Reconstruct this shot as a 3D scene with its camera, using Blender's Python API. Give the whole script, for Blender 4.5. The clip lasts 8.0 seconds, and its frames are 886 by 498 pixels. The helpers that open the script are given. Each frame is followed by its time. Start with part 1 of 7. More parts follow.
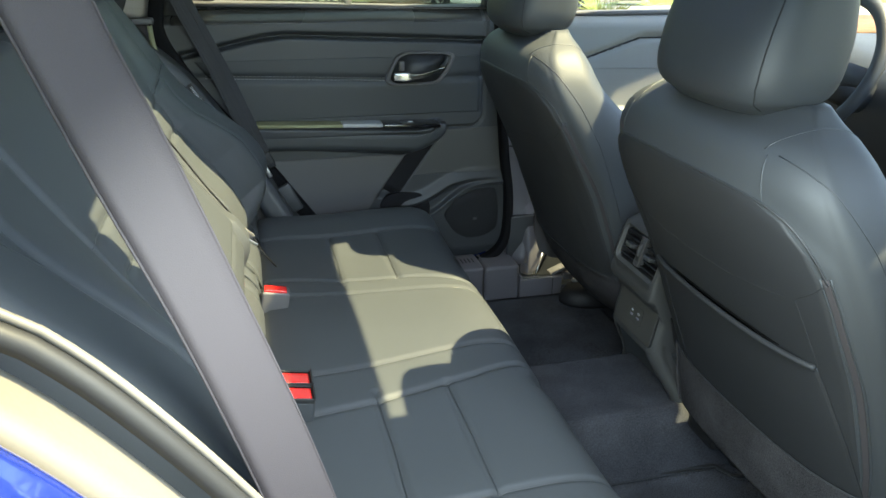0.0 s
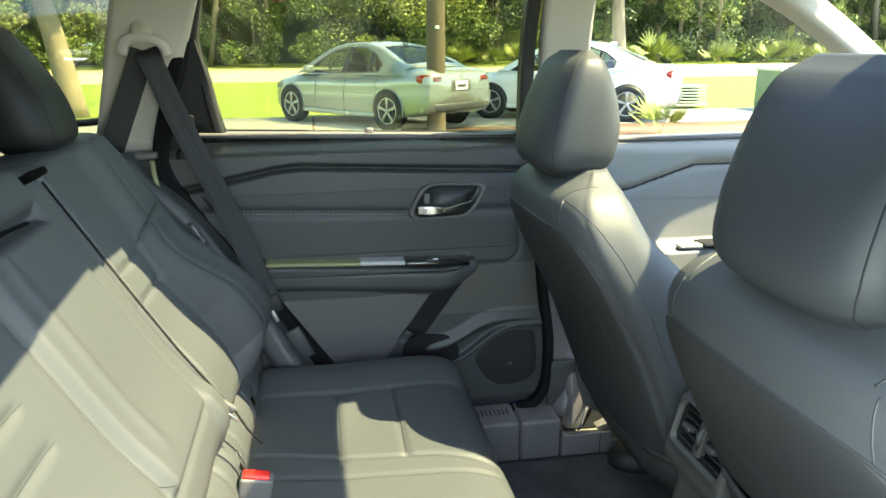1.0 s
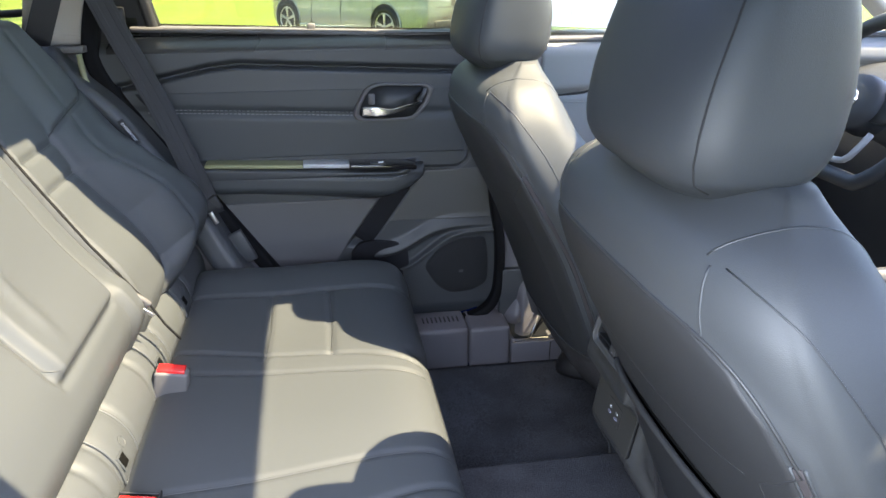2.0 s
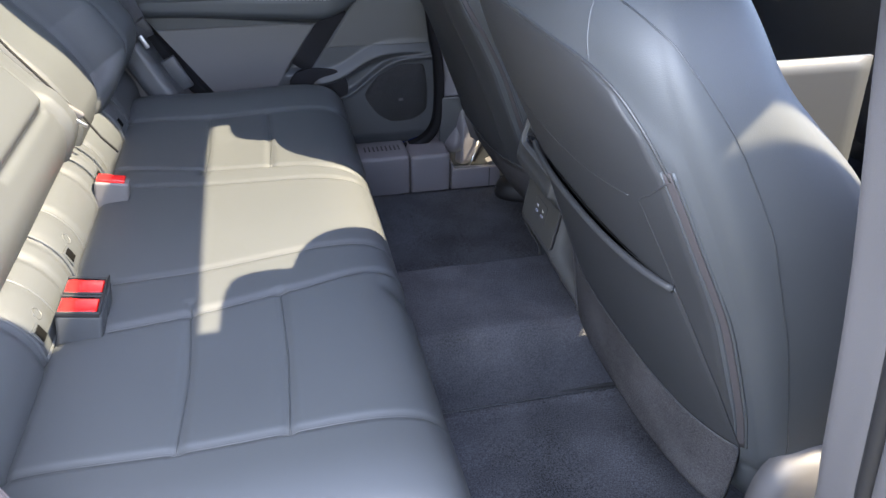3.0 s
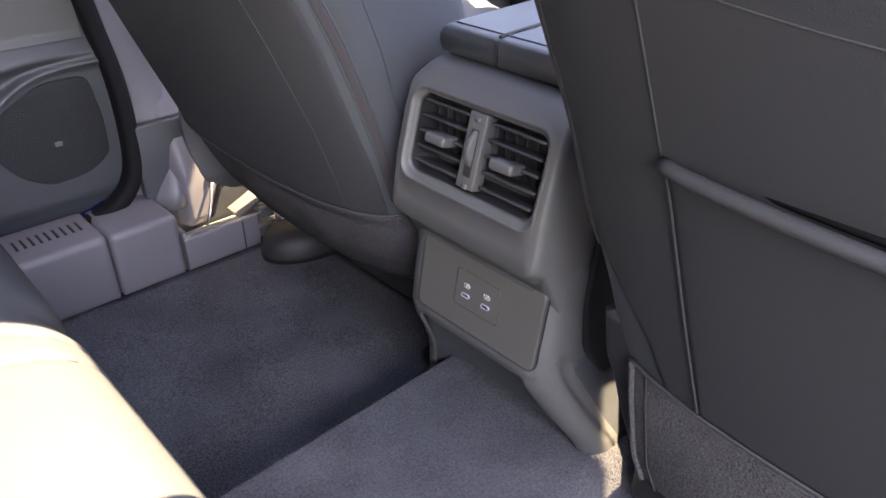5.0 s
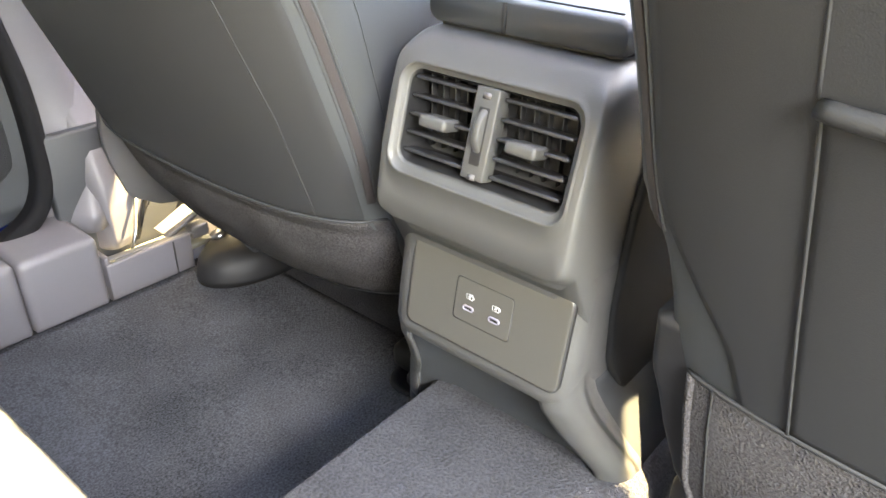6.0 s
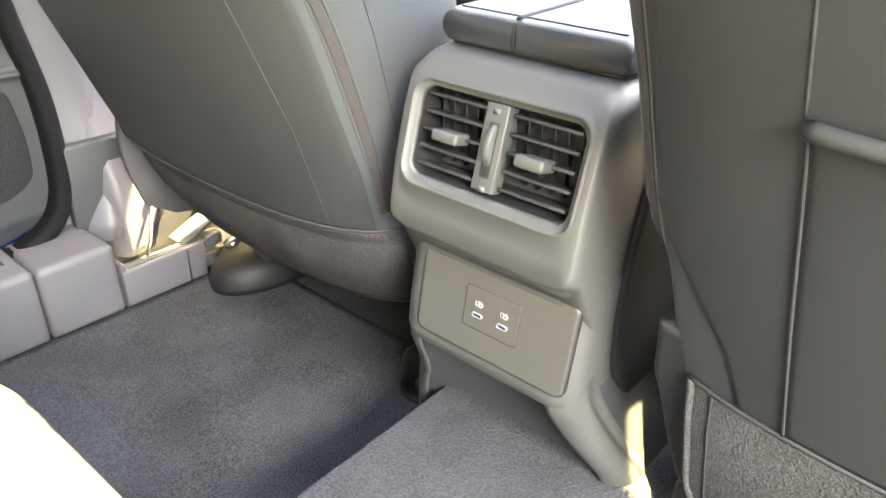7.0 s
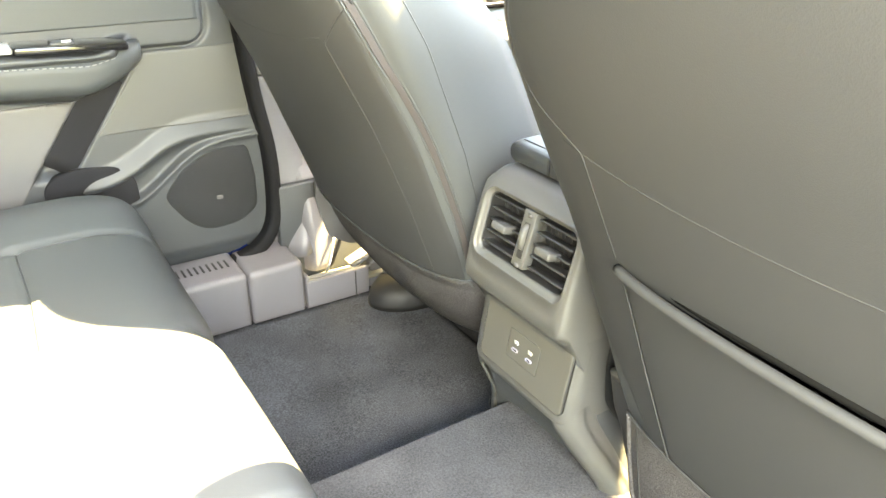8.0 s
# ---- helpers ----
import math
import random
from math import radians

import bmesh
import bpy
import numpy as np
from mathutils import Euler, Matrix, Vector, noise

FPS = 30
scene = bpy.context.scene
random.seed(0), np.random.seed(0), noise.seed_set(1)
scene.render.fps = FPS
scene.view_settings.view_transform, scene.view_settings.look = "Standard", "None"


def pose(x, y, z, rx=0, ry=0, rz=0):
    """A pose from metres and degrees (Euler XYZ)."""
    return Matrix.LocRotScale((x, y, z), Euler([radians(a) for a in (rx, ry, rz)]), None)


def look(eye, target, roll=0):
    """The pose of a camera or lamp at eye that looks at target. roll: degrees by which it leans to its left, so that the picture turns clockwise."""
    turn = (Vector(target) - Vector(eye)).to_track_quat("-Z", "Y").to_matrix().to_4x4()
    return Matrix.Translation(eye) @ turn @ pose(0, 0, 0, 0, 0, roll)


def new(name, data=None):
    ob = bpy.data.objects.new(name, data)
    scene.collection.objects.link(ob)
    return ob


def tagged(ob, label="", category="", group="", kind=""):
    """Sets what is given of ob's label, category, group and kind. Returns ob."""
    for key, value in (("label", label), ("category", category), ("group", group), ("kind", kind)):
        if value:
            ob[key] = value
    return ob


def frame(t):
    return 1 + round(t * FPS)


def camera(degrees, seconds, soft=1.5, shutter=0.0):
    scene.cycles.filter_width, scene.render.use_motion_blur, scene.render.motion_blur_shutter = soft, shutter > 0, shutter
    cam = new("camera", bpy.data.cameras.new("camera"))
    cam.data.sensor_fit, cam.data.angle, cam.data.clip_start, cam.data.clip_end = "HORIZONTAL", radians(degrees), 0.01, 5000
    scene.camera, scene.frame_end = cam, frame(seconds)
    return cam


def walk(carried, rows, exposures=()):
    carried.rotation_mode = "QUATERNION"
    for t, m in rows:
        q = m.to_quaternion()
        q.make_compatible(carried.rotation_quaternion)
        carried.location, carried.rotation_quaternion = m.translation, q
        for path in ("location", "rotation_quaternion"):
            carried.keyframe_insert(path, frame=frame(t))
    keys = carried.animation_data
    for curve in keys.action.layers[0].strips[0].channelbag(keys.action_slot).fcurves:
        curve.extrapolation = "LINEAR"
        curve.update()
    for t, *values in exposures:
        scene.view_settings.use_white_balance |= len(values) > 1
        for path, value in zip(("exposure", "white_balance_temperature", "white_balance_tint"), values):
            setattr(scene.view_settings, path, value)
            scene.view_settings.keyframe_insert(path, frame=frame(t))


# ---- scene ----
cam = camera(62.8, 8.0)
PATH = [
    (0, (-0.71, -1.149, 0.974), (-0.24, 0.629, 0.186), 0.7),
    (0.5, (-0.639, -1.078, 0.993), (-0.241, 0.774, 0.349), 0.3),
    (1, (-0.581, -0.928, 1.015), (-0.25, 0.969, 0.475), -0.3),
    (1.2, (-0.557, -0.897, 1.013), (-0.241, 1.005, 0.482), -0.5),
    (2.3, (-0.423, -0.962, 0.931), (-0.124, 0.82, 0.073), 0.4),
    (2.5, (-0.423, -0.985, 0.913), (-0.107, 0.757, -0.018), 0.4),
    (3, (-0.422, -1.026, 0.887), (-0.029, 0.625, -0.171), 0.5),
    (3.5, (-0.468, -0.972, 0.875), (0.019, 0.619, -0.233), -0.1),
    (4, (-0.517, -0.746, 0.833), (0.189, 0.763, -0.272), -1.5),
    (4.5, (-0.437, -0.542, 0.721), (0.51, 0.856, -0.351), -0.8),
    (5, (-0.381, -0.36, 0.649), (0.788, 0.882, -0.395), 0.2),
    (6.5, (-0.367, -0.26, 0.584), (0.983, 0.835, -0.406), 1.4),
    (7, (-0.384, -0.273, 0.599), (0.955, 0.851, -0.371), 1.4),
    (7.5, (-0.39, -0.344, 0.653), (0.875, 0.877, -0.301), 2.0),
    (8, (-0.437, -0.507, 0.743), (0.531, 0.99, -0.162), 0.6),
]
walk(cam, [(t, look(eye, target, roll)) for t, eye, target, roll in PATH],
     exposures=[(0.0, 2.5, 6800, 1), (1.2, 2.95, 7000, 0), (2.3, 2.92, 6350, 20), (3.5, 3.32, 6350, 19), (4.0, 3.3, 6600, 18), (4.5, 3.25, 6750, 16), (5.0, 4.1, 7250, 28), (5.2, 4.35, 7400, 25),
                (6.4, 5.65, 9100, 13), (7.5, 5.68, 9400, 11), (8.0, 5.72, 10000, 6)])


from mathutils.bvhtree import BVHTree

# ---- light and world ----
SUN_DIR = Vector((-0.556, 0.18, -1.0)).normalized()
world = bpy.data.worlds.new("world")
scene.world = world
world.use_nodes = True
wn = world.node_tree.nodes
sky = wn.new("ShaderNodeTexSky")
sky.sky_type = "NISHITA"
sky.sun_disc = False
sky.sun_elevation = math.asin(-SUN_DIR.z)
sky.sun_rotation = math.atan2(-SUN_DIR.x, -SUN_DIR.y)
sky.air_density, sky.dust_density = 1.0, 0.8
wn["Background"].inputs["Strength"].default_value = 0.15
world.node_tree.links.new(sky.outputs[0], wn["Background"].inputs["Color"])
sun = new("sun", bpy.data.lights.new("sun", "SUN"))
sun.data.energy, sun.data.angle, sun.data.color = 4.5, radians(0.6), (1.0, 0.88, 0.56)
sun.rotation_mode = "QUATERNION"
sun.rotation_quaternion = SUN_DIR.to_track_quat("-Z", "Y")
sun.location = (3, 0, 6)
# daylight of the open rear door
doorway = new("doorway_sky", bpy.data.lights.new("doorway_sky", "AREA"))
doorway.data.shape, doorway.data.size, doorway.data.size_y = "RECTANGLE", 0.50, 0.22
doorway.data.energy, doorway.data.color = 1.3, (0.84, 0.93, 1.0)
doorway.data.spread = radians(150)
doorway.matrix_basis = look((-0.50, -0.79, 0.82), (-0.47, -0.42, 0.28))


# ---- materials ----
def material(name, base, rough=0.5, metal=0.0, scale=60.0, bump=0.1, vary=0.15, big=3.0, coat=0.0, spec=0.5, kind="noise", dist=0.001, speck=0.5):
    """A procedural surface: base colour varied at two scales, roughness varied, fine relief."""
    m = bpy.data.materials.new(name)
    m.use_nodes = True
    n, l = m.node_tree.nodes, m.node_tree.links
    b = n["Principled BSDF"]
    tc = n.new("ShaderNodeTexCoord")
    fine = n.new("ShaderNodeTexVoronoi" if kind == "cells" else "ShaderNodeTexNoise")
    fine.inputs["Scale"].default_value = scale
    if kind != "cells":
        fine.inputs["Detail"].default_value = 4
    broad = n.new("ShaderNodeTexNoise")
    broad.inputs["Scale"].default_value = big
    broad.inputs["Detail"].default_value = 5
    for t in (fine, broad):
        l.new(tc.outputs["Object"], t.inputs["Vector"])
    add = n.new("ShaderNodeMath")
    add.operation = "MULTIPLY_ADD"
    add.inputs[1].default_value = speck
    l.new(fine.outputs[0], add.inputs[0])
    l.new(broad.outputs[0], add.inputs[2])
    ramp = n.new("ShaderNodeMapRange")
    ramp.inputs["From Min"].default_value, ramp.inputs["From Max"].default_value = 0.15 + speck * 0.4, 0.85 + speck * 0.6
    ramp.inputs["To Min"].default_value, ramp.inputs["To Max"].default_value = 1 - vary, 1 + vary
    l.new(add.outputs[0], ramp.inputs["Value"])
    mul = n.new("ShaderNodeVectorMath")
    mul.operation = "SCALE"
    mul.inputs[0].default_value = base
    l.new(ramp.outputs[0], mul.inputs["Scale"])
    l.new(mul.outputs[0], b.inputs["Base Color"])
    rr = n.new("ShaderNodeMapRange")
    rr.inputs["To Min"].default_value, rr.inputs["To Max"].default_value = max(rough - 0.07, 0.02), min(rough + 0.07, 1)
    l.new(broad.outputs[0], rr.inputs["Value"])
    l.new(rr.outputs[0], b.inputs["Roughness"])
    b.inputs["Metallic"].default_value = metal
    b.inputs["Coat Weight"].default_value = coat
    b.inputs["Specular IOR Level"].default_value = spec
    if bump:
        bp = n.new("ShaderNodeBump")
        bp.inputs["Strength"].default_value, bp.inputs["Distance"].default_value = bump, dist
        l.new(fine.outputs[0], bp.inputs["Height"])
        l.new(bp.outputs[0], b.inputs["Normal"])
    return m


def glass(name, tint, gloss=0.05):
    m = bpy.data.materials.new(name)
    m.use_nodes = True
    n, l = m.node_tree.nodes, m.node_tree.links
    n.remove(n["Principled BSDF"])
    tr, gl, mix = n.new("ShaderNodeBsdfTransparent"), n.new("ShaderNodeBsdfGlossy"), n.new("ShaderNodeMixShader")
    tr.inputs["Color"].default_value = (*tint, 1)
    gl.inputs["Roughness"].default_value = 0.02
    gl.inputs["Color"].default_value = (0.9, 0.9, 0.9, 1)
    mix.inputs[0].default_value = gloss
    l.new(tr.outputs[0], mix.inputs[1])
    l.new(gl.outputs[0], mix.inputs[2])
    l.new(mix.outputs[0], n["Material Output"].inputs["Surface"])
    return m


LEATHER = material("leatherette", (0.044, 0.048, 0.052), 0.54, scale=1100, bump=0.14, vary=0.08, big=2.5, kind="cells", dist=0.0006, spec=0.42)
LEATHER_SIDE = material("leatherette_side", (0.034, 0.038, 0.042), 0.50, scale=1100, bump=0.14, vary=0.08, big=2.5, kind="cells", dist=0.0006, spec=0.40)
# leatherette darkened: the shade on the seat backs is in its colour
LEATHER_BACK = material("seat_back_shaded", (0.025, 0.026, 0.028), 0.55, scale=1300, bump=0.16, vary=0.08, big=2.5, kind="cells", dist=0.0005, spec=0.34)
RIDGE = material("sewn_ridge", (0.029, 0.030, 0.032), 0.5, bump=0)
SEAM = material("sewn_crease", (0.028, 0.031, 0.034), 0.42, bump=0)
LEATHER_DARK = material("dark_leatherette", (0.012, 0.013, 0.014), 0.55, scale=1100, bump=0.14, vary=0.08, big=2.5, kind="cells", dist=0.0006, spec=0.28)
THREAD = material("thread", (0.012, 0.013, 0.014), 0.8, bump=0)
THREAD_PALE = material("pale_thread", (0.20, 0.20, 0.20), 0.8, bump=0)
ZIP = material("zip_tape", (0.036, 0.031, 0.033), 0.8, scale=700, bump=0.4)
PLASTIC = material("dark_plastic", (0.035, 0.038, 0.042), 0.5, scale=1200, bump=0.25, vary=0.1, kind="cells", dist=0.0004)
PLASTIC_MID = material("mid_grey_plastic", (0.085, 0.082, 0.085), 0.55, scale=1200, bump=0.25, vary=0.1, kind="cells", dist=0.0004)
PLASTIC_CONSOLE = material("console_plastic", (0.058, 0.058, 0.057), 0.48, scale=1400, bump=0.25, vary=0.08, kind="cells", dist=0.0004)
SATIN = material("satin_panel", (0.060, 0.058, 0.052), 0.33, scale=400, bump=0.02, vary=0.06)
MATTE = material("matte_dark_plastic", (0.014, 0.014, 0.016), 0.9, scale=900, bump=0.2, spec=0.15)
RUBBER = material("dull_seal_rubber", (0.005, 0.005, 0.006), 0.8, scale=300, bump=0.1, spec=0.15)
# near black in place of the shade inside slots and gaps
VOID = material("recess_shade_black", (0.003, 0.003, 0.003), 0.9, bump=0, spec=0.05)
BLACK = material("black_rubber", (0.010, 0.010, 0.011), 0.6, scale=300, bump=0.1)
GLOSS = material("gloss_black", (0.008, 0.008, 0.010), 0.12, scale=50, bump=0, coat=0.5)
CHROME = material("chrome", (0.80, 0.80, 0.80), 0.16, metal=1.0, scale=80, bump=0.02, vary=0.04)
STEEL = material("bare_steel", (0.45, 0.45, 0.46), 0.32, metal=1.0, scale=200, bump=0.05)
TRIM = material("pale_headliner_trim", (0.44, 0.41, 0.37), 0.75, scale=900, bump=0.25, vary=0.06)
TRIM_BAND = material("silver_trim", (0.36, 0.37, 0.38), 0.4, scale=500, bump=0.05)
CARPET = material("dark_carpet", (0.056, 0.058, 0.066), 0.95, scale=420, bump=0.8, vary=0.95, big=6, spec=0.1, dist=0.002, speck=1.2)
CARPET_GREY = material("grey_carpet", (0.045, 0.046, 0.052), 0.95, scale=380, bump=0.9, vary=0.5, big=14, spec=0.1, dist=0.002, speck=1.6)
FELT = material("seat_felt", (0.046, 0.044, 0.046), 0.95, scale=560, bump=0.9, vary=0.8, big=14, spec=0.1, dist=0.002, speck=1.6)
WEBBING = material("belt_webbing", (0.011, 0.011, 0.013), 0.7, scale=900, bump=0.4, vary=0.12, dist=0.0008)
WEBBING_BLACK = material("black_webbing", (0.005, 0.005, 0.006), 0.7, scale=900, bump=0.4, vary=0.12, dist=0.0008, spec=0.2)
WEBBING_BROWN = material("belt_webbing_grey", (0.054, 0.044, 0.046), 0.7, scale=900, bump=0.4, vary=0.12, dist=0.0008)
RED = material("red_button", (0.62, 0.012, 0.010), 0.25, scale=200, bump=0.02, vary=0.05, coat=0.5)
WHITE_PRINT = material("white_print", (0.75, 0.76, 0.8), 0.5, bump=0)
SLAT = material("vent_slat", (0.022, 0.022, 0.024), 0.35, scale=600, bump=0.05)
PORT = material("port_shell", (0.22, 0.21, 0.26), 0.4, bump=0)
LABEL = material("grey_label", (0.42, 0.42, 0.42), 0.6, bump=0)
BLUE = material("blue_car_paint", (0.010, 0.022, 0.16), 0.2, scale=300, bump=0.0, vary=0.05, coat=1.0)
PANE = glass("tinted_pane", (0.70, 0.71, 0.58))
# tint chosen to hold back light from the rear
LIGHT_CUT = glass("light_cutting_pane", (0.16, 0.17, 0.16))
PANE_CLEAR = glass("clear_pane", (0.95, 0.97, 0.95))


# ---- mesh helpers ----
def thing(name, label, category, at=(0, 0, 0), group="", kind=""):
    ob = new(name)
    ob.location = at
    ob.empty_display_size = 0.05
    return tagged(ob, label, category, group, kind)


def part(name, me, mat, parent=None, label=""):
    """Links a mesh, given in world coordinates, as one object under a thing or a part."""
    if isinstance(me, bmesh.types.BMesh):
        bm, me = me, bpy.data.meshes.new(name)
        bm.to_mesh(me)
        bm.free()
    if not me.materials:
        me.materials.append(mat)
    ob = new(name, me)
    if parent:
        ob.parent = parent
        if not parent.parent:
            ob.matrix_parent_inverse = parent.matrix_basis.inverted()
    if label:
        ob["label"] = label
    return ob


def smooth(me, on=True):
    me.polygons.foreach_set("use_smooth", [on] * len(me.polygons))
    return me


def loft(P, caps=True, closed=True, name="loft"):
    """A skin over rows of points P[row, i]; closed rings with capped ends."""
    P = np.asarray(P, float)
    r, c = P.shape[:2]
    i, j = np.meshgrid(np.arange(r - 1), np.arange(c if closed else c - 1), indexing="ij")
    a, k = i * c + j, (j + 1) % c
    F = np.stack([a, i * c + k, (i + 1) * c + k, (i + 1) * c + j], -1).reshape(-1, 4).tolist()
    V = P.reshape(-1, 3).tolist()
    if caps and closed:
        for row, flip in ((0, True), (r - 1, False)):
            V.append(P[row].mean(0).tolist())
            m = len(V) - 1
            for q in range(c):
                t = [row * c + q, row * c + (q + 1) % c, m]
                F.append(t[::-1] if flip else t)
    me = bpy.data.meshes.new(name)
    me.from_pydata(V, [], F)
    bm = bmesh.new()
    bm.from_mesh(me)
    bmesh.ops.recalc_face_normals(bm, faces=bm.faces)
    bm.to_mesh(me)
    bm.free()
    return smooth(me)


def slab(P, off, name="slab"):
    """A sheet P[row, i] made solid: its back lies at P + off."""
    P = np.asarray(P, float)
    B = P + np.asarray(off, float)
    return loft(np.concatenate([P, B[:, ::-1]], 1), True, True, name)


def ring(w, h, r, n=8, power=None):
    """Corner-rounded rectangle, half sizes w and h, as (u, v) points, anticlockwise; n points a corner and 4 a side."""
    r = min(r, w * 0.999, h * 0.999)
    pts = []
    for cx, cy, a0 in ((w - r, h - r, 0), (-w + r, h - r, 90), (-w + r, -h + r, 180), (w - r, -h + r, 270)):
        for k in range(n):
            a = radians(a0 + 90 * k / (n - 1))
            pts.append((cx + r * math.cos(a), cy + r * math.sin(a)))
    out = []
    for k, p in enumerate(pts):
        q = pts[(k + 1) % len(pts)]
        out.append(p)
        if (k + 1) % n == 0:
            out += [(p[0] + (q[0] - p[0]) * f, p[1] + (q[1] - p[1]) * f) for f in (0.2, 0.4, 0.6, 0.8)]
    return np.array(out)


def rbox(c, s, r=0.004, rot=None, seg=2):
    """A box of full size s at c with rounded edges."""
    bm = bmesh.new()
    bmesh.ops.create_cube(bm, size=1.0, matrix=Matrix.Diagonal((*s, 1)))
    if r:
        bmesh.ops.bevel(bm, geom=bm.edges[:], offset=min(r, min(s) * 0.49), segments=seg, affect="EDGES", profile=0.6)
    m = Matrix.Translation(c) @ (rot.to_4x4() if rot else Matrix())
    bmesh.ops.transform(bm, matrix=m, verts=bm.verts)
    me = bpy.data.meshes.new("box")
    bm.to_mesh(me)
    bm.free()
    return smooth(me) if seg > 1 else me


def resample(pts, step):
    pts = np.asarray(pts, float)
    d = np.r_[0, np.cumsum(np.linalg.norm(np.diff(pts, axis=0), axis=1))]
    n = max(int(d[-1] / step), 2)
    s = np.linspace(0, d[-1], n + 1)
    return np.stack([np.interp(s, d, pts[:, k]) for k in range(pts.shape[1])], 1)


def curve(pts, step=0.01):
    """A smooth line through points (Catmull-Rom)."""
    p = np.asarray(pts, float)
    p = np.vstack([2 * p[0] - p[1], p, 2 * p[-1] - p[-2]])
    out = []
    for i in range(1, len(p) - 2):
        n = max(int(np.linalg.norm(p[i + 1] - p[i]) / step), 2)
        for t in np.linspace(0, 1, n, endpoint=False):
            out.append(0.5 * (2 * p[i] + (p[i + 1] - p[i - 1]) * t + (2 * p[i - 1] - 5 * p[i] + 4 * p[i + 1] - p[i + 2]) * t * t + (3 * p[i] - p[i - 1] - 3 * p[i + 1] + p[i + 2]) * t ** 3))
    out.append(p[-2])
    return np.array(out)


def sweep(pts, section, up=(0, 0, 1), scale=None):
    """A section (u, v) carried along a line; u lies across, v towards up."""
    pts = np.asarray(pts, float)
    t = np.gradient(pts, axis=0)
    t /= np.linalg.norm(t, axis=1)[:, None] + 1e-9
    up = np.broadcast_to(np.asarray(up, float), pts.shape)
    a = np.cross(t, up)
    a /= np.linalg.norm(a, axis=1)[:, None] + 1e-9
    b = np.cross(a, t)
    sec = np.asarray(section, float)
    sc = np.ones(len(pts)) if scale is None else np.asarray(scale, float)
    return loft(pts[:, None] + sc[:, None, None] * (a[:, None] * sec[None, :, :1] + b[:, None] * sec[None, :, 1:]))


def disc(r, n=10):
    a = np.linspace(0, 2 * np.pi, n, endpoint=False)
    return np.stack([r * np.cos(a), r * np.sin(a)], 1)


def tube(pts, r, n=8, up=(0, 0, 1)):
    return sweep(pts, disc(r, n), up)


def lathe(profile, centre, axis, n=32):
    """A turned shape: profile of (radius, height along the axis)."""
    q = Vector(axis).to_track_quat("Z", "Y")
    rows = []
    for r, h in profile:
        rows.append([Vector(centre) + q @ Vector((r * math.cos(2 * math.pi * k / n), r * math.sin(2 * math.pi * k / n), h)) for k in range(n)])
    return loft(np.array(rows))


def joined(*meshes):
    bm = bmesh.new()
    for me in meshes:
        bm.from_mesh(me)
    out = bpy.data.meshes.new("joined")
    bm.to_mesh(out)
    bm.free()
    return out


def tree_of(me):
    return BVHTree.FromPolygons([v.co for v in me.vertices], [p.vertices for p in me.polygons])


def drape(bvh, pts, way, r=0.0012, step=0.006, sink=0.0, n=6):
    """A thin cord laid on a surface: points are cast along way until they meet it."""
    way = Vector(way).normalized()
    hits = []
    for p in resample(pts, step):
        h = bvh.ray_cast(Vector(p) - way * 0.4, way)[0]
        if h:
            hits.append(h + way * sink)
    if len(hits) < 3:
        hits = [Vector(p) for p in pts]
    return tube(np.array(hits), r, n, up=-np.array(way))


def stitches(bvh, pts, way, out, dash=0.0062, gap=0.0034, r=0.0008):
    """A row of single stitches on a surface, each a small raised bar."""
    way = Vector(way).normalized()
    bm = bmesh.new()
    q = resample(np.array(pts, float), 0.0012)
    d = np.r_[0, np.cumsum(np.linalg.norm(np.diff(q, axis=0), axis=1))]
    for s0 in np.arange(0, d[-1] - dash, dash + gap):
        ends = []
        for sx in (s0, s0 + dash):
            p = Vector([float(np.interp(sx, d, q[:, k])) for k in range(3)])
            h = bvh.ray_cast(p - way * 0.4, way)[0]
            if h:
                ends.append(h - way * out)
        if len(ends) < 2:
            continue
        side = (ends[1] - ends[0]).cross(way).normalized() * r
        v = [bm.verts.new(e + a * side - way * b) for e in ends for a, b in ((-1, -r), (-0.6, r), (0.6, r), (1, -r))]
        for f in ((0, 1, 5, 4), (1, 2, 6, 5), (2, 3, 7, 6), (0, 3, 2, 1), (4, 5, 6, 7)):
            bm.faces.new([v[i] for i in f])
    bm.normal_update()
    return bm


def bump1(d, s):
    return np.exp(-(d / s) ** 2)


def step1(a, b, x):
    t = np.clip((np.asarray(x, float) - a) / (b - a), 0, 1)
    return t * t * (3 - 2 * t)


def lerp(x, xs, ys):
    return np.interp(x, xs, ys)


def soft(x, xs, ys, r):
    """Interpolation with its corners rounded over a width r."""
    return sum(np.interp(np.clip(x + d * r, xs[0], xs[-1]), xs, ys) for d in (-1, -0.66, -0.33, 0, 0.33, 0.66, 1)) / 7


# ---- floor, tunnel, mats ----
def floor_z(x, y):
    tun = 0.14 * (1 - step1(0.078, 0.098, y)) * step1(-0.185, -0.120, y)
    return tun


u, v = np.meshgrid(np.linspace(-0.95, 1.3, 90), np.sort(np.r_[np.linspace(-0.66, 0.66, 133), np.linspace(0.076, 0.100, 13)]), indexing="ij")
fl = part("floor", slab(np.stack([u, v, floor_z(u, v)], -1), (0, 0, -0.05)), CARPET_GREY)
tagged(fl, "grey carpeted car floor with a raised centre tunnel", "car floor", kind="structure")


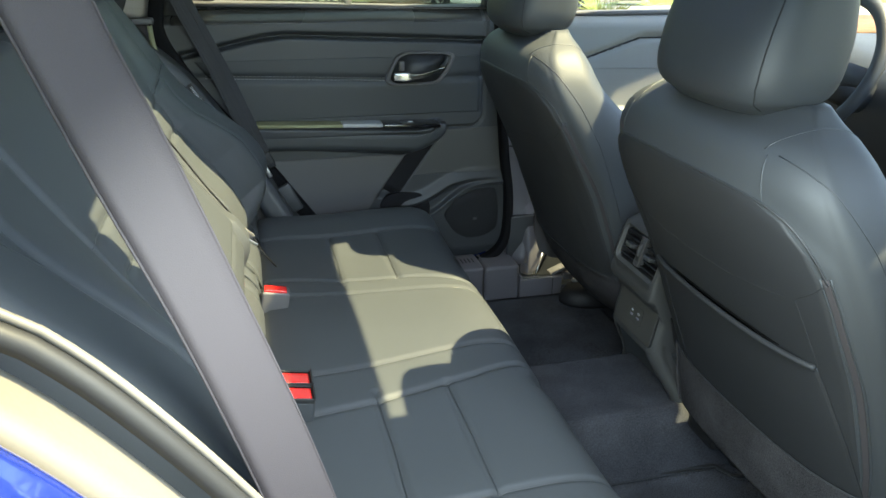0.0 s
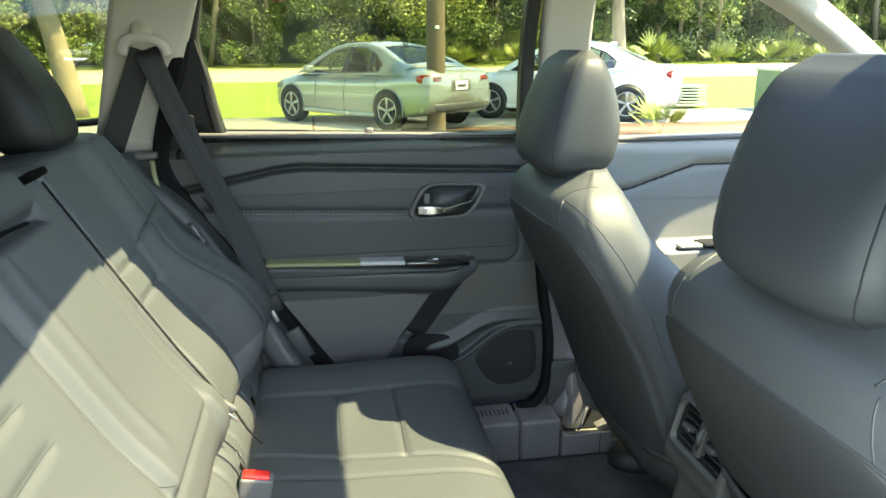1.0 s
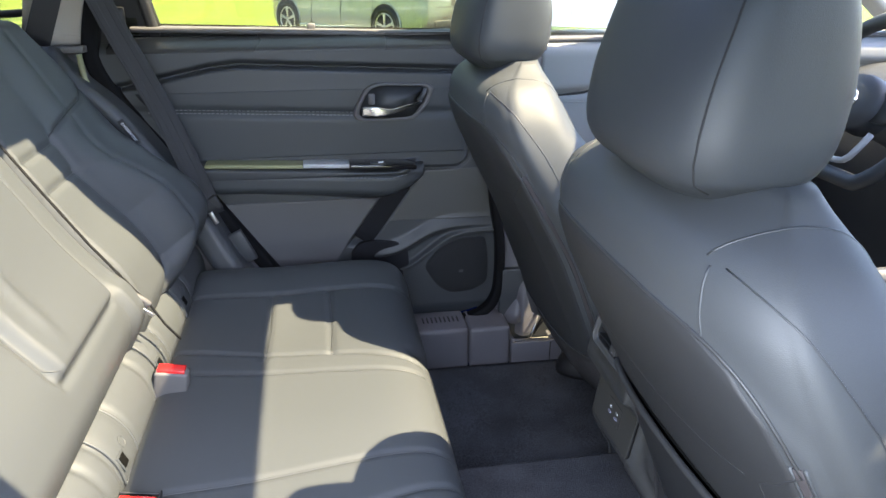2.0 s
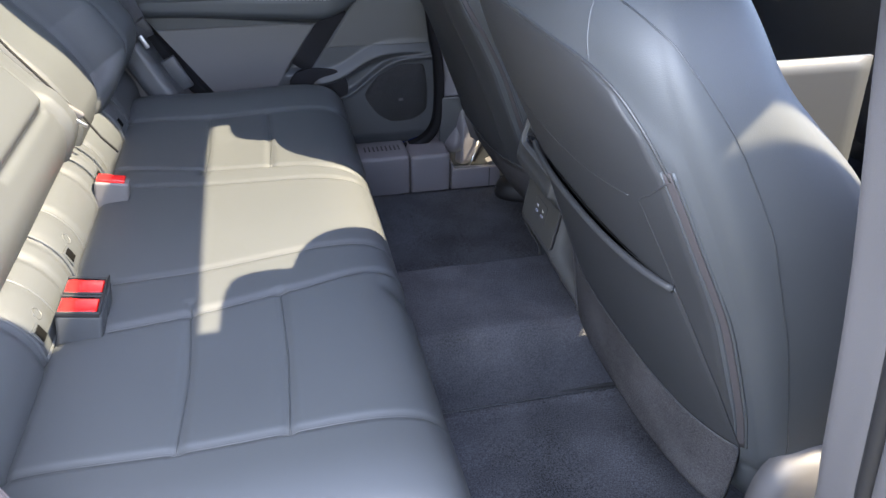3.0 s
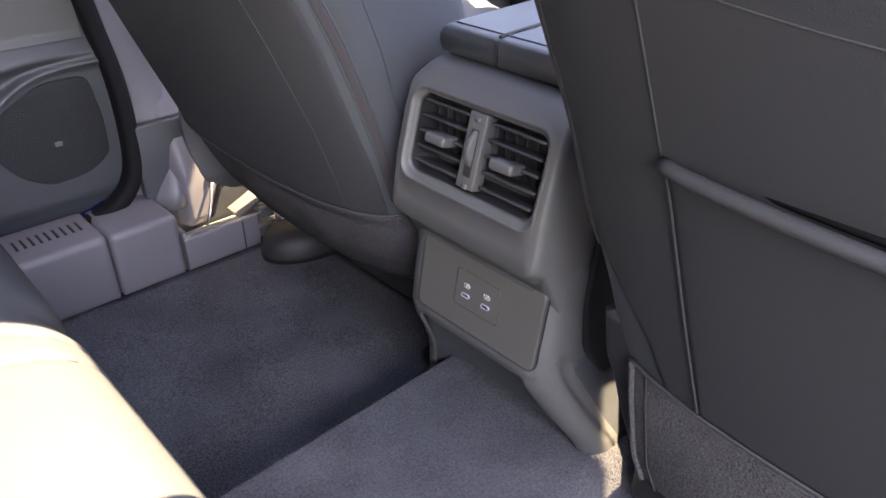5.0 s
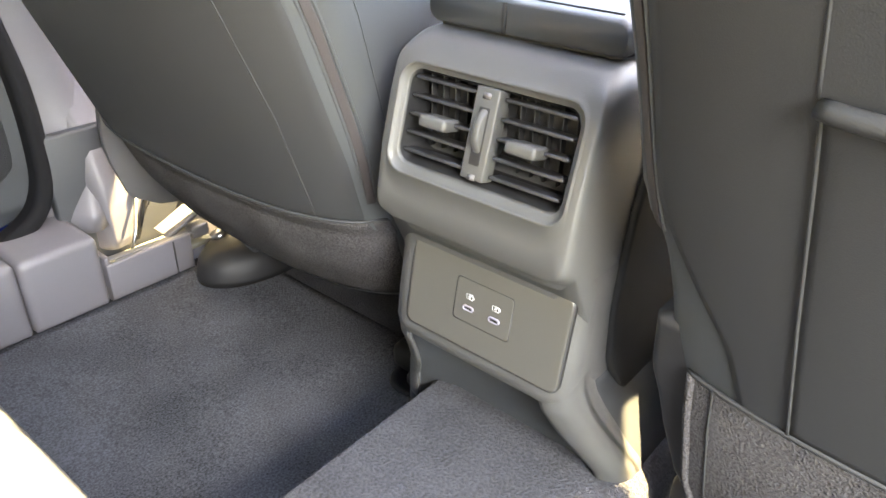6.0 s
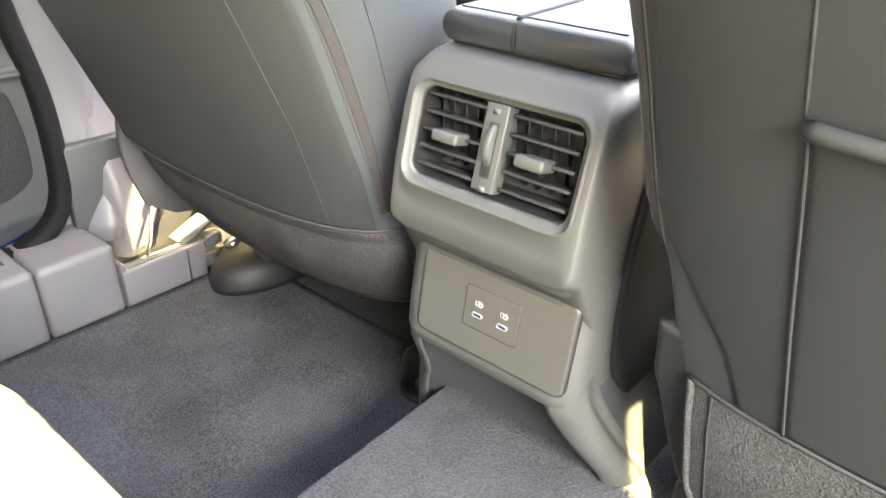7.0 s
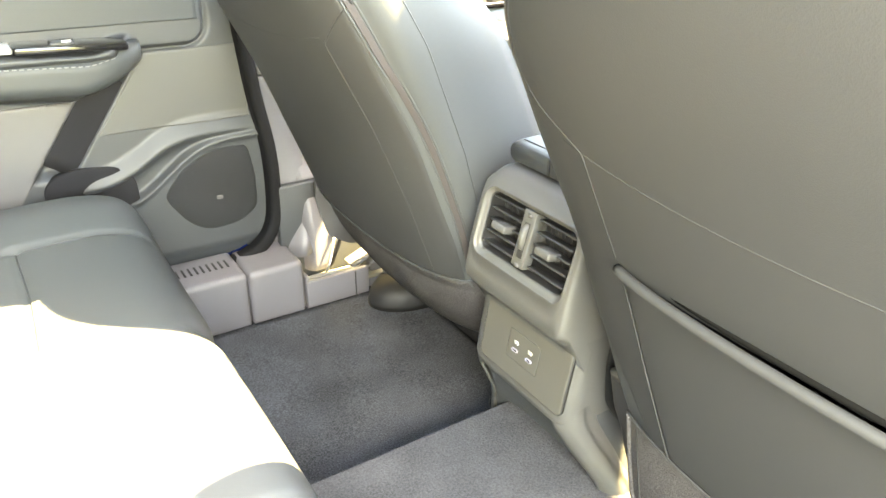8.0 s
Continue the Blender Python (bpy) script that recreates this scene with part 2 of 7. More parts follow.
def mat_mesh(y0, y1, x0, x1, lift):
    a, b = np.meshgrid(np.linspace(x0, x1, 40), np.linspace(y0, y1, 30), indexing="ij")
    z = floor_z(a, b) * 0.25 + 0.012 + 0.004 * np.sin(a * 9) * np.cos(b * 7)
    return slab(np.stack([a, b, z], -1), (0, 0, -0.008))


def floor_mat(lab, x0, x1, y0, y1, bind):
    m = thing("floor_mat", lab, "floor mat", (0, (y0 + y1) / 2, 0.0), "rear floor mats")
    part("mat", mat_mesh(y0, y1, x0, x1, 0), CARPET, m)
    part("edge_binding", tube(curve(bind, 0.01), 0.0045), THREAD, m, "dark sewn edge binding")
    part("binding_stitch", tube(curve([(x, y + (0.011 if y < 0.3 and y > 0 else -0.011 if y < 0 else 0.0), z + 0.0015) for x, y, z in bind], 0.01), 0.0011, 6), SEAM, m)
    return m


fm_ = floor_mat("dark carpet floor mat on the driver side rear footwell", -0.34, 0.20, 0.112, 0.625, [(-0.34, 0.112, 0.017), (-0.1, 0.112, 0.017), (0.085, 0.114, 0.017), (0.105, 0.128, 0.017), (0.112, 0.155, 0.017)])
clip_ = part("mat_clip", lathe([(0.030, 0.0), (0.033, 0.004), (0.030, 0.008), (0.025, 0.006), (0.024, 0.001), (0.0, 0.001)], (0.142, 0.192, 0.013), (0, 0, 1), 28), BLACK, fm_, "round black mat fastener")
part("clip_knob", lathe([(0.012, 0), (0.012, 0.008), (0.009, 0.011), (0.0, 0.011)], (0.142, 0.192, 0.013), (0, 0, 1), 20), PLASTIC, clip_)
floor_mat("dark carpet floor mat on the passenger side rear footwell", -0.34, 0.20, -0.62, -0.165, [(-0.34, -0.165, 0.019), (-0.12, -0.164, 0.019), (0.085, -0.169, 0.020), (0.112, -0.185, 0.021), (0.132, -0.210, 0.021), (0.195, -0.217, 0.019)])

# ---- sill plates and grille by the far door ----
SILL = material("sill_plastic", (0.115, 0.110, 0.120), 0.5, scale=1200, bump=0.25, vary=0.1, kind="cells", dist=0.0004)
sill = thing("sill_trim", "dark grey plastic sill trim along the rear door opening", "sill trim", (0, 0.66, 0))
for x0, x1, z1 in ((-0.40, -0.114, 0.113), (-0.1125, -0.008, 0.110)):
    part("sill_plate", rbox(((x0 + x1) / 2, 0.69, z1 / 2), (x1 - x0, 0.11, z1), 0.012, seg=4), SILL, sill)
for k in range(9):
    part("grille_slat", rbox((-0.222 + k * 0.011, 0.694, 0.1125), (0.004, 0.030, 0.003), 0.001), BLACK, sill)
# the open end of the sill under the front seat: front wall, lit tray, metal stay
part("tray_wall", rbox((0.062, 0.6415, 0.030), (0.132, 0.009, 0.060), 0.003), SILL, sill)
part("tray_end", rbox((0.000, 0.672, 0.035), (0.008, 0.065, 0.072), 0.003), SILL, sill)
part("tray_joint", rbox((0.098, 0.6365, 0.030), (0.002, 0.002, 0.054), 0), BLACK, sill)
part("tray_back", rbox((0.13, 0.722, 0.11), (0.30, 0.018, 0.24), 0.004), PLASTIC, sill, "grey wall behind the tray")
tray = part("sill_tray", rbox((0.085, 0.676, 0.030), (0.17, 0.062, 0.008), 0.002), material("worn_metal_tray", (0.14, 0.135, 0.11), 0.5, scale=90, bump=0.2, vary=0.3), sill, "bare metal tray below the seat")
part("tray_ledge", rbox((0.082, 0.650, 0.058), (0.165, 0.012, 0.004), 0.0015, Matrix.Rotation(radians(3), 3, "Y")), PLASTIC_MID, tray, "grey edge of the tray")
part("tray_bracket", rbox((0.128, 0.672, 0.068), (0.060, 0.040, 0.006), 0.002, Matrix.Rotation(radians(-22), 3, "Y")), PLASTIC_MID, tray, "grey bracket plate")
part("bracket_foot", rbox((0.150, 0.655, 0.052), (0.030, 0.022, 0.020), 0.004), PLASTIC_MID, tray)
part("stay", tube(np.array([(0.040, 0.660, 0.040), (0.060, 0.668, 0.075), (0.086, 0.690, 0.136)]), 0.0028), STEEL, tray, "thin metal stay")
part("stay_eye", lathe([(0.0035, -0.003), (0.0085, -0.003), (0.0085, 0.003), (0.0035, 0.003)], (0.088, 0.690, 0.140), (0.3, -1, 0.2), 16), STEEL, tray)
fl_ = np.array([(-0.006, 0.330), (0.085, 0.330), (0.112, 0.230), (0.117, 0.165), (0.096, 0.115), (0.066, 0.049), (0.020, 0.047), (0.006, 0.10), (-0.006, 0.20)])
fl_ = resample(np.r_[fl_, fl_[:1]], 0.005)[:-1]
for _ in range(3):
    fl_ = (np.roll(fl_, 1, 0) + fl_ + np.roll(fl_, -1, 0)) / 3
fc_ = fl_.mean(0)


def flange_y(x, z):
    """The flange leans back into the pillar upwards and towards the door."""
    return 0.690 + 0.064 * min(1.0, float(step1(0.12, 0.31, z)) + float(step1(0.040, 0.000, x)))


flange = part("pillar_flange", loft(np.array([[(x, flange_y(x, z) + o, z) for x, z in fc_ + (fl_ - fc_) * f] for f, o in ((1.0, 0.022), (1.0, 0.003), (0.985, 0.0), (0.9, 0.0), (0.78, 0.0), (0.64, 0.0), (0.48, 0.0), (0.30, 0.0), (0.12, 0.0))])), SILL, sill, "grey flange of the pillar trim")
part("flange_edge", tube(np.array([(0.113, 0.690, 0.160), (0.097, 0.688, 0.118), (0.070, 0.686, 0.056)]), 0.0034), BLACK, flange)
fsill = part("sill_front_far", rbox((0.66, 0.745, 0.02), (0.98, 0.13, 0.17), 0.012), SILL)
tagged(fsill, "grey plastic sill trim below the front door", "sill trim", kind="structure")
# pillar foot between the doors
s_, t_ = np.meshgrid(np.linspace(0, 1, 24), np.linspace(0, 1, 30), indexing="ij")
z_ = 0.09 + 0.72 * t_
x_ = lerp(z_, [0.09, 0.16, 0.30, 0.50, 0.81], [-0.06, -0.020, -0.012, -0.028, -0.075]) * (1 - s_) + lerp(z_, [0.09, 0.135, 0.20, 0.30, 0.50, 0.81], [0.110, 0.112, 0.114, 0.112, 0.097, 0.085]) * s_
y_ = 0.757 - 0.060 * np.clip((0.30 - z_) / 0.2, 0, 1) ** 2 * step1(0.05, 0.45, s_) - 0.014 * np.sin(np.pi * s_) + 0.012 * step1(0.45, 0.62, s_) * step1(0.50, 0.20, z_)
pillar_foot = part("pillar_trim_lower", slab(np.stack([x_, y_, z_], -1), (0, 0.05, 0)), SILL)
part("trim_joint", drape(tree_of(pillar_foot.data), [(-0.03, 0.6, 0.432), (0.02, 0.6, 0.430), (0.09, 0.6, 0.424)], (0, 1, 0), 0.0022), BLACK, pillar_foot)
tagged(pillar_foot, "grey plastic lower trim of the centre pillar", "pillar trim", kind="structure")
fs_ = curve([(-0.070, 0.745, 0.78), (-0.052, 0.742, 0.60), (-0.036, 0.738, 0.42), (-0.020, 0.732, 0.30), (-0.020, 0.730, 0.20), (-0.030, 0.728, 0.150), (-0.055, 0.726, 0.118), (-0.100, 0.724, 0.098), (-0.160, 0.722, 0.092), (-0.24, 0.720, 0.090)], 0.012)
tagged(part("door_seal_front_far", sweep(fs_, ring(0.012, 0.018, 0.010), up=(0, -1, 0)), RUBBER), "black rubber seal at the front edge of the rear door", "door seal", kind="structure")


# ---- roof, pillars ----
def roof_z(x, y):
    return 1.25 - 0.055 * np.abs(y / 0.62) ** 3 - 0.07 * (x + 0.1) ** 2


# sunroof: a front and a rear pane with a cross bar between
Y0, Y1 = -0.43, 0.27
for name, x0, x1, y0, y1 in (("ceiling_rear", -1.7, -0.62, -0.67, 0.67), ("ceiling_bar", -0.197, -0.043, Y0, Y1), ("ceiling_front", 0.26, 0.622, -0.67, 0.67), ("ceiling_near", -0.62, 0.125, -0.70, Y0), ("ceiling_near_front", 0.126, 0.26, -0.655, Y0), ("ceiling_far", -0.62, 0.26, Y1, 0.67)):
    a, b = np.meshgrid(np.linspace(x0, x1, 24), np.linspace(y0, y1, 24), indexing="ij")
    if name == "ceiling_far":
        # the unseen far edge of the opening draws in towards the rear to trim the sun on the backrest
        b = y1 - (y1 - b) / (y1 - y0) * (y1 - lerp(a, [-0.62, -0.335, -0.05, 0.26], [0.187, 0.207, 0.252, 0.270]))
    c = part(name, slab(np.stack([a, b, roof_z(a, b)], -1), (0, 0, 0.02)), TRIM)
    tagged(c, "pale grey fabric headliner round the glass roof", "headliner", kind="structure")


def pillar(name, pts, w, d, up, mat, lab, sc=None):
    p = curve(pts, 0.03)
    s = None if sc is None else np.interp(np.linspace(0, 1, len(p)), np.linspace(0, 1, len(sc)), sc)
    return tagged(part(name, sweep(p, ring(w, d, min(w, d) * 0.6), up=up, scale=s), mat), lab, "pillar trim", kind="structure")


# outer roof edge of the body on the near side
tagged(part("roof_edge_near", sweep(curve([(-1.6, -0.69, 1.10), (-0.9, -0.735, 1.17), (-0.2, -0.740, 1.185), (0.10, -0.735, 1.185), (0.20, -0.727, 1.18), (0.36, -0.718, 1.165), (0.60, -0.735, 1.08), (0.85, -0.78, 0.94)], 0.04), ring(0.028, 0.03, 0.02), up=(0, 1, 0.3)), BLUE), "blue painted roof edge above the open door", "car body", kind="structure")
# far side: upright trims, pale
pillar("pillar_centre_far", [(0.02, 0.80, 0.775), (0.01, 0.78, 0.95), (0.0, 0.73, 1.10), (-0.01, 0.66, 1.20)], 0.06, 0.022, (0, -1, 0.3), TRIM, "pale grey fabric centre pillar trim with belt guide")
pillar("pillar_front_far", [(0.36, 0.66, 1.185), (0.55, 0.70, 1.11), (0.78, 0.745, 0.985), (1.05, 0.78, 0.80)], 0.035, 0.03, (0, -1, 0.3), TRIM, "pale slanting windscreen pillar trim")
pillar("roof_rail_far", [(-1.6, 0.62, 1.10), (-0.9, 0.665, 1.185), (-0.2, 0.675, 1.205), (0.36, 0.66, 1.185)], 0.03, 0.025, (0, -1, 0.3), TRIM, "pale roof side rail trim")
# rail bends inwards ahead of the pillar to admit a slit of sun
pillar("roof_rail_near", [(-1.6, -0.62, 1.10), (-0.9, -0.67, 1.17), (-0.2, -0.70, 1.19), (0.04, -0.705, 1.188), (0.115, -0.710, 1.187), (0.17, -0.655, 1.183), (0.36, -0.640, 1.175), (0.55, -0.69, 1.10), (0.78, -0.745, 0.97), (1.05, -0.78, 0.80)], 0.035, 0.03, (0, 1, 0.3), TRIM, "pale near roof rail and windscreen pillar trim")


# rear pillar with quarter window, far side: sheet with an opening, as two uprights and two rails
def quad_panel(name, corners, y_of, thick, mat, lab, n=14):
    (ax, az), (bx, bz), (cx, cz), (dx, dz) = corners
    s, t = np.meshgrid(np.linspace(0, 1, n), np.linspace(0, 1, n), indexing="ij")
    x = (ax * (1 - s) + bx * s) * (1 - t) + (dx * (1 - s) + cx * s) * t
    z = (az * (1 - s) + bz * s) * (1 - t) + (dz * (1 - s) + cz * s) * t
    return tagged(part(name, slab(np.stack([x, y_of(x, z), z], -1), (0, thick, 0)), mat), lab, "pillar trim", kind="structure")


def side_y(x, z):
    return 0.775 - 0.42 * np.maximum(z - 0.80, 0) ** 1.25 + 0.0 * x


quad_panel("pillar_rear_far", [(-1.065, 0.78), (-0.922, 0.78), (-0.775, 1.19), (-0.945, 1.19)], side_y, 0.05, TRIM, "pale rear pillar trim carrying the seat belt guide")
quad_panel("pillar_tail_far", [(-1.9, 0.80), (-1.36, 0.80), (-1.17, 1.17), (-1.9, 1.17)], side_y, 0.05, TRIM, "pale tail pillar trim behind the quarter window")
quad_panel("quarter_sill_far", [(-1.9, 0.60), (-0.90, 0.60), (-0.905, 0.82), (-1.9, 0.865)], side_y, 0.05, TRIM, "pale trim below the quarter window")
quad_panel("rear_frame_far", [(-0.915, 0.80), (-0.775, 0.80), (-0.822, 1.03), (-0.838, 1.03)], lambda x, z: side_y(x, z) + 0.022, 0.02, BLACK, "black rear frame of the door window")
frame_line = curve([(-0.952, 0.765, 1.13), (-0.985, 0.77, 0.96), (-1.02, 0.772, 0.875), (-1.06, 0.773, 0.858), (-1.2, 0.773, 0.862), (-1.36, 0.77, 0.90), (-1.27, 0.74, 1.02), (-1.19, 0.72, 1.12)], 0.02)
qw = thing("quarter_window", "dark rubber framed rear quarter window with tinted glass", "car window", (-1.15, 0.78, 0.86), kind="structure")
part("rubber_frame", tube(frame_line, 0.008), BLACK, qw)
qp = part("pane", rbox((-1.2, 0.79, 1.0), (0.75, 0.004, 0.42), 0), PANE, qw)
qp.visible_shadow = False

# lower side trim beside the far backrest and wheel arch
ws = curve([(-0.845, 0.738, 1.03), (-0.888, 0.748, 0.90), (-0.914, 0.748, 0.80), (-0.911, 0.746, 0.75), (-0.885, 0.745, 0.694), (-0.845, 0.745, 0.628), (-0.797, 0.745, 0.562), (-0.708, 0.742, 0.44), (-0.60, 0.735, 0.285), (-0.50, 0.72, 0.15)], 0.02)
seal = part("door_seal_far", sweep(ws, ring(0.017, 0.02, 0.01), up=(0, -1, 0)), RUBBER)
tagged(seal, "black rubber door seal along the rear door opening", "door seal", kind="structure")
arch = curve([(-0.985, 0.72, 0.772), (-0.955, 0.70, 0.725), (-0.87, 0.70, 0.64), (-0.75, 0.69, 0.46), (-0.66, 0.66, 0.30), (-0.56, 0.64, 0.16)], 0.02)
ar = part("wheel_arch_trim_far", sweep(arch, ring(0.030, 0.05, 0.02), up=(0, -1, 0)), PLASTIC)
tagged(ar, "grey plastic wheel arch trim beside the rear seat", "side trim", kind="structure")
# side trim behind the bench end, closing the arch
s_, t_ = np.meshgrid(np.linspace(0, 1, 20), np.linspace(0, 1, 20), indexing="ij")
z_ = 0.10 + 0.680 * t_
x_ = -1.02 + s_ * (lerp(z_, [0.10, 0.16, 0.30, 0.46, 0.64, 0.74], [-0.50, -0.53, -0.63, -0.74, -0.86, -0.94]) + 1.02)
y_ = 0.665 + 0.05 * s_ ** 3 + 0.02 * np.clip((z_ - 0.4) / 0.3, 0, 1)
qs_ = part("side_trim_far", slab(np.stack([x_, y_, z_], -1), (0, 0.03, 0)), PLASTIC_MID)
tb_ = part("pillar_foot_band_far", rbox((-0.968, 0.716, 0.790), (0.100, 0.030, 0.014), 0.004), PLASTIC_MID)
tagged(tb_, "grey plastic band below the pale rear pillar trim", "side trim", kind="structure")
tagged(qs_, "grey plastic side trim beside the rear backrest", "side trim", kind="structure")
piping = part("arch_piping_far", tube(curve([(-0.925, 0.692, 0.782), (-0.921, 0.690, 0.732), (-0.896, 0.688, 0.678), (-0.862, 0.686, 0.635), (-0.81, 0.680, 0.56), (-0.735, 0.668, 0.45)], 0.02), 0.006), material("olive_trim_edge", (0.20, 0.20, 0.11), 0.6))
tagged(piping, "thin olive edge strip along the wheel arch trim", "trim strip", kind="structure")

# ---- near side: body opening, pillar, sill ----
near_sill = part("sill_near", sweep(curve([(-0.62, -0.70, 0.06), (-0.2, -0.72, 0.05), (0.3, -0.72, 0.05), (1.1, -0.70, 0.06)], 0.05), ring(0.06, 0.06, 0.02)), PLASTIC)
tagged(near_sill, "dark plastic sill trim of the open door", "sill trim", kind="structure")
cp = curve([(0.005, -0.765, 0.05), (-0.006, -0.767, 0.30), (-0.014, -0.768, 0.43), (-0.030, -0.768, 0.51), (-0.045, -0.768, 0.59), (-0.061, -0.767, 0.67), (-0.092, -0.765, 0.80), (-0.100, -0.72, 1.0), (-0.085, -0.67, 1.18)], 0.03)
pn = part("pillar_centre_near", sweep(cp + np.array([0, 0.008, 0]), ring(0.055, 0.026, 0.016), up=(0, 1, 0)), PLASTIC_MID)
tagged(pn, "grey plastic centre pillar trim at the open door", "pillar trim", kind="structure")
sn = part("door_seal_near", tube(cp + np.array([-0.053, -0.016, 0]), 0.007, 8), BLACK)
tagged(sn, "black rubber seal on the near centre pillar", "door seal", kind="structure")
rn = part("pillar_ridge_near", sweep(cp + np.array([-0.040, -0.033, 0]), ring(0.020, 0.013, 0.011), up=(0, 1, 0)), PLASTIC_MID)
tagged(rn, "grey rubber lip beside the pillar seal", "pillar trim", kind="structure")
bp = part("body_pillar_near", sweep(cp + np.array([0.004, -0.066, 0]), ring(0.058, 0.022, 0.015), up=(0, 1, 0)), BLUE)
tagged(bp, "blue painted body pillar in the door opening", "car body", kind="structure")
st_ = thing("door_striker", "bare steel door striker on the blue pillar", "door striker", (-0.05, -0.80, 0.44))
part("striker_plate", rbox((-0.058, -0.832, 0.44), (0.004, 0.030, 0.050), 0.001), STEEL, st_)
part("striker_loop", tube(curve([(-0.058, -0.826, 0.455), (-0.078, -0.826, 0.452), (-0.078, -0.826, 0.428), (-0.058, -0.826, 0.425)], 0.004), 0.004), STEEL, st_)

# near rear door opening edge behind the camera side: seal, pale trim, blue body
edge = np.array([(-0.93, -0.735, 1.02), (-0.955, -0.74, 0.88), (-0.93, -0.74, 0.785), (-0.87, -0.735, 0.735), (-0.815, -0.73, 0.665), (-0.74, -0.72, 0.54), (-0.66, -0.71, 0.38), (-0.56, -0.70, 0.18)])
ec = curve(edge, 0.02)
t1 = part("arch_trim_near", sweep(ec + np.array([-0.028, 0.0, -0.022]), ring(0.030, 0.03, 0.018), up=(0, -1, 0)), material("pale_sill_paint", (0.115, 0.105, 0.088), 0.5, scale=300, bump=0.05))
tagged(t1, "pale rounded trim of the near door opening", "side trim", kind="structure")
t2 = part("door_seal_rear_near", tube(ec + np.array([0.014, 0.018, 0.008]), 0.009), BLACK)
tagged(t2, "black rubber seal round the near door opening", "door seal", kind="structure")
t5 = part("arch_ridge_near", sweep(ec + np.array([-0.044, -0.026, -0.032]), ring(0.016, 0.016, 0.012), up=(0, -1, 0)), bpy.data.materials["pale_sill_paint"])
tagged(t5, "second pale ridge of the near door opening", "side trim", kind="structure")
t6 = part("seal_strip_near", tube(ec + np.array([0.022, 0.022, 0.016]), 0.0035), bpy.data.materials["pale_sill_paint"])
tagged(t6, "thin pale strip along the near door seal", "trim strip", kind="structure")
t3 = part("body_side_near", sweep(ec + np.array([-0.036, -0.072, -0.020]), ring(0.045, 0.03, 0.022), up=(0, -1, 0)), BLUE)
tagged(t3, "blue painted wheel arch of the car body", "car body", kind="structure")
t4 = part("pillar_rear_near", sweep(curve([(-1.0, -0.76, 0.62), (-1.0, -0.755, 0.86), (-0.95, -0.70, 1.05), (-0.90, -0.64, 1.17)], 0.03), ring(0.07, 0.03, 0.02), up=(0, 1, 0)), TRIM)
tagged(t4, "pale rear pillar trim on the near side", "pillar trim", kind="structure")

# closing the cabin behind and in front; dark panes and near quarter added unseen to cut light
part_w = part("wall_tail", rbox((-1.75, 0, 0.45), (0.06, 1.5, 0.9), 0.02), PLASTIC)
tagged(part_w, "dark tailgate trim behind the seats", "tailgate", kind="structure")
tw = thing("tailgate_window", "unseen tailgate window, darkened to cut light from behind", "car window", (-1.74, 0, 0.9), kind="structure")
part("pane", rbox((-1.72, 0, 1.03), (0.006, 1.36, 0.40), 0, Matrix.Rotation(radians(20), 3, "Y")), LIGHT_CUT, tw)
qn = thing("quarter_window", "unseen near side quarter window, darkened to cut light", "car window", (-1.4, -0.77, 0.86), kind="structure")
part("pane", rbox((-1.35, -0.745, 1.00), (0.68, 0.006, 0.36), 0, Matrix.Rotation(radians(-14), 3, "X")), LIGHT_CUT, qn)
qt = part("quarter_trim_near", rbox((-1.38, -0.765, 0.74), (0.72, 0.04, 0.22), 0.01), TRIM)
tagged(qt, "unseen pale panel added to close the near quarter", "side trim", kind="structure")
lf = part("luggage_floor", rbox((-1.35, 0, 0.26), (0.85, 1.3, 0.04), 0.01), CARPET)
tagged(lf, "dark carpeted luggage floor", "luggage floor", kind="structure")
side = part("body_side_far", rbox((-1.3, 0.80, 0.33), (0.95, 0.05, 0.66), 0.01), PLASTIC_MID)
tagged(side, "grey side trim of the luggage bay", "side trim", kind="structure")
side2 = part("body_quarter_near", rbox((-1.33, -0.79, 0.33), (0.85, 0.05, 0.66), 0.01), BLUE)
tagged(side2, "blue rear quarter panel of the car", "car body", kind="structure")


# ---- rear bench ----
bench = thing("rear_bench", "dark grey leatherette rear bench with three seats and pale stitching", "rear seat", (-0.6, 0, 0.0))


def seam_y(x):
    return lerp(x, [-0.72, -0.50, -0.40, -0.29], [0.246, 0.208, 0.192, 0.158])


def seam_i(x):
    return lerp(x, [-0.72, -0.56, -0.39, -0.29], [0.138, 0.122, 0.102, 0.092])


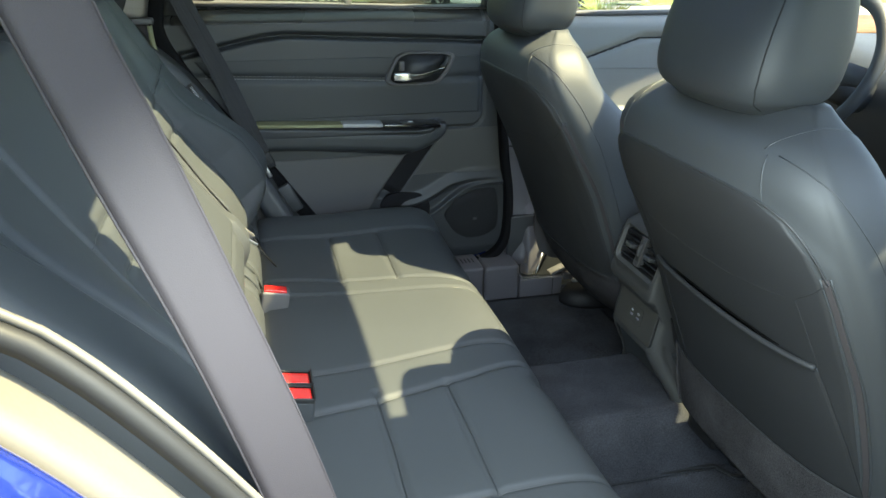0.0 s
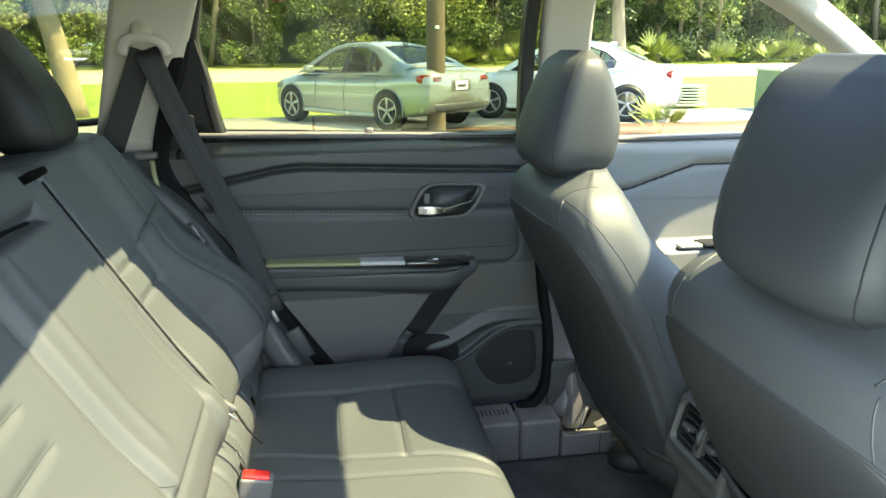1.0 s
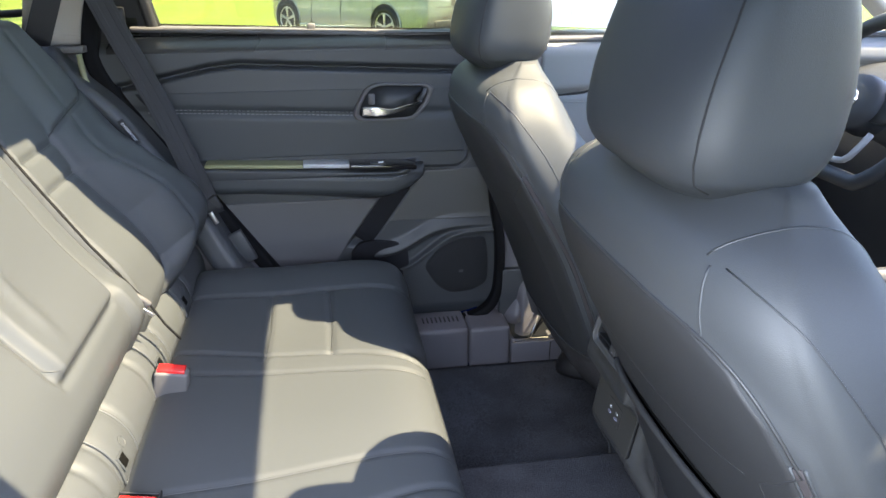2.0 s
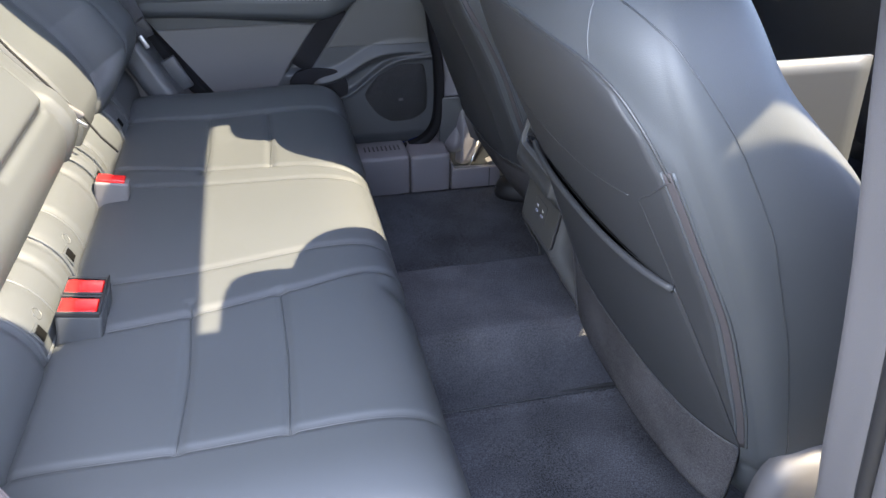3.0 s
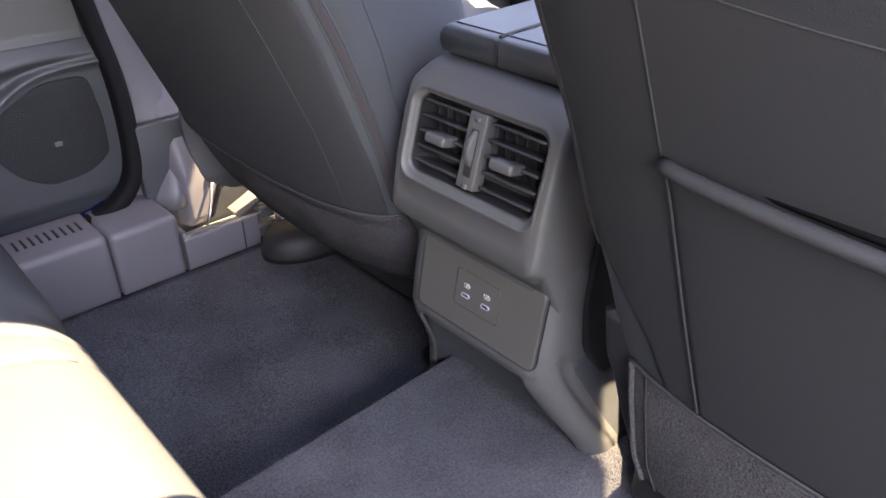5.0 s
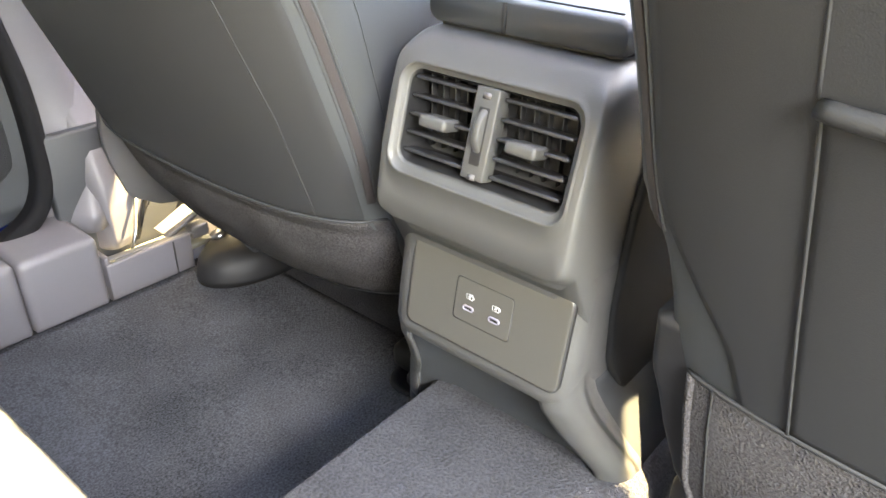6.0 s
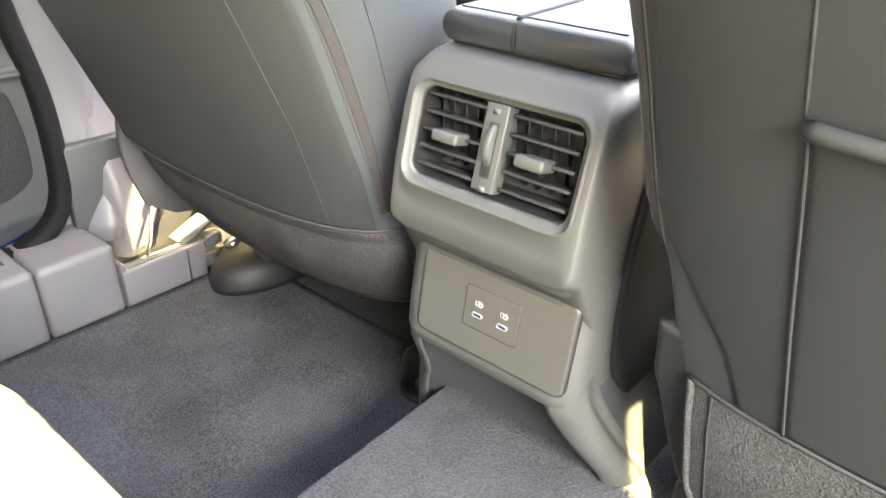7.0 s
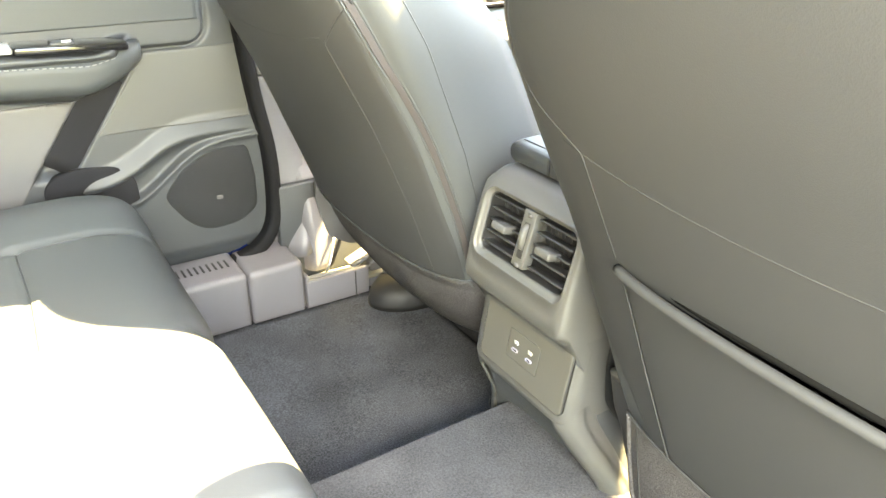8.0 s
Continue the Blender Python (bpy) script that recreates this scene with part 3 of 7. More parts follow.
def cushion_mesh():
    ys = np.concatenate([np.linspace(-0.655, 0.655, 330)])
    prof = curve([(-0.735, 0.20), (-0.742, 0.27), (-0.728, 0.312), (-0.69, 0.322), (-0.56, 0.320), (-0.44, 0.324), (-0.36, 0.324), (-0.31, 0.312), (-0.283, 0.285), (-0.275, 0.25), (-0.285, 0.17), (-0.31, 0.06), (-0.34, 0.03), (-0.55, 0.03), (-0.70, 0.08)], 0.005)
    prof = np.vstack([prof, prof[:1]])
    prof = resample(prof, 0.005)[:-1]
    rows = []
    for y in ys:
        e = step1(0.56, 0.655, abs(y))
        p = prof.copy()
        top = step1(0.24, 0.31, p[:, 1])
        x, z = p[:, 0], p[:, 1].copy()
        # seat hollows and the raised middle
        hollow = 0.010 * bump1(abs(y) - 0.33, 0.10) * bump1(x + 0.52, 0.16)
        outer = 0.016 * bump1(abs(y) - 0.55, 0.07)
        z += top * (outer - hollow + 0.004 * bump1(y, 0.1))
        groove = np.zeros_like(z)
        for yl, d in ((-seam_y(x), 0.0045), (seam_y(x), 0.0045), (-seam_i(x), 0.003), (seam_i(x) + 0.03, 0.003), (-0.462, 0.005), (0.462, 0.005)):
            groove += d * bump1(y - yl, 0.0055)
        if 0.19 < abs(y) < 0.47:
            for xl in (-0.565, -0.450):
                groove += 0.004 * bump1(x - xl, 0.006)
        z -= top * groove
        # rounded ends
        z -= e ** 2 * 0.06 * top
        x = np.where(x > -0.45, x - (e ** 2) * 0.07, x)
        # the front dips between the seats
        x = x - step1(-0.34, -0.28, x) * 0.010 * (bump1(abs(y) - 0.205, 0.02))
        rows.append(np.stack([x, np.full_like(x, y), z], -1))
    return loft(np.array(rows))


cm = cushion_mesh()
cushion = part("cushion", cm, LEATHER, bench)
cb = tree_of(cm)
DOWN = (0, 0, -1)
for f in (lambda x: -seam_y(x), seam_y, lambda x: -seam_i(x), lambda x: seam_i(x) + 0.03, lambda x: -0.462, lambda x: 0.462):
    part("seam", drape(cb, [(x, float(f(x)), 0.33) for x in np.linspace(-0.72, -0.295, 20)], DOWN, 0.0009, sink=0.0003), SEAM, cushion)
for s in (-1, 1):
    for xl in (-0.565, -0.450):
        part("seam", drape(cb, [(xl, s * 0.205, 0.33), (xl + 0.004, s * 0.33, 0.33), (xl, s * 0.462, 0.33)], DOWN, 0.0011), SEAM, cushion)

# roll at the foot of the backrest with child seat anchor plates
ys = np.linspace(-0.60, 0.650, 310)
rows = []
for y in ys:
    a = np.linspace(0, 2 * np.pi, 28, endpoint=False)
    r = 0.057 - 0.0028 * sum(bump1(y - q, 0.008) for q in (-0.285, -0.150, -0.105, -0.020, 0.105, 0.155, 0.226, 0.385, 0.475)) - 0.004 * sum(bump1(y - q, 0.022) for q in (-0.240, -0.062, 0.19, 0.43))
    rows.append(np.stack([-0.802 + r * 1.36 * np.cos(a), np.full_like(a, y), 0.312 + r * 1.55 * np.sin(a)], -1))
part("backrest_foot", loft(np.array(rows)), LEATHER, bench)

def roll_pt(deg, out=0.0):
    """A point on the foot roll, deg above level, out off its surface."""
    a = radians(deg)
    n = np.array([math.cos(a) / 0.0765, math.sin(a) / 0.087])
    n /= np.linalg.norm(n)
    return -0.802 + 0.0745 * math.cos(a) + out * n[0], 0.312 + 0.085 * math.sin(a) + out * n[1]


def roll_line(y, a0, a1, out, n=14):
    """A line round the foot roll at one y."""
    return [(roll_pt(a, out)[0], y, roll_pt(a, out)[1]) for a in np.linspace(a0, a1, n)]


AN = Matrix.Rotation(radians(67), 3, "Y")
for y in (-0.240, -0.062, 0.19, 0.43):
    p = thing("child_seat_anchor", "grey leatherette anchor flap with a small dark slot", "seat anchor", (-0.74, y, 0.33), "child seat anchors")
    part("flap", slab(np.array([roll_line(y + w, 2, 78, out, 24) for w, out in ((-0.0365, 0.0008), (-0.034, 0.0022), (-0.012, 0.0026), (0.012, 0.0026), (0.034, 0.0022), (0.0365, 0.0008))]), (-0.004, 0, -0.002)), LEATHER, p)
    for d in (-0.036, 0.036):
        part("flap_ridge", tube(np.array(roll_line(y + d, 0, 80, 0.0016)), 0.0022, 8, up=(0, 1, 0)), LEATHER, p)
    part("flap_ridge", tube(np.array([roll_line(q, 2, 2, 0.002, 2)[0] for q in np.linspace(y - 0.036, y + 0.036, 6)]), 0.0025), LEATHER, p)
    x_, z_ = roll_pt(21, 0.0028)
    part("slot_rim", rbox((x_, y - 0.020, z_), (0.022, 0.022, 0.003), 0.0012, AN), LEATHER_SIDE, p)
    part("slot", rbox((x_ + 0.001, y - 0.020, z_ + 0.0003), (0.016, 0.016, 0.0034), 0.0005, AN), VOID, p)
    x_, z_ = roll_pt(30, 0.0022)
    part("emblem", lathe([(0.0085, 0), (0.0085, 0.0010), (0.0070, 0.0010), (0.0070, 0.0)], (x_, y + 0.006, z_), (0.9, 0, 0.42), 20), LEATHER, p, "embossed ring mark")

# backrest: slanting axes, s up the slope, h towards the passenger
BO, BS, BN = np.array([-0.768, 0, 0.462]), np.array([-0.489, 0, 0.872]), np.array([0.872, 0, 0.489])


def insert_edge(s):
    """Edge of the sewn middle panel of the far backrest."""
    return lerp(s, [-0.07, -0.02, 0.08, 0.18, 0.26], [0.350, 0.392, 0.384, 0.352, 0.362])


def wing_edge(y):
    return lerp(y, [0.36, 0.41, 0.54, 0.606, 0.64], [0.258, 0.270, 0.283, 0.310, 0.345])


def back_h(y, s, near):
    a = np.abs(y)
    if near:
        bol = 0.045 * step1(0.36, 0.48, a) * (1 - step1(0.10, 0.34, s)) * step1(-0.14, 0.0, s)
    else:
        # full side bolster between two creases, and the outer wing
        yi = insert_edge(s)
        bol = 0.068 * step1(yi - 0.004, yi + 0.085, a) * (1 - 0.78 * step1(0.05, 0.24, s)) * step1(-0.14, 0.0, s)
        run = step1(-0.10, 0.02, s) * (1 - 0.8 * step1(0.14, 0.30, s))
        bol = bol + run * (0.016 * bump1(a - yi - 0.048, 0.030) + 0.016 * bump1(a - 0.565, 0.050) - 0.009 * bump1(a - yi - 0.098, 0.010))
        bol = bol * (1 - 0.6 * step1(0.53, 0.64, a) * step1(0.02, 0.14, s))
        # the upper panel ends in a curved seam over the bolster
        bol = bol - 0.005 * bump1(s - wing_edge(a), 0.0045) * step1(0.365, 0.39, a)
    h = bol + 0.012 * bump1(s - 0.03, 0.07) * (1 - step1(0.36, 0.42, a))
    for sl in ((0.240, 0.188) if near else (0.247, 0.190)):
        h = h - 0.0045 * bump1(s - sl, 0.007) * step1(0.200, 0.23, a) * (1 - step1(0.345, 0.375, a))
    if near:
        h = h - 0.006 * bump1(a - (0.385 + 0.05 * (s - 0.2)), 0.006)
        h = h - 0.005 * bump1(a - 0.50, 0.006) * step1(0.0, 0.08, s)
    else:
        h = h - 0.007 * bump1(a - yi, 0.007) * (1 - step1(0.25, 0.28, s))
    if near:
        # the folded centre armrest with its border
        inside = step1(-0.125, -0.105, y) * (1 - step1(0.105, 0.125, y)) * step1(0.015, 0.035, s)
        h = h + 0.012 * inside - 0.006 * bump1(np.abs(y) - 0.122, 0.009) * step1(0.02, 0.04, s) - 0.007 * bump1(s - 0.022, 0.009) * step1(-0.13, -0.11, y) * (1 - step1(0.11, 0.13, y))
        # a soft pleat along the armrest
        h = h + 0.004 * bump1(y + 0.066, 0.012) * inside * step1(0.04, 0.10, s)
        h = h + 0.014 * step1(0.128, 0.145, y) * (1 - step1(0.02, 0.06, s)) * bump1(s + 0.02, 0.07)
        h = h - 0.030 * bump1(s - 0.385, 0.011) * step1(-0.125, -0.105, y) * (1 - step1(0.105, 0.125, y))
    return h


def back_mesh(y0, y1, near):
    ss = np.concatenate([np.linspace(-0.075 if near else -0.095, -0.052, 8), np.linspace(-0.05, 0.40, 150), np.linspace(0.41, 0.49, 18)])
    yy = np.linspace(y0, y1, int((y1 - y0) / 0.0035))
    S, Y = np.meshgrid(ss, yy, indexing="ij")
    P_Y = Y if near else y0 + (Y - y0) * (lerp(S, [0.02, 0.15, 0.24, 0.29, 0.335, 0.40, 0.49], [0.668, 0.652, 0.640, 0.628, 0.610, 0.572, 0.53]) - y0) / (y1 - y0)
    H = back_h(P_Y, S, near)
    edge = np.minimum(Y - y0, y1 - Y)
    H = H - 0.030 * (1 - np.clip(edge / 0.022, 0, 1)) ** 2.5
    H = H - 0.09 * np.clip((S - 0.435) / 0.055, 0, 1) ** 2.2
    H = H - 0.055 * np.clip(((-0.012 if near else -0.028) - S) / 0.063, 0, 1) ** 2.2
    out = np.abs(Y) > 0.5
    H = H - np.where(out, 0.07 * np.clip((np.abs(Y) - (0.575 if near else 0.626)) / 0.042, 0, 1) ** 2.5, 0)
    P = BO + S[..., None] * BS + H[..., None] * BN
    P[..., 1] = P_Y
    return slab(P, tuple(-0.11 * BN))


backs = []
for y0, y1, near, lab in ((0.197, 0.668, False, "narrow part of the split backrest"), (-0.615, 0.193, True, "wide part of the split backrest with folded centre armrest")):
    bmesh_ = back_mesh(y0, y1, near)
    o = part("backrest", bmesh_, LEATHER, bench, lab)
    backs.append((o, tree_of(bmesh_)))
IN = tuple(-BN)


def bpt(y, s):
    p = BO + s * BS + 0.05 * BN
    return (p[0], y, p[2])


for (o, bv), sg in zip(backs, (1, -1)):
    for s in ((0.247, 0.190) if sg > 0 else (0.240, 0.188)):
        part("seam", drape(bv, [bpt(sg * 0.205, s), bpt(sg * (0.355 if sg > 0 else 0.39), s)], IN, 0.0009, sink=0.0003), SEAM, o)
    edge = [insert_edge(s) if sg > 0 else 0.385 + 0.05 * (s - 0.2) for s in np.linspace(-0.06, 0.26, 12)]
    part("seam", drape(bv, [bpt(sg * y, s) for y, s in zip(edge, np.linspace(-0.06, 0.26, 12))], IN, 0.0009, sink=0.0003), SEAM, o)
    if sg > 0:
        part("seam", drape(bv, [bpt(y, wing_edge(y)) for y in np.linspace(0.362, 0.63, 16)], IN, 0.0013, sink=0.0003), THREAD, o)
    else:
        part("seam", drape(bv, [bpt(sg * y, s) for y, s in ((0.50, 0.0), (0.50, 0.25), (0.53, 0.33), (0.545, 0.38))], IN, 0.0009, sink=0.0003), SEAM, o)
part("split_gap", rbox(tuple(BO + 0.17 * BS - 0.062 * BN + np.array([0, 0.195, 0])), (0.06, 0.004, 0.50), 0.0005, Matrix.Rotation(radians(-29.3), 3, "Y")), BLACK, bench, "dark gap of the split backrest")
o, bv = backs[1]
part("seam", drape(bv, [bpt(-0.122, 0.37), bpt(-0.122, 0.05), bpt(-0.105, 0.025), bpt(0.105, 0.025), bpt(0.122, 0.05), bpt(0.122, 0.37)], IN, 0.0009, sink=0.0003), SEAM, o)


# black cord laid in the groove as the shade of the slit
part("pull_slit", drape(bv, [bpt(y, 0.378 + 0.012 * math.cos(y * 14)) for y in np.linspace(-0.095, 0.10, 16)], IN, 0.0055, sink=0.003), VOID, o, "dark pull slit above the armrest")

HK = [0.0, 0.03, 0.10, 0.20, 0.40, 0.60, 0.75, 0.87, 0.94, 0.98, 1.0]
HR = [-0.045, -0.068, -0.083, -0.087, -0.080, -0.064, -0.049, -0.034, -0.021, -0.006, 0.010]
HF = [0.035, 0.058, 0.072, 0.080, 0.084, 0.076, 0.064, 0.050, 0.040, 0.030, 0.016]
HW = [0.62, 0.84, 0.95, 0.995, 1.0, 0.985, 0.95, 0.89, 0.81, 0.69, 0.46]


def headrest_mesh(cx, cy, cz, w, h, d=1.0, lean=0.0):
    """A padded headrest: flat rear face leaning forward, full front, rounded edges, narrower towards the top."""
    rows = []
    for k in np.concatenate([np.linspace(0, 0.1, 9), np.linspace(0.12, 0.85, 30), np.linspace(0.87, 1.0, 14)]):
        r0, r1, ww = soft(k, HK, HR, 0.05) * d, soft(k, HK, HF, 0.05) * d, soft(k, HK, HW, 0.05) * w
        a = np.linspace(0, 2 * np.pi, 72, endpoint=False)
        c, s = np.cos(a), np.sin(a)
        y = ww * np.sign(s) * np.abs(s) ** 0.62
        x = (r0 + r1) / 2 - (r1 - r0) / 2 * np.sign(c) * np.abs(c) ** 0.62
        rows.append(np.stack([cx + x + lean * (k - 0.5) * h, cy + y, np.full(72, cz + (k - 0.5) * h)], -1))
    return loft(np.array(rows))


for y, cz, hh, w in ((0.385, 0.954, 0.205, 0.100), (-0.385, 0.954, 0.205, 0.100), (-0.01, 0.935, 0.12, 0.12)):
    hm = headrest_mesh(-1.072 if abs(y) > 0.1 else -1.045, y, cz, w, hh, 0.78, -0.38)
    ob = part("headrest", hm, LEATHER_DARK, bench)
    hb = tree_of(hm)
    for sg in (-1, 1):
        part("seam", drape(hb, [(-0.9, y + sg * w * 0.62, cz + q * hh) for q in np.linspace(-0.44, 0.44, 14)], (-1, 0, 0), 0.0012), THREAD, ob)
    for sg in (-0.05, 0.05):
        part("post", tube([(-1.045, y + sg, cz - hh * 0.4), (-1.02, y + sg, cz - hh * 0.4 - 0.12)], 0.006), BLACK, ob)


# ---- front seats ----
FZ = [0.185, 0.225, 0.285, 0.40, 0.50, 0.60, 0.66, 0.71, 0.745, 0.775, 0.795, 0.808]
FR = [0.044, 0.008, -0.018, -0.063, -0.101, -0.150, -0.180, -0.199, -0.204, -0.193, -0.168, -0.125]
FW = [0.205, 0.228, 0.235, 0.240, 0.243, 0.246, 0.240, 0.226, 0.208, 0.182, 0.150, 0.100]
FT = [0.17, 0.198, 0.203, 0.203, 0.198, 0.190, 0.180, 0.167, 0.156, 0.130, 0.093, 0.04]


def seatback_mesh(cy):
    zs = np.concatenate([np.linspace(0.185, 0.72, 72), np.linspace(0.727, 0.808, 18)])
    rows = []
    for z in zs:
        rx, w, t = soft(z, FZ, FR, 0.022), soft(z, FZ, FW, 0.022), soft(z, FZ, FT, 0.022)
        w = w + (0.010 if cy < 0 else 0.0)
        n = 200
        a = np.linspace(0, 2 * np.pi, n, endpoint=False)
        p = 3.6
        c, s = np.cos(a), np.sin(a)
        yy = w * np.sign(s) * np.abs(s) ** (2 / p)
        if cy < 0:
            # the unseen front half is narrowed on the inner side to let a patch of sun past
            yy = np.where(yy > 0, yy * (1 - (1 - lerp(z, [0.185, 0.25, 0.30, 0.37, 0.42], [0.95, 0.795, 0.745, 0.72, 1.0])) * step1(0.68, 0.36, c)), yy)
        xx = rx + t / 2 - t / 2 * np.sign(c) * np.abs(c) ** (2 / p)
        rear = c > 0
        yn = yy / w
        # rear face bows and carries the sewn panel
        xx = xx + np.clip(c * 2.5, 0, 1) * 0.012 * yn ** 2
        arc = 0.723 - 0.085 * np.abs(yn) ** 5
        xx = xx - np.where(rear & (np.abs(yn) < 0.93), 0.004 * step1(0.012, -0.012, z - arc) * (z > 0.29), 0)
        xx = xx + np.where(rear, 0.003 * bump1(z - 0.285, 0.008), 0)
        # front bolsters
        xx = xx + np.clip(-c * 2.5, 0, 1) * np.where(~rear, 0.035 * bump1(np.abs(yn) - 0.85, 0.2) * step1(0.25, 0.4, z) * (1 - step1(0.60, 0.72, z)), 0)
        rows.append(np.stack([xx, cy + yy, np.full(n, z)], -1))
    return loft(np.array(rows))


def map_pocket(cy, seat, bv):
    """A panel that stands off the back, with an open upper edge and sewn sides."""
    zs = np.linspace(0.318, 0.512, 40)
    P = np.zeros((len(zs), 70, 3))
    for i, z in enumerate(zs):
        k = (z - 0.318) / 0.194
        y0, y1 = lerp(z, [0.318, 0.40, 0.46, 0.512], [-0.222, -0.214, -0.203, -0.192]), lerp(z, [0.318, 0.40, 0.512], [0.136, 0.142, 0.149])
        for j, f in enumerate(np.linspace(0, 1, 70)):
            y = y0 + (y1 - y0) * f
            h = bv.ray_cast(Vector((-0.5, cy + y, z)), Vector((1, 0, 0)))[0]
            P[i, j] = (h.x - 0.0020 - 0.008 * k * math.sin(math.pi * f) ** 0.5, cy + y, z)
    pocket = part("map_pocket", slab(P, (0.004, 0, 0)), LEATHER_BACK, seat)
    part("pocket_lip", tube(P[-1] + np.array([-0.0012, 0, 0]), 0.0040, 10), LEATHER_BACK, pocket)
    # black cord paints the shade inside the open upper edge
    part("pocket_shadow_gap", tube(P[-1][4:-4] + np.array([0.0062, 0, 0.0045]), 0.0022, 6), VOID, pocket, "black cord for the shade in the pocket mouth")
    for e in (P[:, 0], P[:, -1]):
        part("pocket_seam", tube(e + np.array([-0.0002, 0, 0]), 0.0010, 8, up=(0, 1, 0)), LEATHER_BACK, pocket)


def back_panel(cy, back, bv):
    """The sewn panel that covers the rear of the seat inside the zips, in the shade-darkened leatherette."""
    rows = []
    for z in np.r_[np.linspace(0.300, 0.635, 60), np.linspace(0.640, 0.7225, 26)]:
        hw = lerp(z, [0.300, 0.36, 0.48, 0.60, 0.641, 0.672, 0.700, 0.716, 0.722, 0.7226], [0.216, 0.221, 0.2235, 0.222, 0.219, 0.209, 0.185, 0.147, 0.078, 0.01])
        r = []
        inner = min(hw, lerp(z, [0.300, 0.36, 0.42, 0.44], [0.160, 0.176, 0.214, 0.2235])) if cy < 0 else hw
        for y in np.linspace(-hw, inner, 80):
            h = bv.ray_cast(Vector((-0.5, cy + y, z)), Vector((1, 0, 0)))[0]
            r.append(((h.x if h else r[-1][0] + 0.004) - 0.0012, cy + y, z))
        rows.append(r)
    return part("back_panel", slab(rows, (0.004, 0, 0)), LEATHER_BACK, back, "sewn rear panel, darkened for the shade on it")


def zip_tape(bv, cy, sg, line, back):
    """A flat zip tape between two raised edges along the cover."""
    X = Vector((1, 0, 0))
    hits = []
    for y, z in resample(curve(line, 0.02), 0.008):
        h = bv.ray_cast(Vector((-0.5, cy + sg * y, z)), X)
        if h[0]:
            hits.append((np.array(h[0]), np.array(h[1])))
    p = np.array([a for a, b in hits])
    nrm = np.array([b if b[0] < 0 else -b for a, b in hits])
    for _ in range(3):
        nrm[1:-1] = (nrm[:-2] + nrm[1:-1] + nrm[2:]) / 3
    tape = part("zip", sweep(p + nrm * 0.0006, ring(0.0036, 0.0007, 0.0006, 3), up=nrm), ZIP, back, "brownish zip tape along the cover edge")
    side = np.cross(np.gradient(p, axis=0), nrm)
    side /= np.linalg.norm(side, axis=1)[:, None]
    for d in (-0.0055, 0.0055):
        part("zip_edge", tube(p + side * d - nrm * 0.0003, 0.0014, 8, up=(0, 1, 0)), LEATHER, tape)


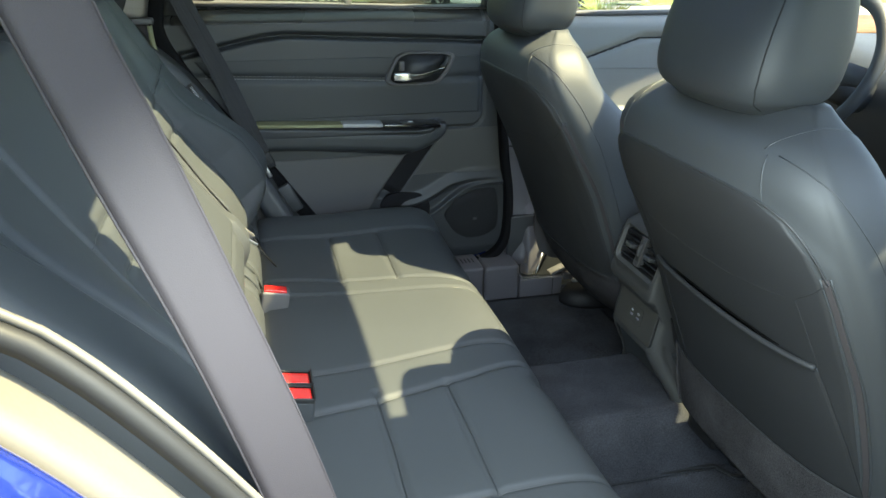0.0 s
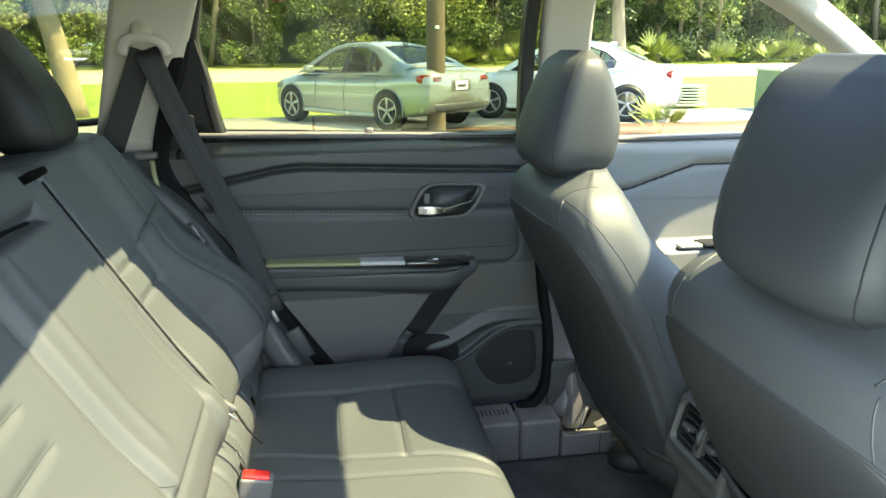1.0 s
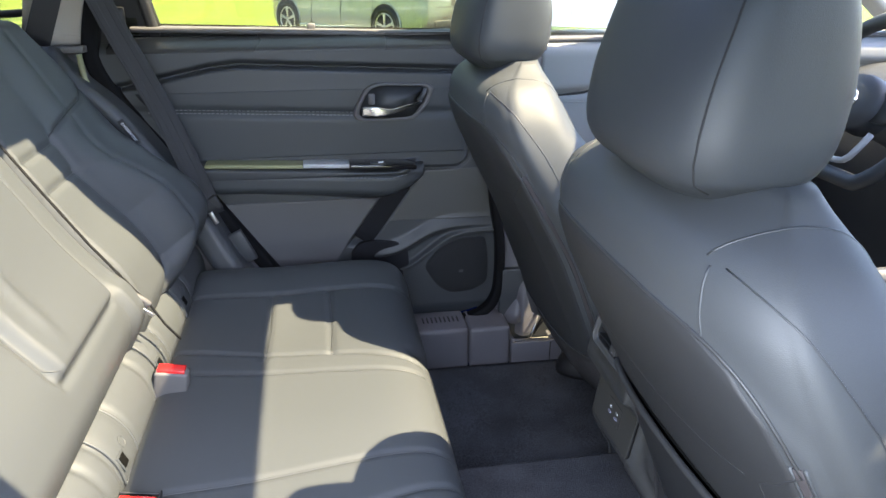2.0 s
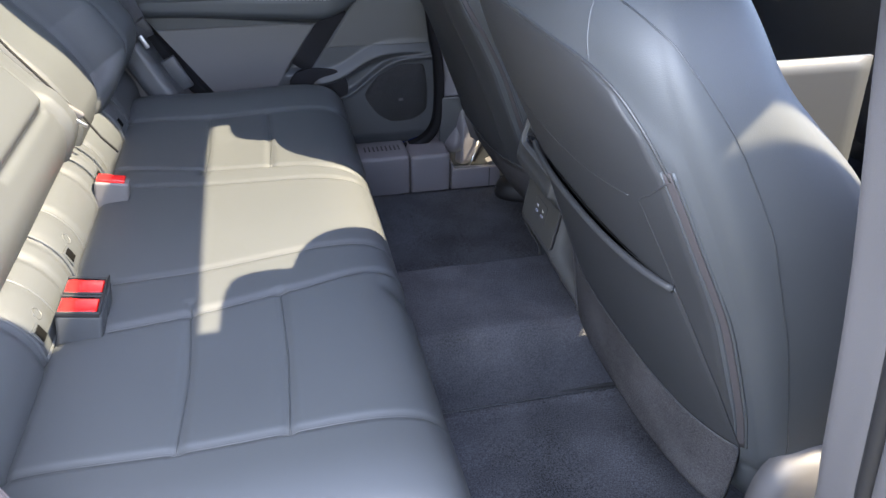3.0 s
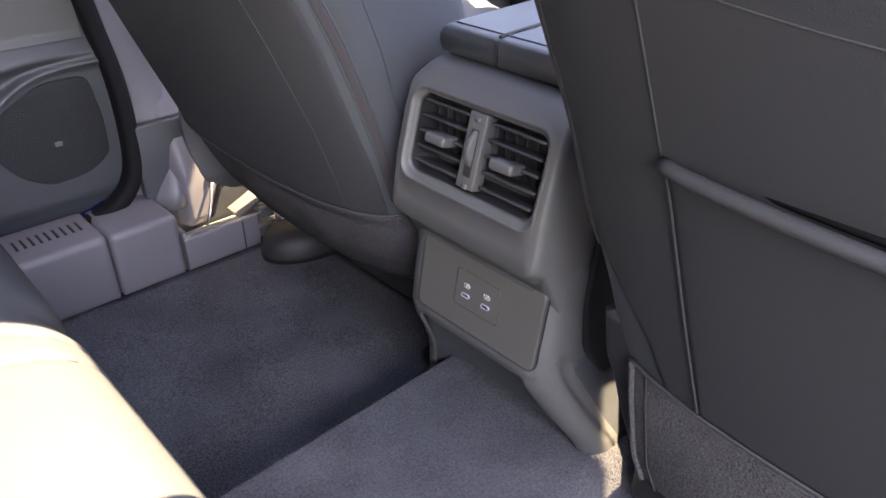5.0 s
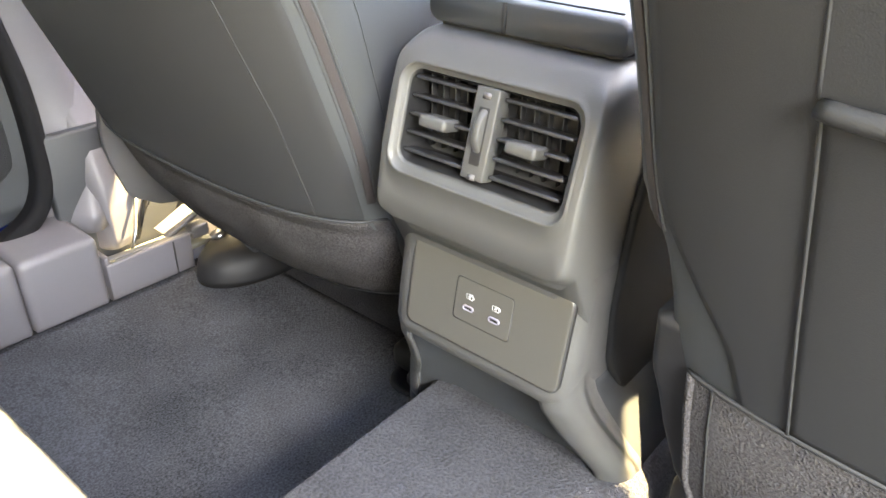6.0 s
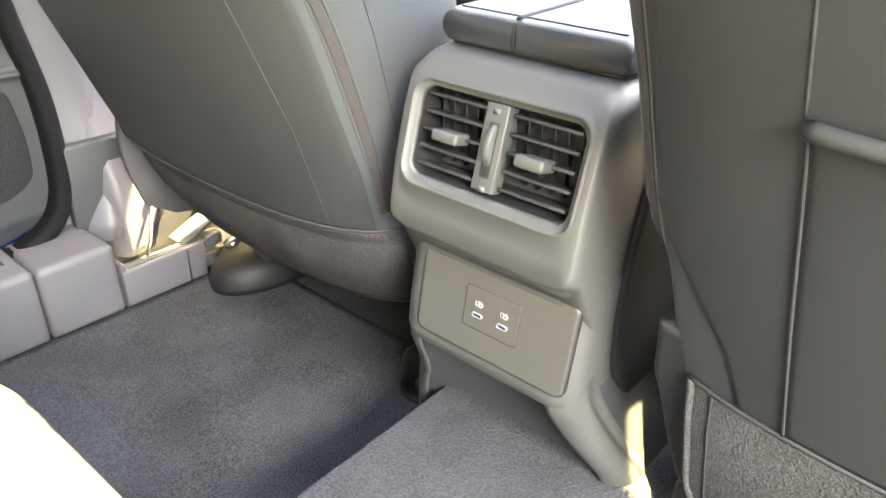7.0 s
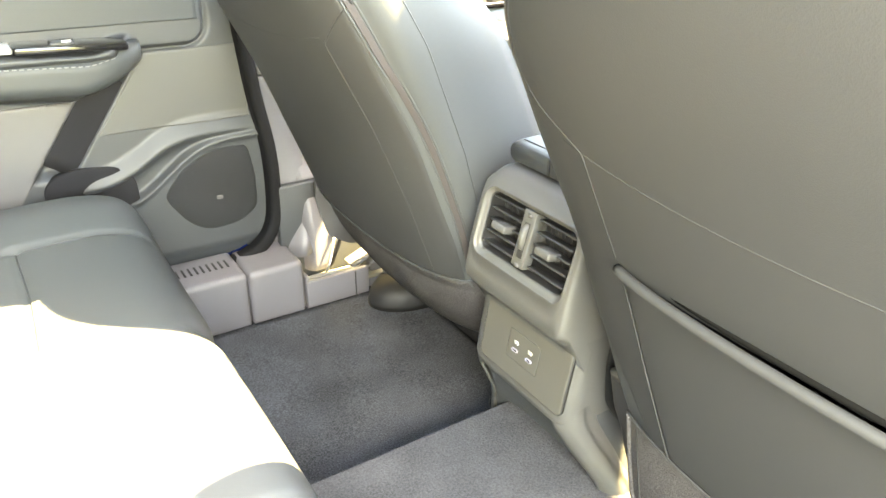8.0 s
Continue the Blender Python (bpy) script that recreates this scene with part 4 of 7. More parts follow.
def front_seat(cy, outer):
    seat = thing("front_seat", "dark grey leatherette front seat with map pocket on its back", "car seat", (0.1, cy, 0.0), "front seats")
    sm = seatback_mesh(cy)
    back = part("backrest", sm, LEATHER, seat)
    bv = tree_of(sm)
    X = (1, 0, 0)
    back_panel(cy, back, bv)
    arch = [(-0.226, 0.641), (-0.215, 0.672), (-0.190, 0.700), (-0.150, 0.716), (-0.08, 0.722), (0.0, 0.723)]
    arch = arch + [(-y, z) for y, z in arch[-2::-1]]
    part("seam", drape(bv, [(-0.3, cy + y, z) for y, z in curve(arch, 0.01)], X, 0.0016, sink=-0.0004), RIDGE, back)
    part("seam", drape(bv, [(-0.3, cy + y, 0.588 + 0.5 * abs(y) ** 2) for y in np.linspace(-0.172, 0.172, 20)], X, 0.0009, sink=-0.0006), LEATHER_BACK, back)
    for sg in (-1, 1):
        part("seam", drape(bv, [(-0.3, cy + sg * y, z) for y, z in ((0.158, 0.714), (0.152, 0.742), (0.146, 0.764))], X, 0.0012, sink=0.0004), LEATHER, back)
        part("seam", drape(bv, [(x, cy + sg * y, 0.9) for x, y in ((-0.180, 0.138), (-0.13, 0.155), (-0.07, 0.162), (-0.03, 0.158))], (0, 0, -1), 0.0011, sink=0.0003), SEAM, back)
        zip_tape(bv, cy, sg, [(0.224, 0.648), (0.228, 0.61), (0.230, 0.55), (0.231, 0.48), (0.228, 0.38), (0.222, 0.32)] if cy > 0 or sg < 0 else [(0.224, 0.648), (0.230, 0.57), (0.230, 0.48), (0.227, 0.44), (0.222, 0.415)], back)
        if cy < 0 < sg:
            line = ((0.226, 0.641), (0.192, 0.618), (0.153, 0.600), (0.151, 0.515))
        elif cy < 0:
            line = ((0.226, 0.641), (0.205, 0.620), (0.186, 0.606), (0.190, 0.56), (0.193, 0.515))
        else:
            line = ((0.226, 0.641), (0.198, 0.615), (0.176, 0.597), (0.180, 0.50), (0.186, 0.40), (0.180, 0.303))
        part("seam", drape(bv, [(-0.3, cy + sg * y, z) for y, z in line], X, 0.0011, sink=-0.0006), LEATHER_BACK, back)
        part("side_seam", drape(bv, [(x - 0.016, cy + sg * 0.2, z) for x, z in ((-0.160, 0.766), (-0.135, 0.742), (-0.09, 0.68), (-0.045, 0.60), (0.005, 0.48), (0.05, 0.34), (0.065, 0.27))], (0, -sg, 0), 0.0009, sink=0.0003), SEAM, back)
    if cy < 0:
        map_pocket(cy, seat, bv)
    # felt skirt at the foot of the back, hugging it
    rows = []
    ztop = 0.316 if cy < 0 else 0.300
    for z in np.linspace(0.205 if cy < 0 else 0.190, ztop, 20):
        r = []
        w0 = lerp(z, FZ, FW) - (0.016 if cy < 0 else 0.008)
        wi = w0 - 0.022 if cy < 0 else w0
        for y in np.linspace(-w0, wi, 70):
            h = bv.ray_cast(Vector((-0.5, cy + y, z)), Vector((1, 0, 0)))[0]
            x = (h.x if h else 0.05) - 0.0022
            if cy < 0:
                # the fabric hangs from its seam
                t_ = bv.ray_cast(Vector((-0.5, cy + y, ztop)), Vector((1, 0, 0)))[0]
                x = min(x, (t_.x if t_ else r[-1][0]) - 0.0022 + 0.16 * (ztop - z))
            r.append((x, cy + y, z))
        rows.append(r)
    skirt = part("felt_skirt", slab(rows, (0.004, 0, 0)), FELT, seat, "brown grey felt skirt")
    part("skirt_seam", tube(np.array(rows[-1]) + np.array([-0.0004, 0, 0.0008]), 0.0016, 6), LEATHER_BACK, skirt)
    if cy < 0:
        hem = np.array([row[-1] for row in rows])
        part("skirt_hem", tube(hem + np.array([-0.0012, -0.003, 0]), 0.0030, 6, up=(0, 1, 0)), FELT, skirt)
        part("skirt_stitch", tube(np.array([row[-4] for row in rows]) + np.array([-0.0004, 0, 0]), 0.0008, 6, up=(0, 1, 0)), THREAD, skirt)
    # headrest
    hy = cy - 0.012 if cy < 0 else cy
    hm = headrest_mesh(-0.128, hy, 0.900, 0.117, 0.213, 0.93)
    head = part("headrest", hm, LEATHER_SIDE, seat)
    hb = tree_of(hm)
    for sg in (-1, 1):
        part("seam", drape(hb, [(-0.3, hy + sg * lerp(q + 0.5, HK, HW) * 0.117 * 0.88, 0.900 + q * 0.213) for q in np.linspace(-0.47, 0.47, 24)], X, 0.0010, sink=0.0004), THREAD, head)
        part("post", tube([(-0.135, cy + sg * 0.07, 0.84), (-0.13, cy + sg * 0.07, 0.76)], 0.0065), PLASTIC_MID, head)
        part("post_collar", lathe([(0.014, 0), (0.014, 0.008), (0.009, 0.010)], (-0.132, cy + sg * 0.07, 0.793), (0, 0, 1), 20), PLASTIC, head)
    # cushion with raised bolsters
    rows = []
    for x in np.linspace(0.10, 0.56, 40):
        k = (x - 0.10) / 0.46
        # near cushion made narrower and shifted outwards so sun reaches the tunnel
        r = ring(0.212 if cy < 0 else 0.246, 0.075, 0.05, 10) + np.array([-0.034 if cy < 0 else 0.0, 0])
        e = math.sin(math.pi * min(max(k, 0.02), 0.985)) ** 0.18
        y, z = r[:, 0] * e, r[:, 1] * e
        z = np.where(z > 0, z + 0.035 * step1(0.12, 0.19, np.abs(y)), z)
        rows.append(np.stack([np.full(len(r), x), cy + y, 0.27 + 0.03 * k + z], -1))
    part("cushion", loft(np.array(rows)), LEATHER, seat)
    for sg in (-1, 1):
        sh = [(0.03, 0.17), (0.012, 0.24), (0.020, 0.305), (0.060, 0.330), (0.20, 0.325), (0.40, 0.28), (0.44, 0.20), (0.30, 0.15), (0.10, 0.14)]
        c = curve(sh + sh[:1], 0.02)[:-1]
        if sg != outer:
            continue
        part("side_cover", loft(np.array([[(x, cy + sg * (0.238 + o), z) for x, z in (c - [0.2, 0.24]) * f + [0.2, 0.24]] for o, f in ((0, 1.0), (0.022, 0.98), (0.03, 0.9))])), PLASTIC_MID, seat)
        part("recliner_cap", lathe([(0.062, -0.004), (0.062, 0.010), (0.054, 0.016), (0.0, 0.018)], (0.125, cy + sg * 0.266, 0.255), (0, sg, 0), 36), PLASTIC_MID, seat, "round grey recliner cap")
    for sg in (-1, 1):
        part("rail", rbox((0.36, cy + sg * 0.19, 0.05), (0.40, 0.035, 0.05), 0.006), PLASTIC, seat)
        if cy > 0 and sg > 0:
            rows = [[(0.20 + (0.105 * math.cos(a) if math.cos(a) < 0 else 0.14 * math.cos(a)) * f, 0.570 + 0.062 * math.sin(a) * f, z) for a in np.linspace(0, 2 * math.pi, 40, endpoint=False)] for f, z in ((1.0, 0.012), (1.0, 0.022), (0.95, 0.040), (0.82, 0.054), (0.5, 0.062))]
            part("rail_cover", loft(np.array(rows)), BLACK, seat, "rounded dark rail cover")
            part("rail_bolt", lathe([(0.012, 0), (0.012, 0.010), (0.0, 0.012)], (0.155, 0.600, 0.056), (-0.3, 0.2, 1), 16), STEEL, seat)
        else:
            part("rail_bracket", rbox((0.17, cy + sg * (0.14 if cy > 0 else 0.19), 0.034), (0.06, 0.042, 0.034), 0.010), BLACK, seat)
    if cy < 0:
        # hidden plate added beside the cushion to block sun, leaning towards the console, its rear edge raked like the
        # back
        rows = [[(x, -0.152 + 0.1 * (z - 0.14), z) for x in np.linspace(0.070 + 0.556 * (z - 0.14) if z < 0.40 else 0.165, 0.46, 12)] for z in np.linspace(0.12, 0.56, 20)]
        part("sun_blocker", slab(rows, (0, -0.008, 0)), PLASTIC, seat, "hidden plate added to keep sun off the console side")
        rows = []
        for z in np.linspace(0.196, 0.350, 18):
            y1 = lerp(z, [0.196, 0.21, 0.25, 0.30, 0.35], [-0.172, -0.160, -0.147, -0.135, -0.138])
            x1 = min(0.052, 0.024 + 0.556 * (z - 0.14))
            x0 = lerp(z, [0.196, 0.28, 0.35], [0.014, 0.002, -0.020])
            q = ring(max((x1 - x0) / 2, 0.006), (y1 + 0.185) / 2, 0.006, 5)
            rows.append(np.stack([(x0 + x1) / 2 + q[:, 0], (y1 - 0.185) / 2 + q[:, 1], np.full(len(q), z)], -1))
        part("rail_end", rbox((0.085, -0.194, 0.145), (0.085, 0.086, 0.060), 0.012), BLACK, seat, "black rail end under the seat")
        # black holds the shadow that the seat throws on this cover
        part("hinge_cover", loft(np.array(rows)), BLACK, seat, "plastic hinge cover, blackened for the seat shadow")
    part("seat_base", rbox((0.30, cy, 0.18), (0.36, 0.34, 0.08), 0.03), BLACK, seat)
    return seat


front_seat(-0.360, -1)
far_seat = front_seat(0.352, 1)
far_seat["label"] = "dark grey leatherette driver seat behind the steering wheel"


# ---- centre console ----
con = thing("centre_console", "grey plastic centre console with rear air vents and charging ports", "console", (0.1, 0, 0.12))


def face_x(z):
    return lerp(z, [0.335, 0.352, 0.395, 0.446, 0.460, 0.475], [-0.020, -0.029, -0.022, -0.008, -0.001, 0.016])


def con_ring(w, z0, z1, r, dx, flat=None):
    q = ring(w, (z1 - z0) / 2, r, 9)
    z = (z0 + z1) / 2 + q[:, 1]
    x = face_x(z) + dx if flat is None else np.full(len(q), flat)
    return np.stack([x, q[:, 0], z], -1)


OZ0, OZ1, OW = 0.3875, 0.4505, 0.0675
part("upper_housing", loft(np.array([
    con_ring(0.082, 0.275, 0.475, 0.016, 0, 0.50), con_ring(0.0845, 0.275, 0.475, 0.016, 0, 0.06), con_ring(0.0845, 0.278, 0.4745, 0.016, 0.034), con_ring(0.0838, 0.336, 0.4742, 0.017, 0.011), con_ring(0.0825, 0.340, 0.473, 0.018, 0.006),
    con_ring(0.0805, 0.343, 0.4715, 0.018, 0.001), con_ring(0.079, 0.346, 0.469, 0.018, 0.0), con_ring(0.075, 0.365, 0.462, 0.016, 0.0),
    con_ring(OW + 0.0065, OZ0 - 0.0065, OZ1 + 0.0065, 0.014, 0.0), con_ring(OW + 0.0055, OZ0 - 0.0055, OZ1 + 0.0055, 0.0135, -0.0014),
    con_ring(OW + 0.0045, OZ0 - 0.0045, OZ1 + 0.0045, 0.013, 0.0), con_ring(OW + 0.0035, OZ0 - 0.0035, OZ1 + 0.0035, 0.012, 0.003),
    con_ring(OW + 0.001, OZ0 - 0.001, OZ1 + 0.001, 0.011, 0.0032), con_ring(OW, OZ0, OZ1, 0.010, 0.005), con_ring(OW - 0.001, OZ0 + 0.001, OZ1 - 0.001, 0.010, 0.034)])), PLASTIC_CONSOLE, con)
wl_ = [con_ring(OW - 0.0010, OZ0 + 0.0010, OZ1 - 0.0010, 0.010, 0.0055), con_ring(OW - 0.0020, OZ0 + 0.0020, OZ1 - 0.0020, 0.010, 0.0330)]
part("vent_liner", loft(np.array(wl_), caps=False), BLACK, con)
part("vent_back", rbox((0.016, 0, 0.42), (0.004, 0.128, 0.058), 0.001), BLACK, con)


def vent_pt(y, z, d):
    return Vector((face_x(z) + d, y, z))


TILT = math.atan2(0.014, 0.051)
for sg in (-1, 1):
    grille = part("air_vent", rbox((face_x(0.42) + 0.03, sg * 0.037, 0.42), (0.003, 0.054, 0.056), 0.001), BLACK, con, "air vent with slats and slider")
    for k in range(5):
        z = 0.419 + (k - 2) * 0.0122
        part("slat", rbox(tuple(vent_pt(sg * 0.0375, z, 0.013)), (0.014, 0.053, 0.0026), 0.001, Matrix.Rotation(radians(14), 3, "Y")), SLAT, grille)
    for k in range(5):
        part("vane", rbox((face_x(0.42) + 0.027, sg * 0.0375 + (k - 2) * 0.0105, 0.42), (0.008, 0.0012, 0.054), 0.0004), BLACK, grille)
    part("slider", rbox(tuple(vent_pt(sg * 0.0355, 0.4205, 0.004)), (0.018, 0.023, 0.0085), 0.003, Matrix.Rotation(radians(14), 3, "Y"), 3), PLASTIC_CONSOLE, grille)
div = part("vent_divider", rbox(tuple(vent_pt(0, 0.4205, 0.008)), (0.012, 0.0185, 0.0605), 0.0012, Matrix.Rotation(TILT, 3, "Y")), PLASTIC_CONSOLE, con)
part("wheel_slot", rbox(tuple(vent_pt(0, 0.4205, 0.0022)), (0.001, 0.0085, 0.038), 0.0003, Matrix.Rotation(TILT, 3, "Y")), BLACK, div)
part("thumb_wheel", lathe([(0.0, -0.003), (0.0185, -0.003), (0.0195, -0.002), (0.0195, 0.002), (0.0185, 0.003), (0.0, 0.003)], tuple(vent_pt(0, 0.4205, 0.0155)), (0, 1, 0), 40), PLASTIC_CONSOLE, div)
for z in (0.446, 0.3945):
    part("flow_mark", rbox(tuple(vent_pt(0, z, 0.0017)), (0.0006, 0.006, 0.004), 0, Matrix.Rotation(TILT, 3, "Y")), PLASTIC_MID, div)


# lower housing with the inset panel
def low_x(z):
    return lerp(z, [0.19, 0.215, 0.228, 0.238, 0.252, 0.318, 0.332, 0.342], [0.055, 0.022, -0.006, -0.015, -0.0145, -0.003, -0.005, -0.020])


rows = []
for z, w, gap in ((0.345, 0.082, 0.0), (0.338, 0.0845, 0), (0.325, 0.085, 0), (0.30, 0.0855, 0), (0.27, 0.0855, 0), (0.245, 0.085, 0), (0.236, 0.084, 0), (0.226, 0.082, 0), (0.215, 0.080, 0.004), (0.205, 0.079, 0.008), (0.198, 0.078, 0.012)):
    x0 = low_x(z) + gap
    q = ring((0.5 - x0) / 2, w, 0.022, 9)
    rows.append(np.stack([(0.5 + x0) / 2 + q[:, 0], q[:, 1], np.full(len(q), z)], -1))
part("lower_housing", loft(np.array(rows)), PLASTIC_CONSOLE, con)
rows = []
for z, w, x0, hollow in ((0.240, 0.0835, 0.000, 0.034), (0.225, 0.0855, 0.003, 0.042), (0.205, 0.0900, 0.009, 0.040), (0.185, 0.0970, 0.018, 0.032), (0.165, 0.107, 0.029, 0.020), (0.148, 0.116, 0.037, 0.012), (0.135, 0.120, 0.040, 0.010), (0.10, 0.122, 0.041, 0.010), (0.05, 0.122, 0.042, 0.010)):
    q = ring((0.5 - x0) / 2, w, 0.020, 9)
    # the face between the two corner ribs is set back
    x = (0.5 + x0) / 2 + q[:, 0]
    x = x + np.where(x < x0 + 0.05, hollow * (1 - step1(0.62, 0.90, np.abs(q[:, 1]) / w)), 0)
    rows.append(np.stack([x, q[:, 1], np.full(len(q), z)], -1))
# darker plastic than the housing stands in for shade under the lip
part("foot", loft(np.array(rows)), PLASTIC, con, "console foot, its shade put in darker plastic")
# the housing's corners run on down to the carpet as flared ribs
for sg in (-1, 1):
    flare = []
    for z in np.linspace(0.275, 0.110, 44):
        w = lerp(z, [0.10, 0.135, 0.148, 0.165, 0.185, 0.205, 0.225, 0.240, 0.275], [0.122, 0.120, 0.116, 0.107, 0.098, 0.0915, 0.0875, 0.0852, 0.0830])
        x0 = lerp(z, [0.10, 0.135, 0.148, 0.165, 0.185, 0.205, 0.225, 0.245, 0.275], [0.041, 0.039, 0.035, 0.026, 0.014, 0.003, -0.008, -0.0135, -0.0085])
        row = [(x0 + 0.0230 * (1 - math.sin(a)) - 0.0008, sg * (w - 0.0230 + 0.0240 * math.cos(a)), z) for a in np.linspace(math.pi / 2, 0, 11)]
        flare.append(row + [(x0 + d, sg * (w + e), z) for d, e in ((0.030, 0.0010), (0.040, -0.001), (0.050, -0.006))])
    part("foot_rib", slab(flare, (0.003, 0, 0)), PLASTIC_CONSOLE, con)


def flat_x(z):
    return lerp(z, [0.20, 0.40], [-0.0238, 0.0105])


def panel_mesh(w, z0, z1, r, lift, cy=0.0, x_of=flat_x, th=0.004):
    q = ring(w, (z1 - z0) / 2, r, 8)
    return loft(np.array([np.stack([x_of((z0 + z1) / 2 + q[:, 1] * f) - lift + d, cy + q[:, 0] * f, (z0 + z1) / 2 + q[:, 1] * f], -1) for d, f in ((th, 1.0), (0.0006, 1.0), (0.0, 0.985), (0.0, 0.96), (0.0, 0.5))]))


PY = -0.008
part("panel_gap", panel_mesh(0.0716, 0.2494, 0.3256, 0.008, 0.0006, PY), BLACK, con)
part("inset_panel", panel_mesh(0.0706, 0.2504, 0.3246, 0.007, 0.0011, PY, th=0.002), SATIN, con, "satin grey inset panel")
part("port_plate_gap", panel_mesh(0.0262, 0.2715, 0.3065, 0.003, 0.0013, PY, th=0.001), BLACK, con)
plate = part("port_plate", panel_mesh(0.0256, 0.2721, 0.3059, 0.003, 0.0015, PY, th=0.001), SATIN, con)
for sg in (-1, 1):
    y, z = PY + sg * 0.0118, 0.2845
    x = float(flat_x(z)) - 0.0028
    q = ring(0.0049, 0.0022, 0.0021, 8)
    qi = ring(0.0040, 0.0014, 0.0013, 8)
    part("charging_port", loft(np.array([np.stack([np.full(len(a), x + d), y + a[:, 0], z + a[:, 1]], -1) for a, d in ((q, 0.001), (q, -0.0004), (qi, -0.0004), (qi, 0.003))])), PORT, plate, "grey charging port")
    part("port_tongue", rbox((x + 0.0001, y, z), (0.0004, 0.0066, 0.0021), 0), GLOSS, plate)
    # printed battery symbol
    zz = z + 0.0092
    xx = float(flat_x(zz)) - 0.0023
    for dy, dz, sy, sz in ((0, 0.0021, 0.0056, 0.0004), (0, -0.0021, 0.0056, 0.0004), (0.0028, 0, 0.0004, 0.0042), (-0.0028, 0, 0.0004, 0.0042), (-0.0036, 0, 0.0008, 0.0018), (0.0, 0.0007, 0.0026, 0.0006), (0.0004, -0.0005, 0.0022, 0.0006)):
        part("symbol_stroke", rbox((xx, y + dy, zz + dz), (0.0005, sy, sz), 0), LABEL, plate)

for sg in (-1, 1):
    pts = [(0.095, 0.468), (0.066, 0.44), (0.044, 0.36), (0.036, 0.30), (0.042, 0.25), (0.084, 0.19), (0.20, 0.15), (0.46, 0.15), (0.46, 0.468)]
    p = resample(np.array(pts + pts[:1]), 0.006)[:-1]
    for _ in range(3):
        p = (np.roll(p, 1, 0) + p + np.roll(p, -1, 0)) / 3
    c = p.mean(0)
    part("side_panel", loft(np.array([[(x, sg * y, z) for x, z in c + (p - c) * f] for f, y in ((1.0, 0.082), (1.0, 0.0885), (0.985, 0.0900), (0.5, 0.0905))])), LEATHER_DARK, con, "dark padded console side panel")

# armrest lid
lid = thing("armrest_lid", "dark leatherette padded console armrest lid with stitched seams", "armrest", (0.2, 0, 0.48))
rows = []
for x, f, dz in ((0.024, 0.72, 0.0), (0.0255, 0.84, 0.0), (0.029, 0.93, 0.0), (0.036, 1.0, 0.0), (0.20, 1.0, 0.004), (0.36, 1.0, 0.006), (0.40, 0.96, 0.006), (0.41, 0.8, 0.006)):
    q = ring(0.0755 * (0.97 + 0.03 * f), 0.0122 * f, 0.008, 9)
    rows.append(np.stack([np.full(len(q), x) , q[:, 0], 0.4875 + dz + q[:, 1]], -1))
lm = loft(np.array(rows))
pad = part("pad", lm, LEATHER_SIDE, lid)
lb = tree_of(lm)
part("seam", drape(lb, [(0.028, 0.012, 0.6), (0.36, 0.012, 0.6)], DOWN, 0.0020), THREAD, pad)
part("seam", drape(lb, [(-0.1, 0.012, z) for z in np.linspace(0.478, 0.497, 8)], (1, 0, 0), 0.0020), THREAD, pad)
part("seam", drape(lb, [(0.035, y, 0.6) for y in np.linspace(-0.066, 0.066, 20)], DOWN, 0.0009), THREAD, pad)
part("hinge_base", rbox((0.20, 0, 0.4745), (0.34, 0.14, 0.010), 0.004), BLACK, lid)


# ---- far rear door ----
door = thing("rear_door", "dark grey rear door trim with armrest, handle and speaker", "car door", (-0.4, 0.8, 0.1))


def arm_top(x):
    return lerp(x, [-0.95, -0.70, -0.50, -0.29, -0.23], [0.534, 0.530, 0.519, 0.507, 0.520])


def rear_edge(z):
    return lerp(z, [0.085, 0.28, 0.46, 0.655, 0.735, 0.785, 0.80], [-0.53, -0.61, -0.72, -0.845, -0.905, -0.915, -0.91])


def waist(x):
    return lerp(x, [-0.95, -0.88, -0.79, -0.68, -0.62, -0.12, 0.0], [0.692, 0.701, 0.718, 0.741, 0.747, 0.725, 0.722])


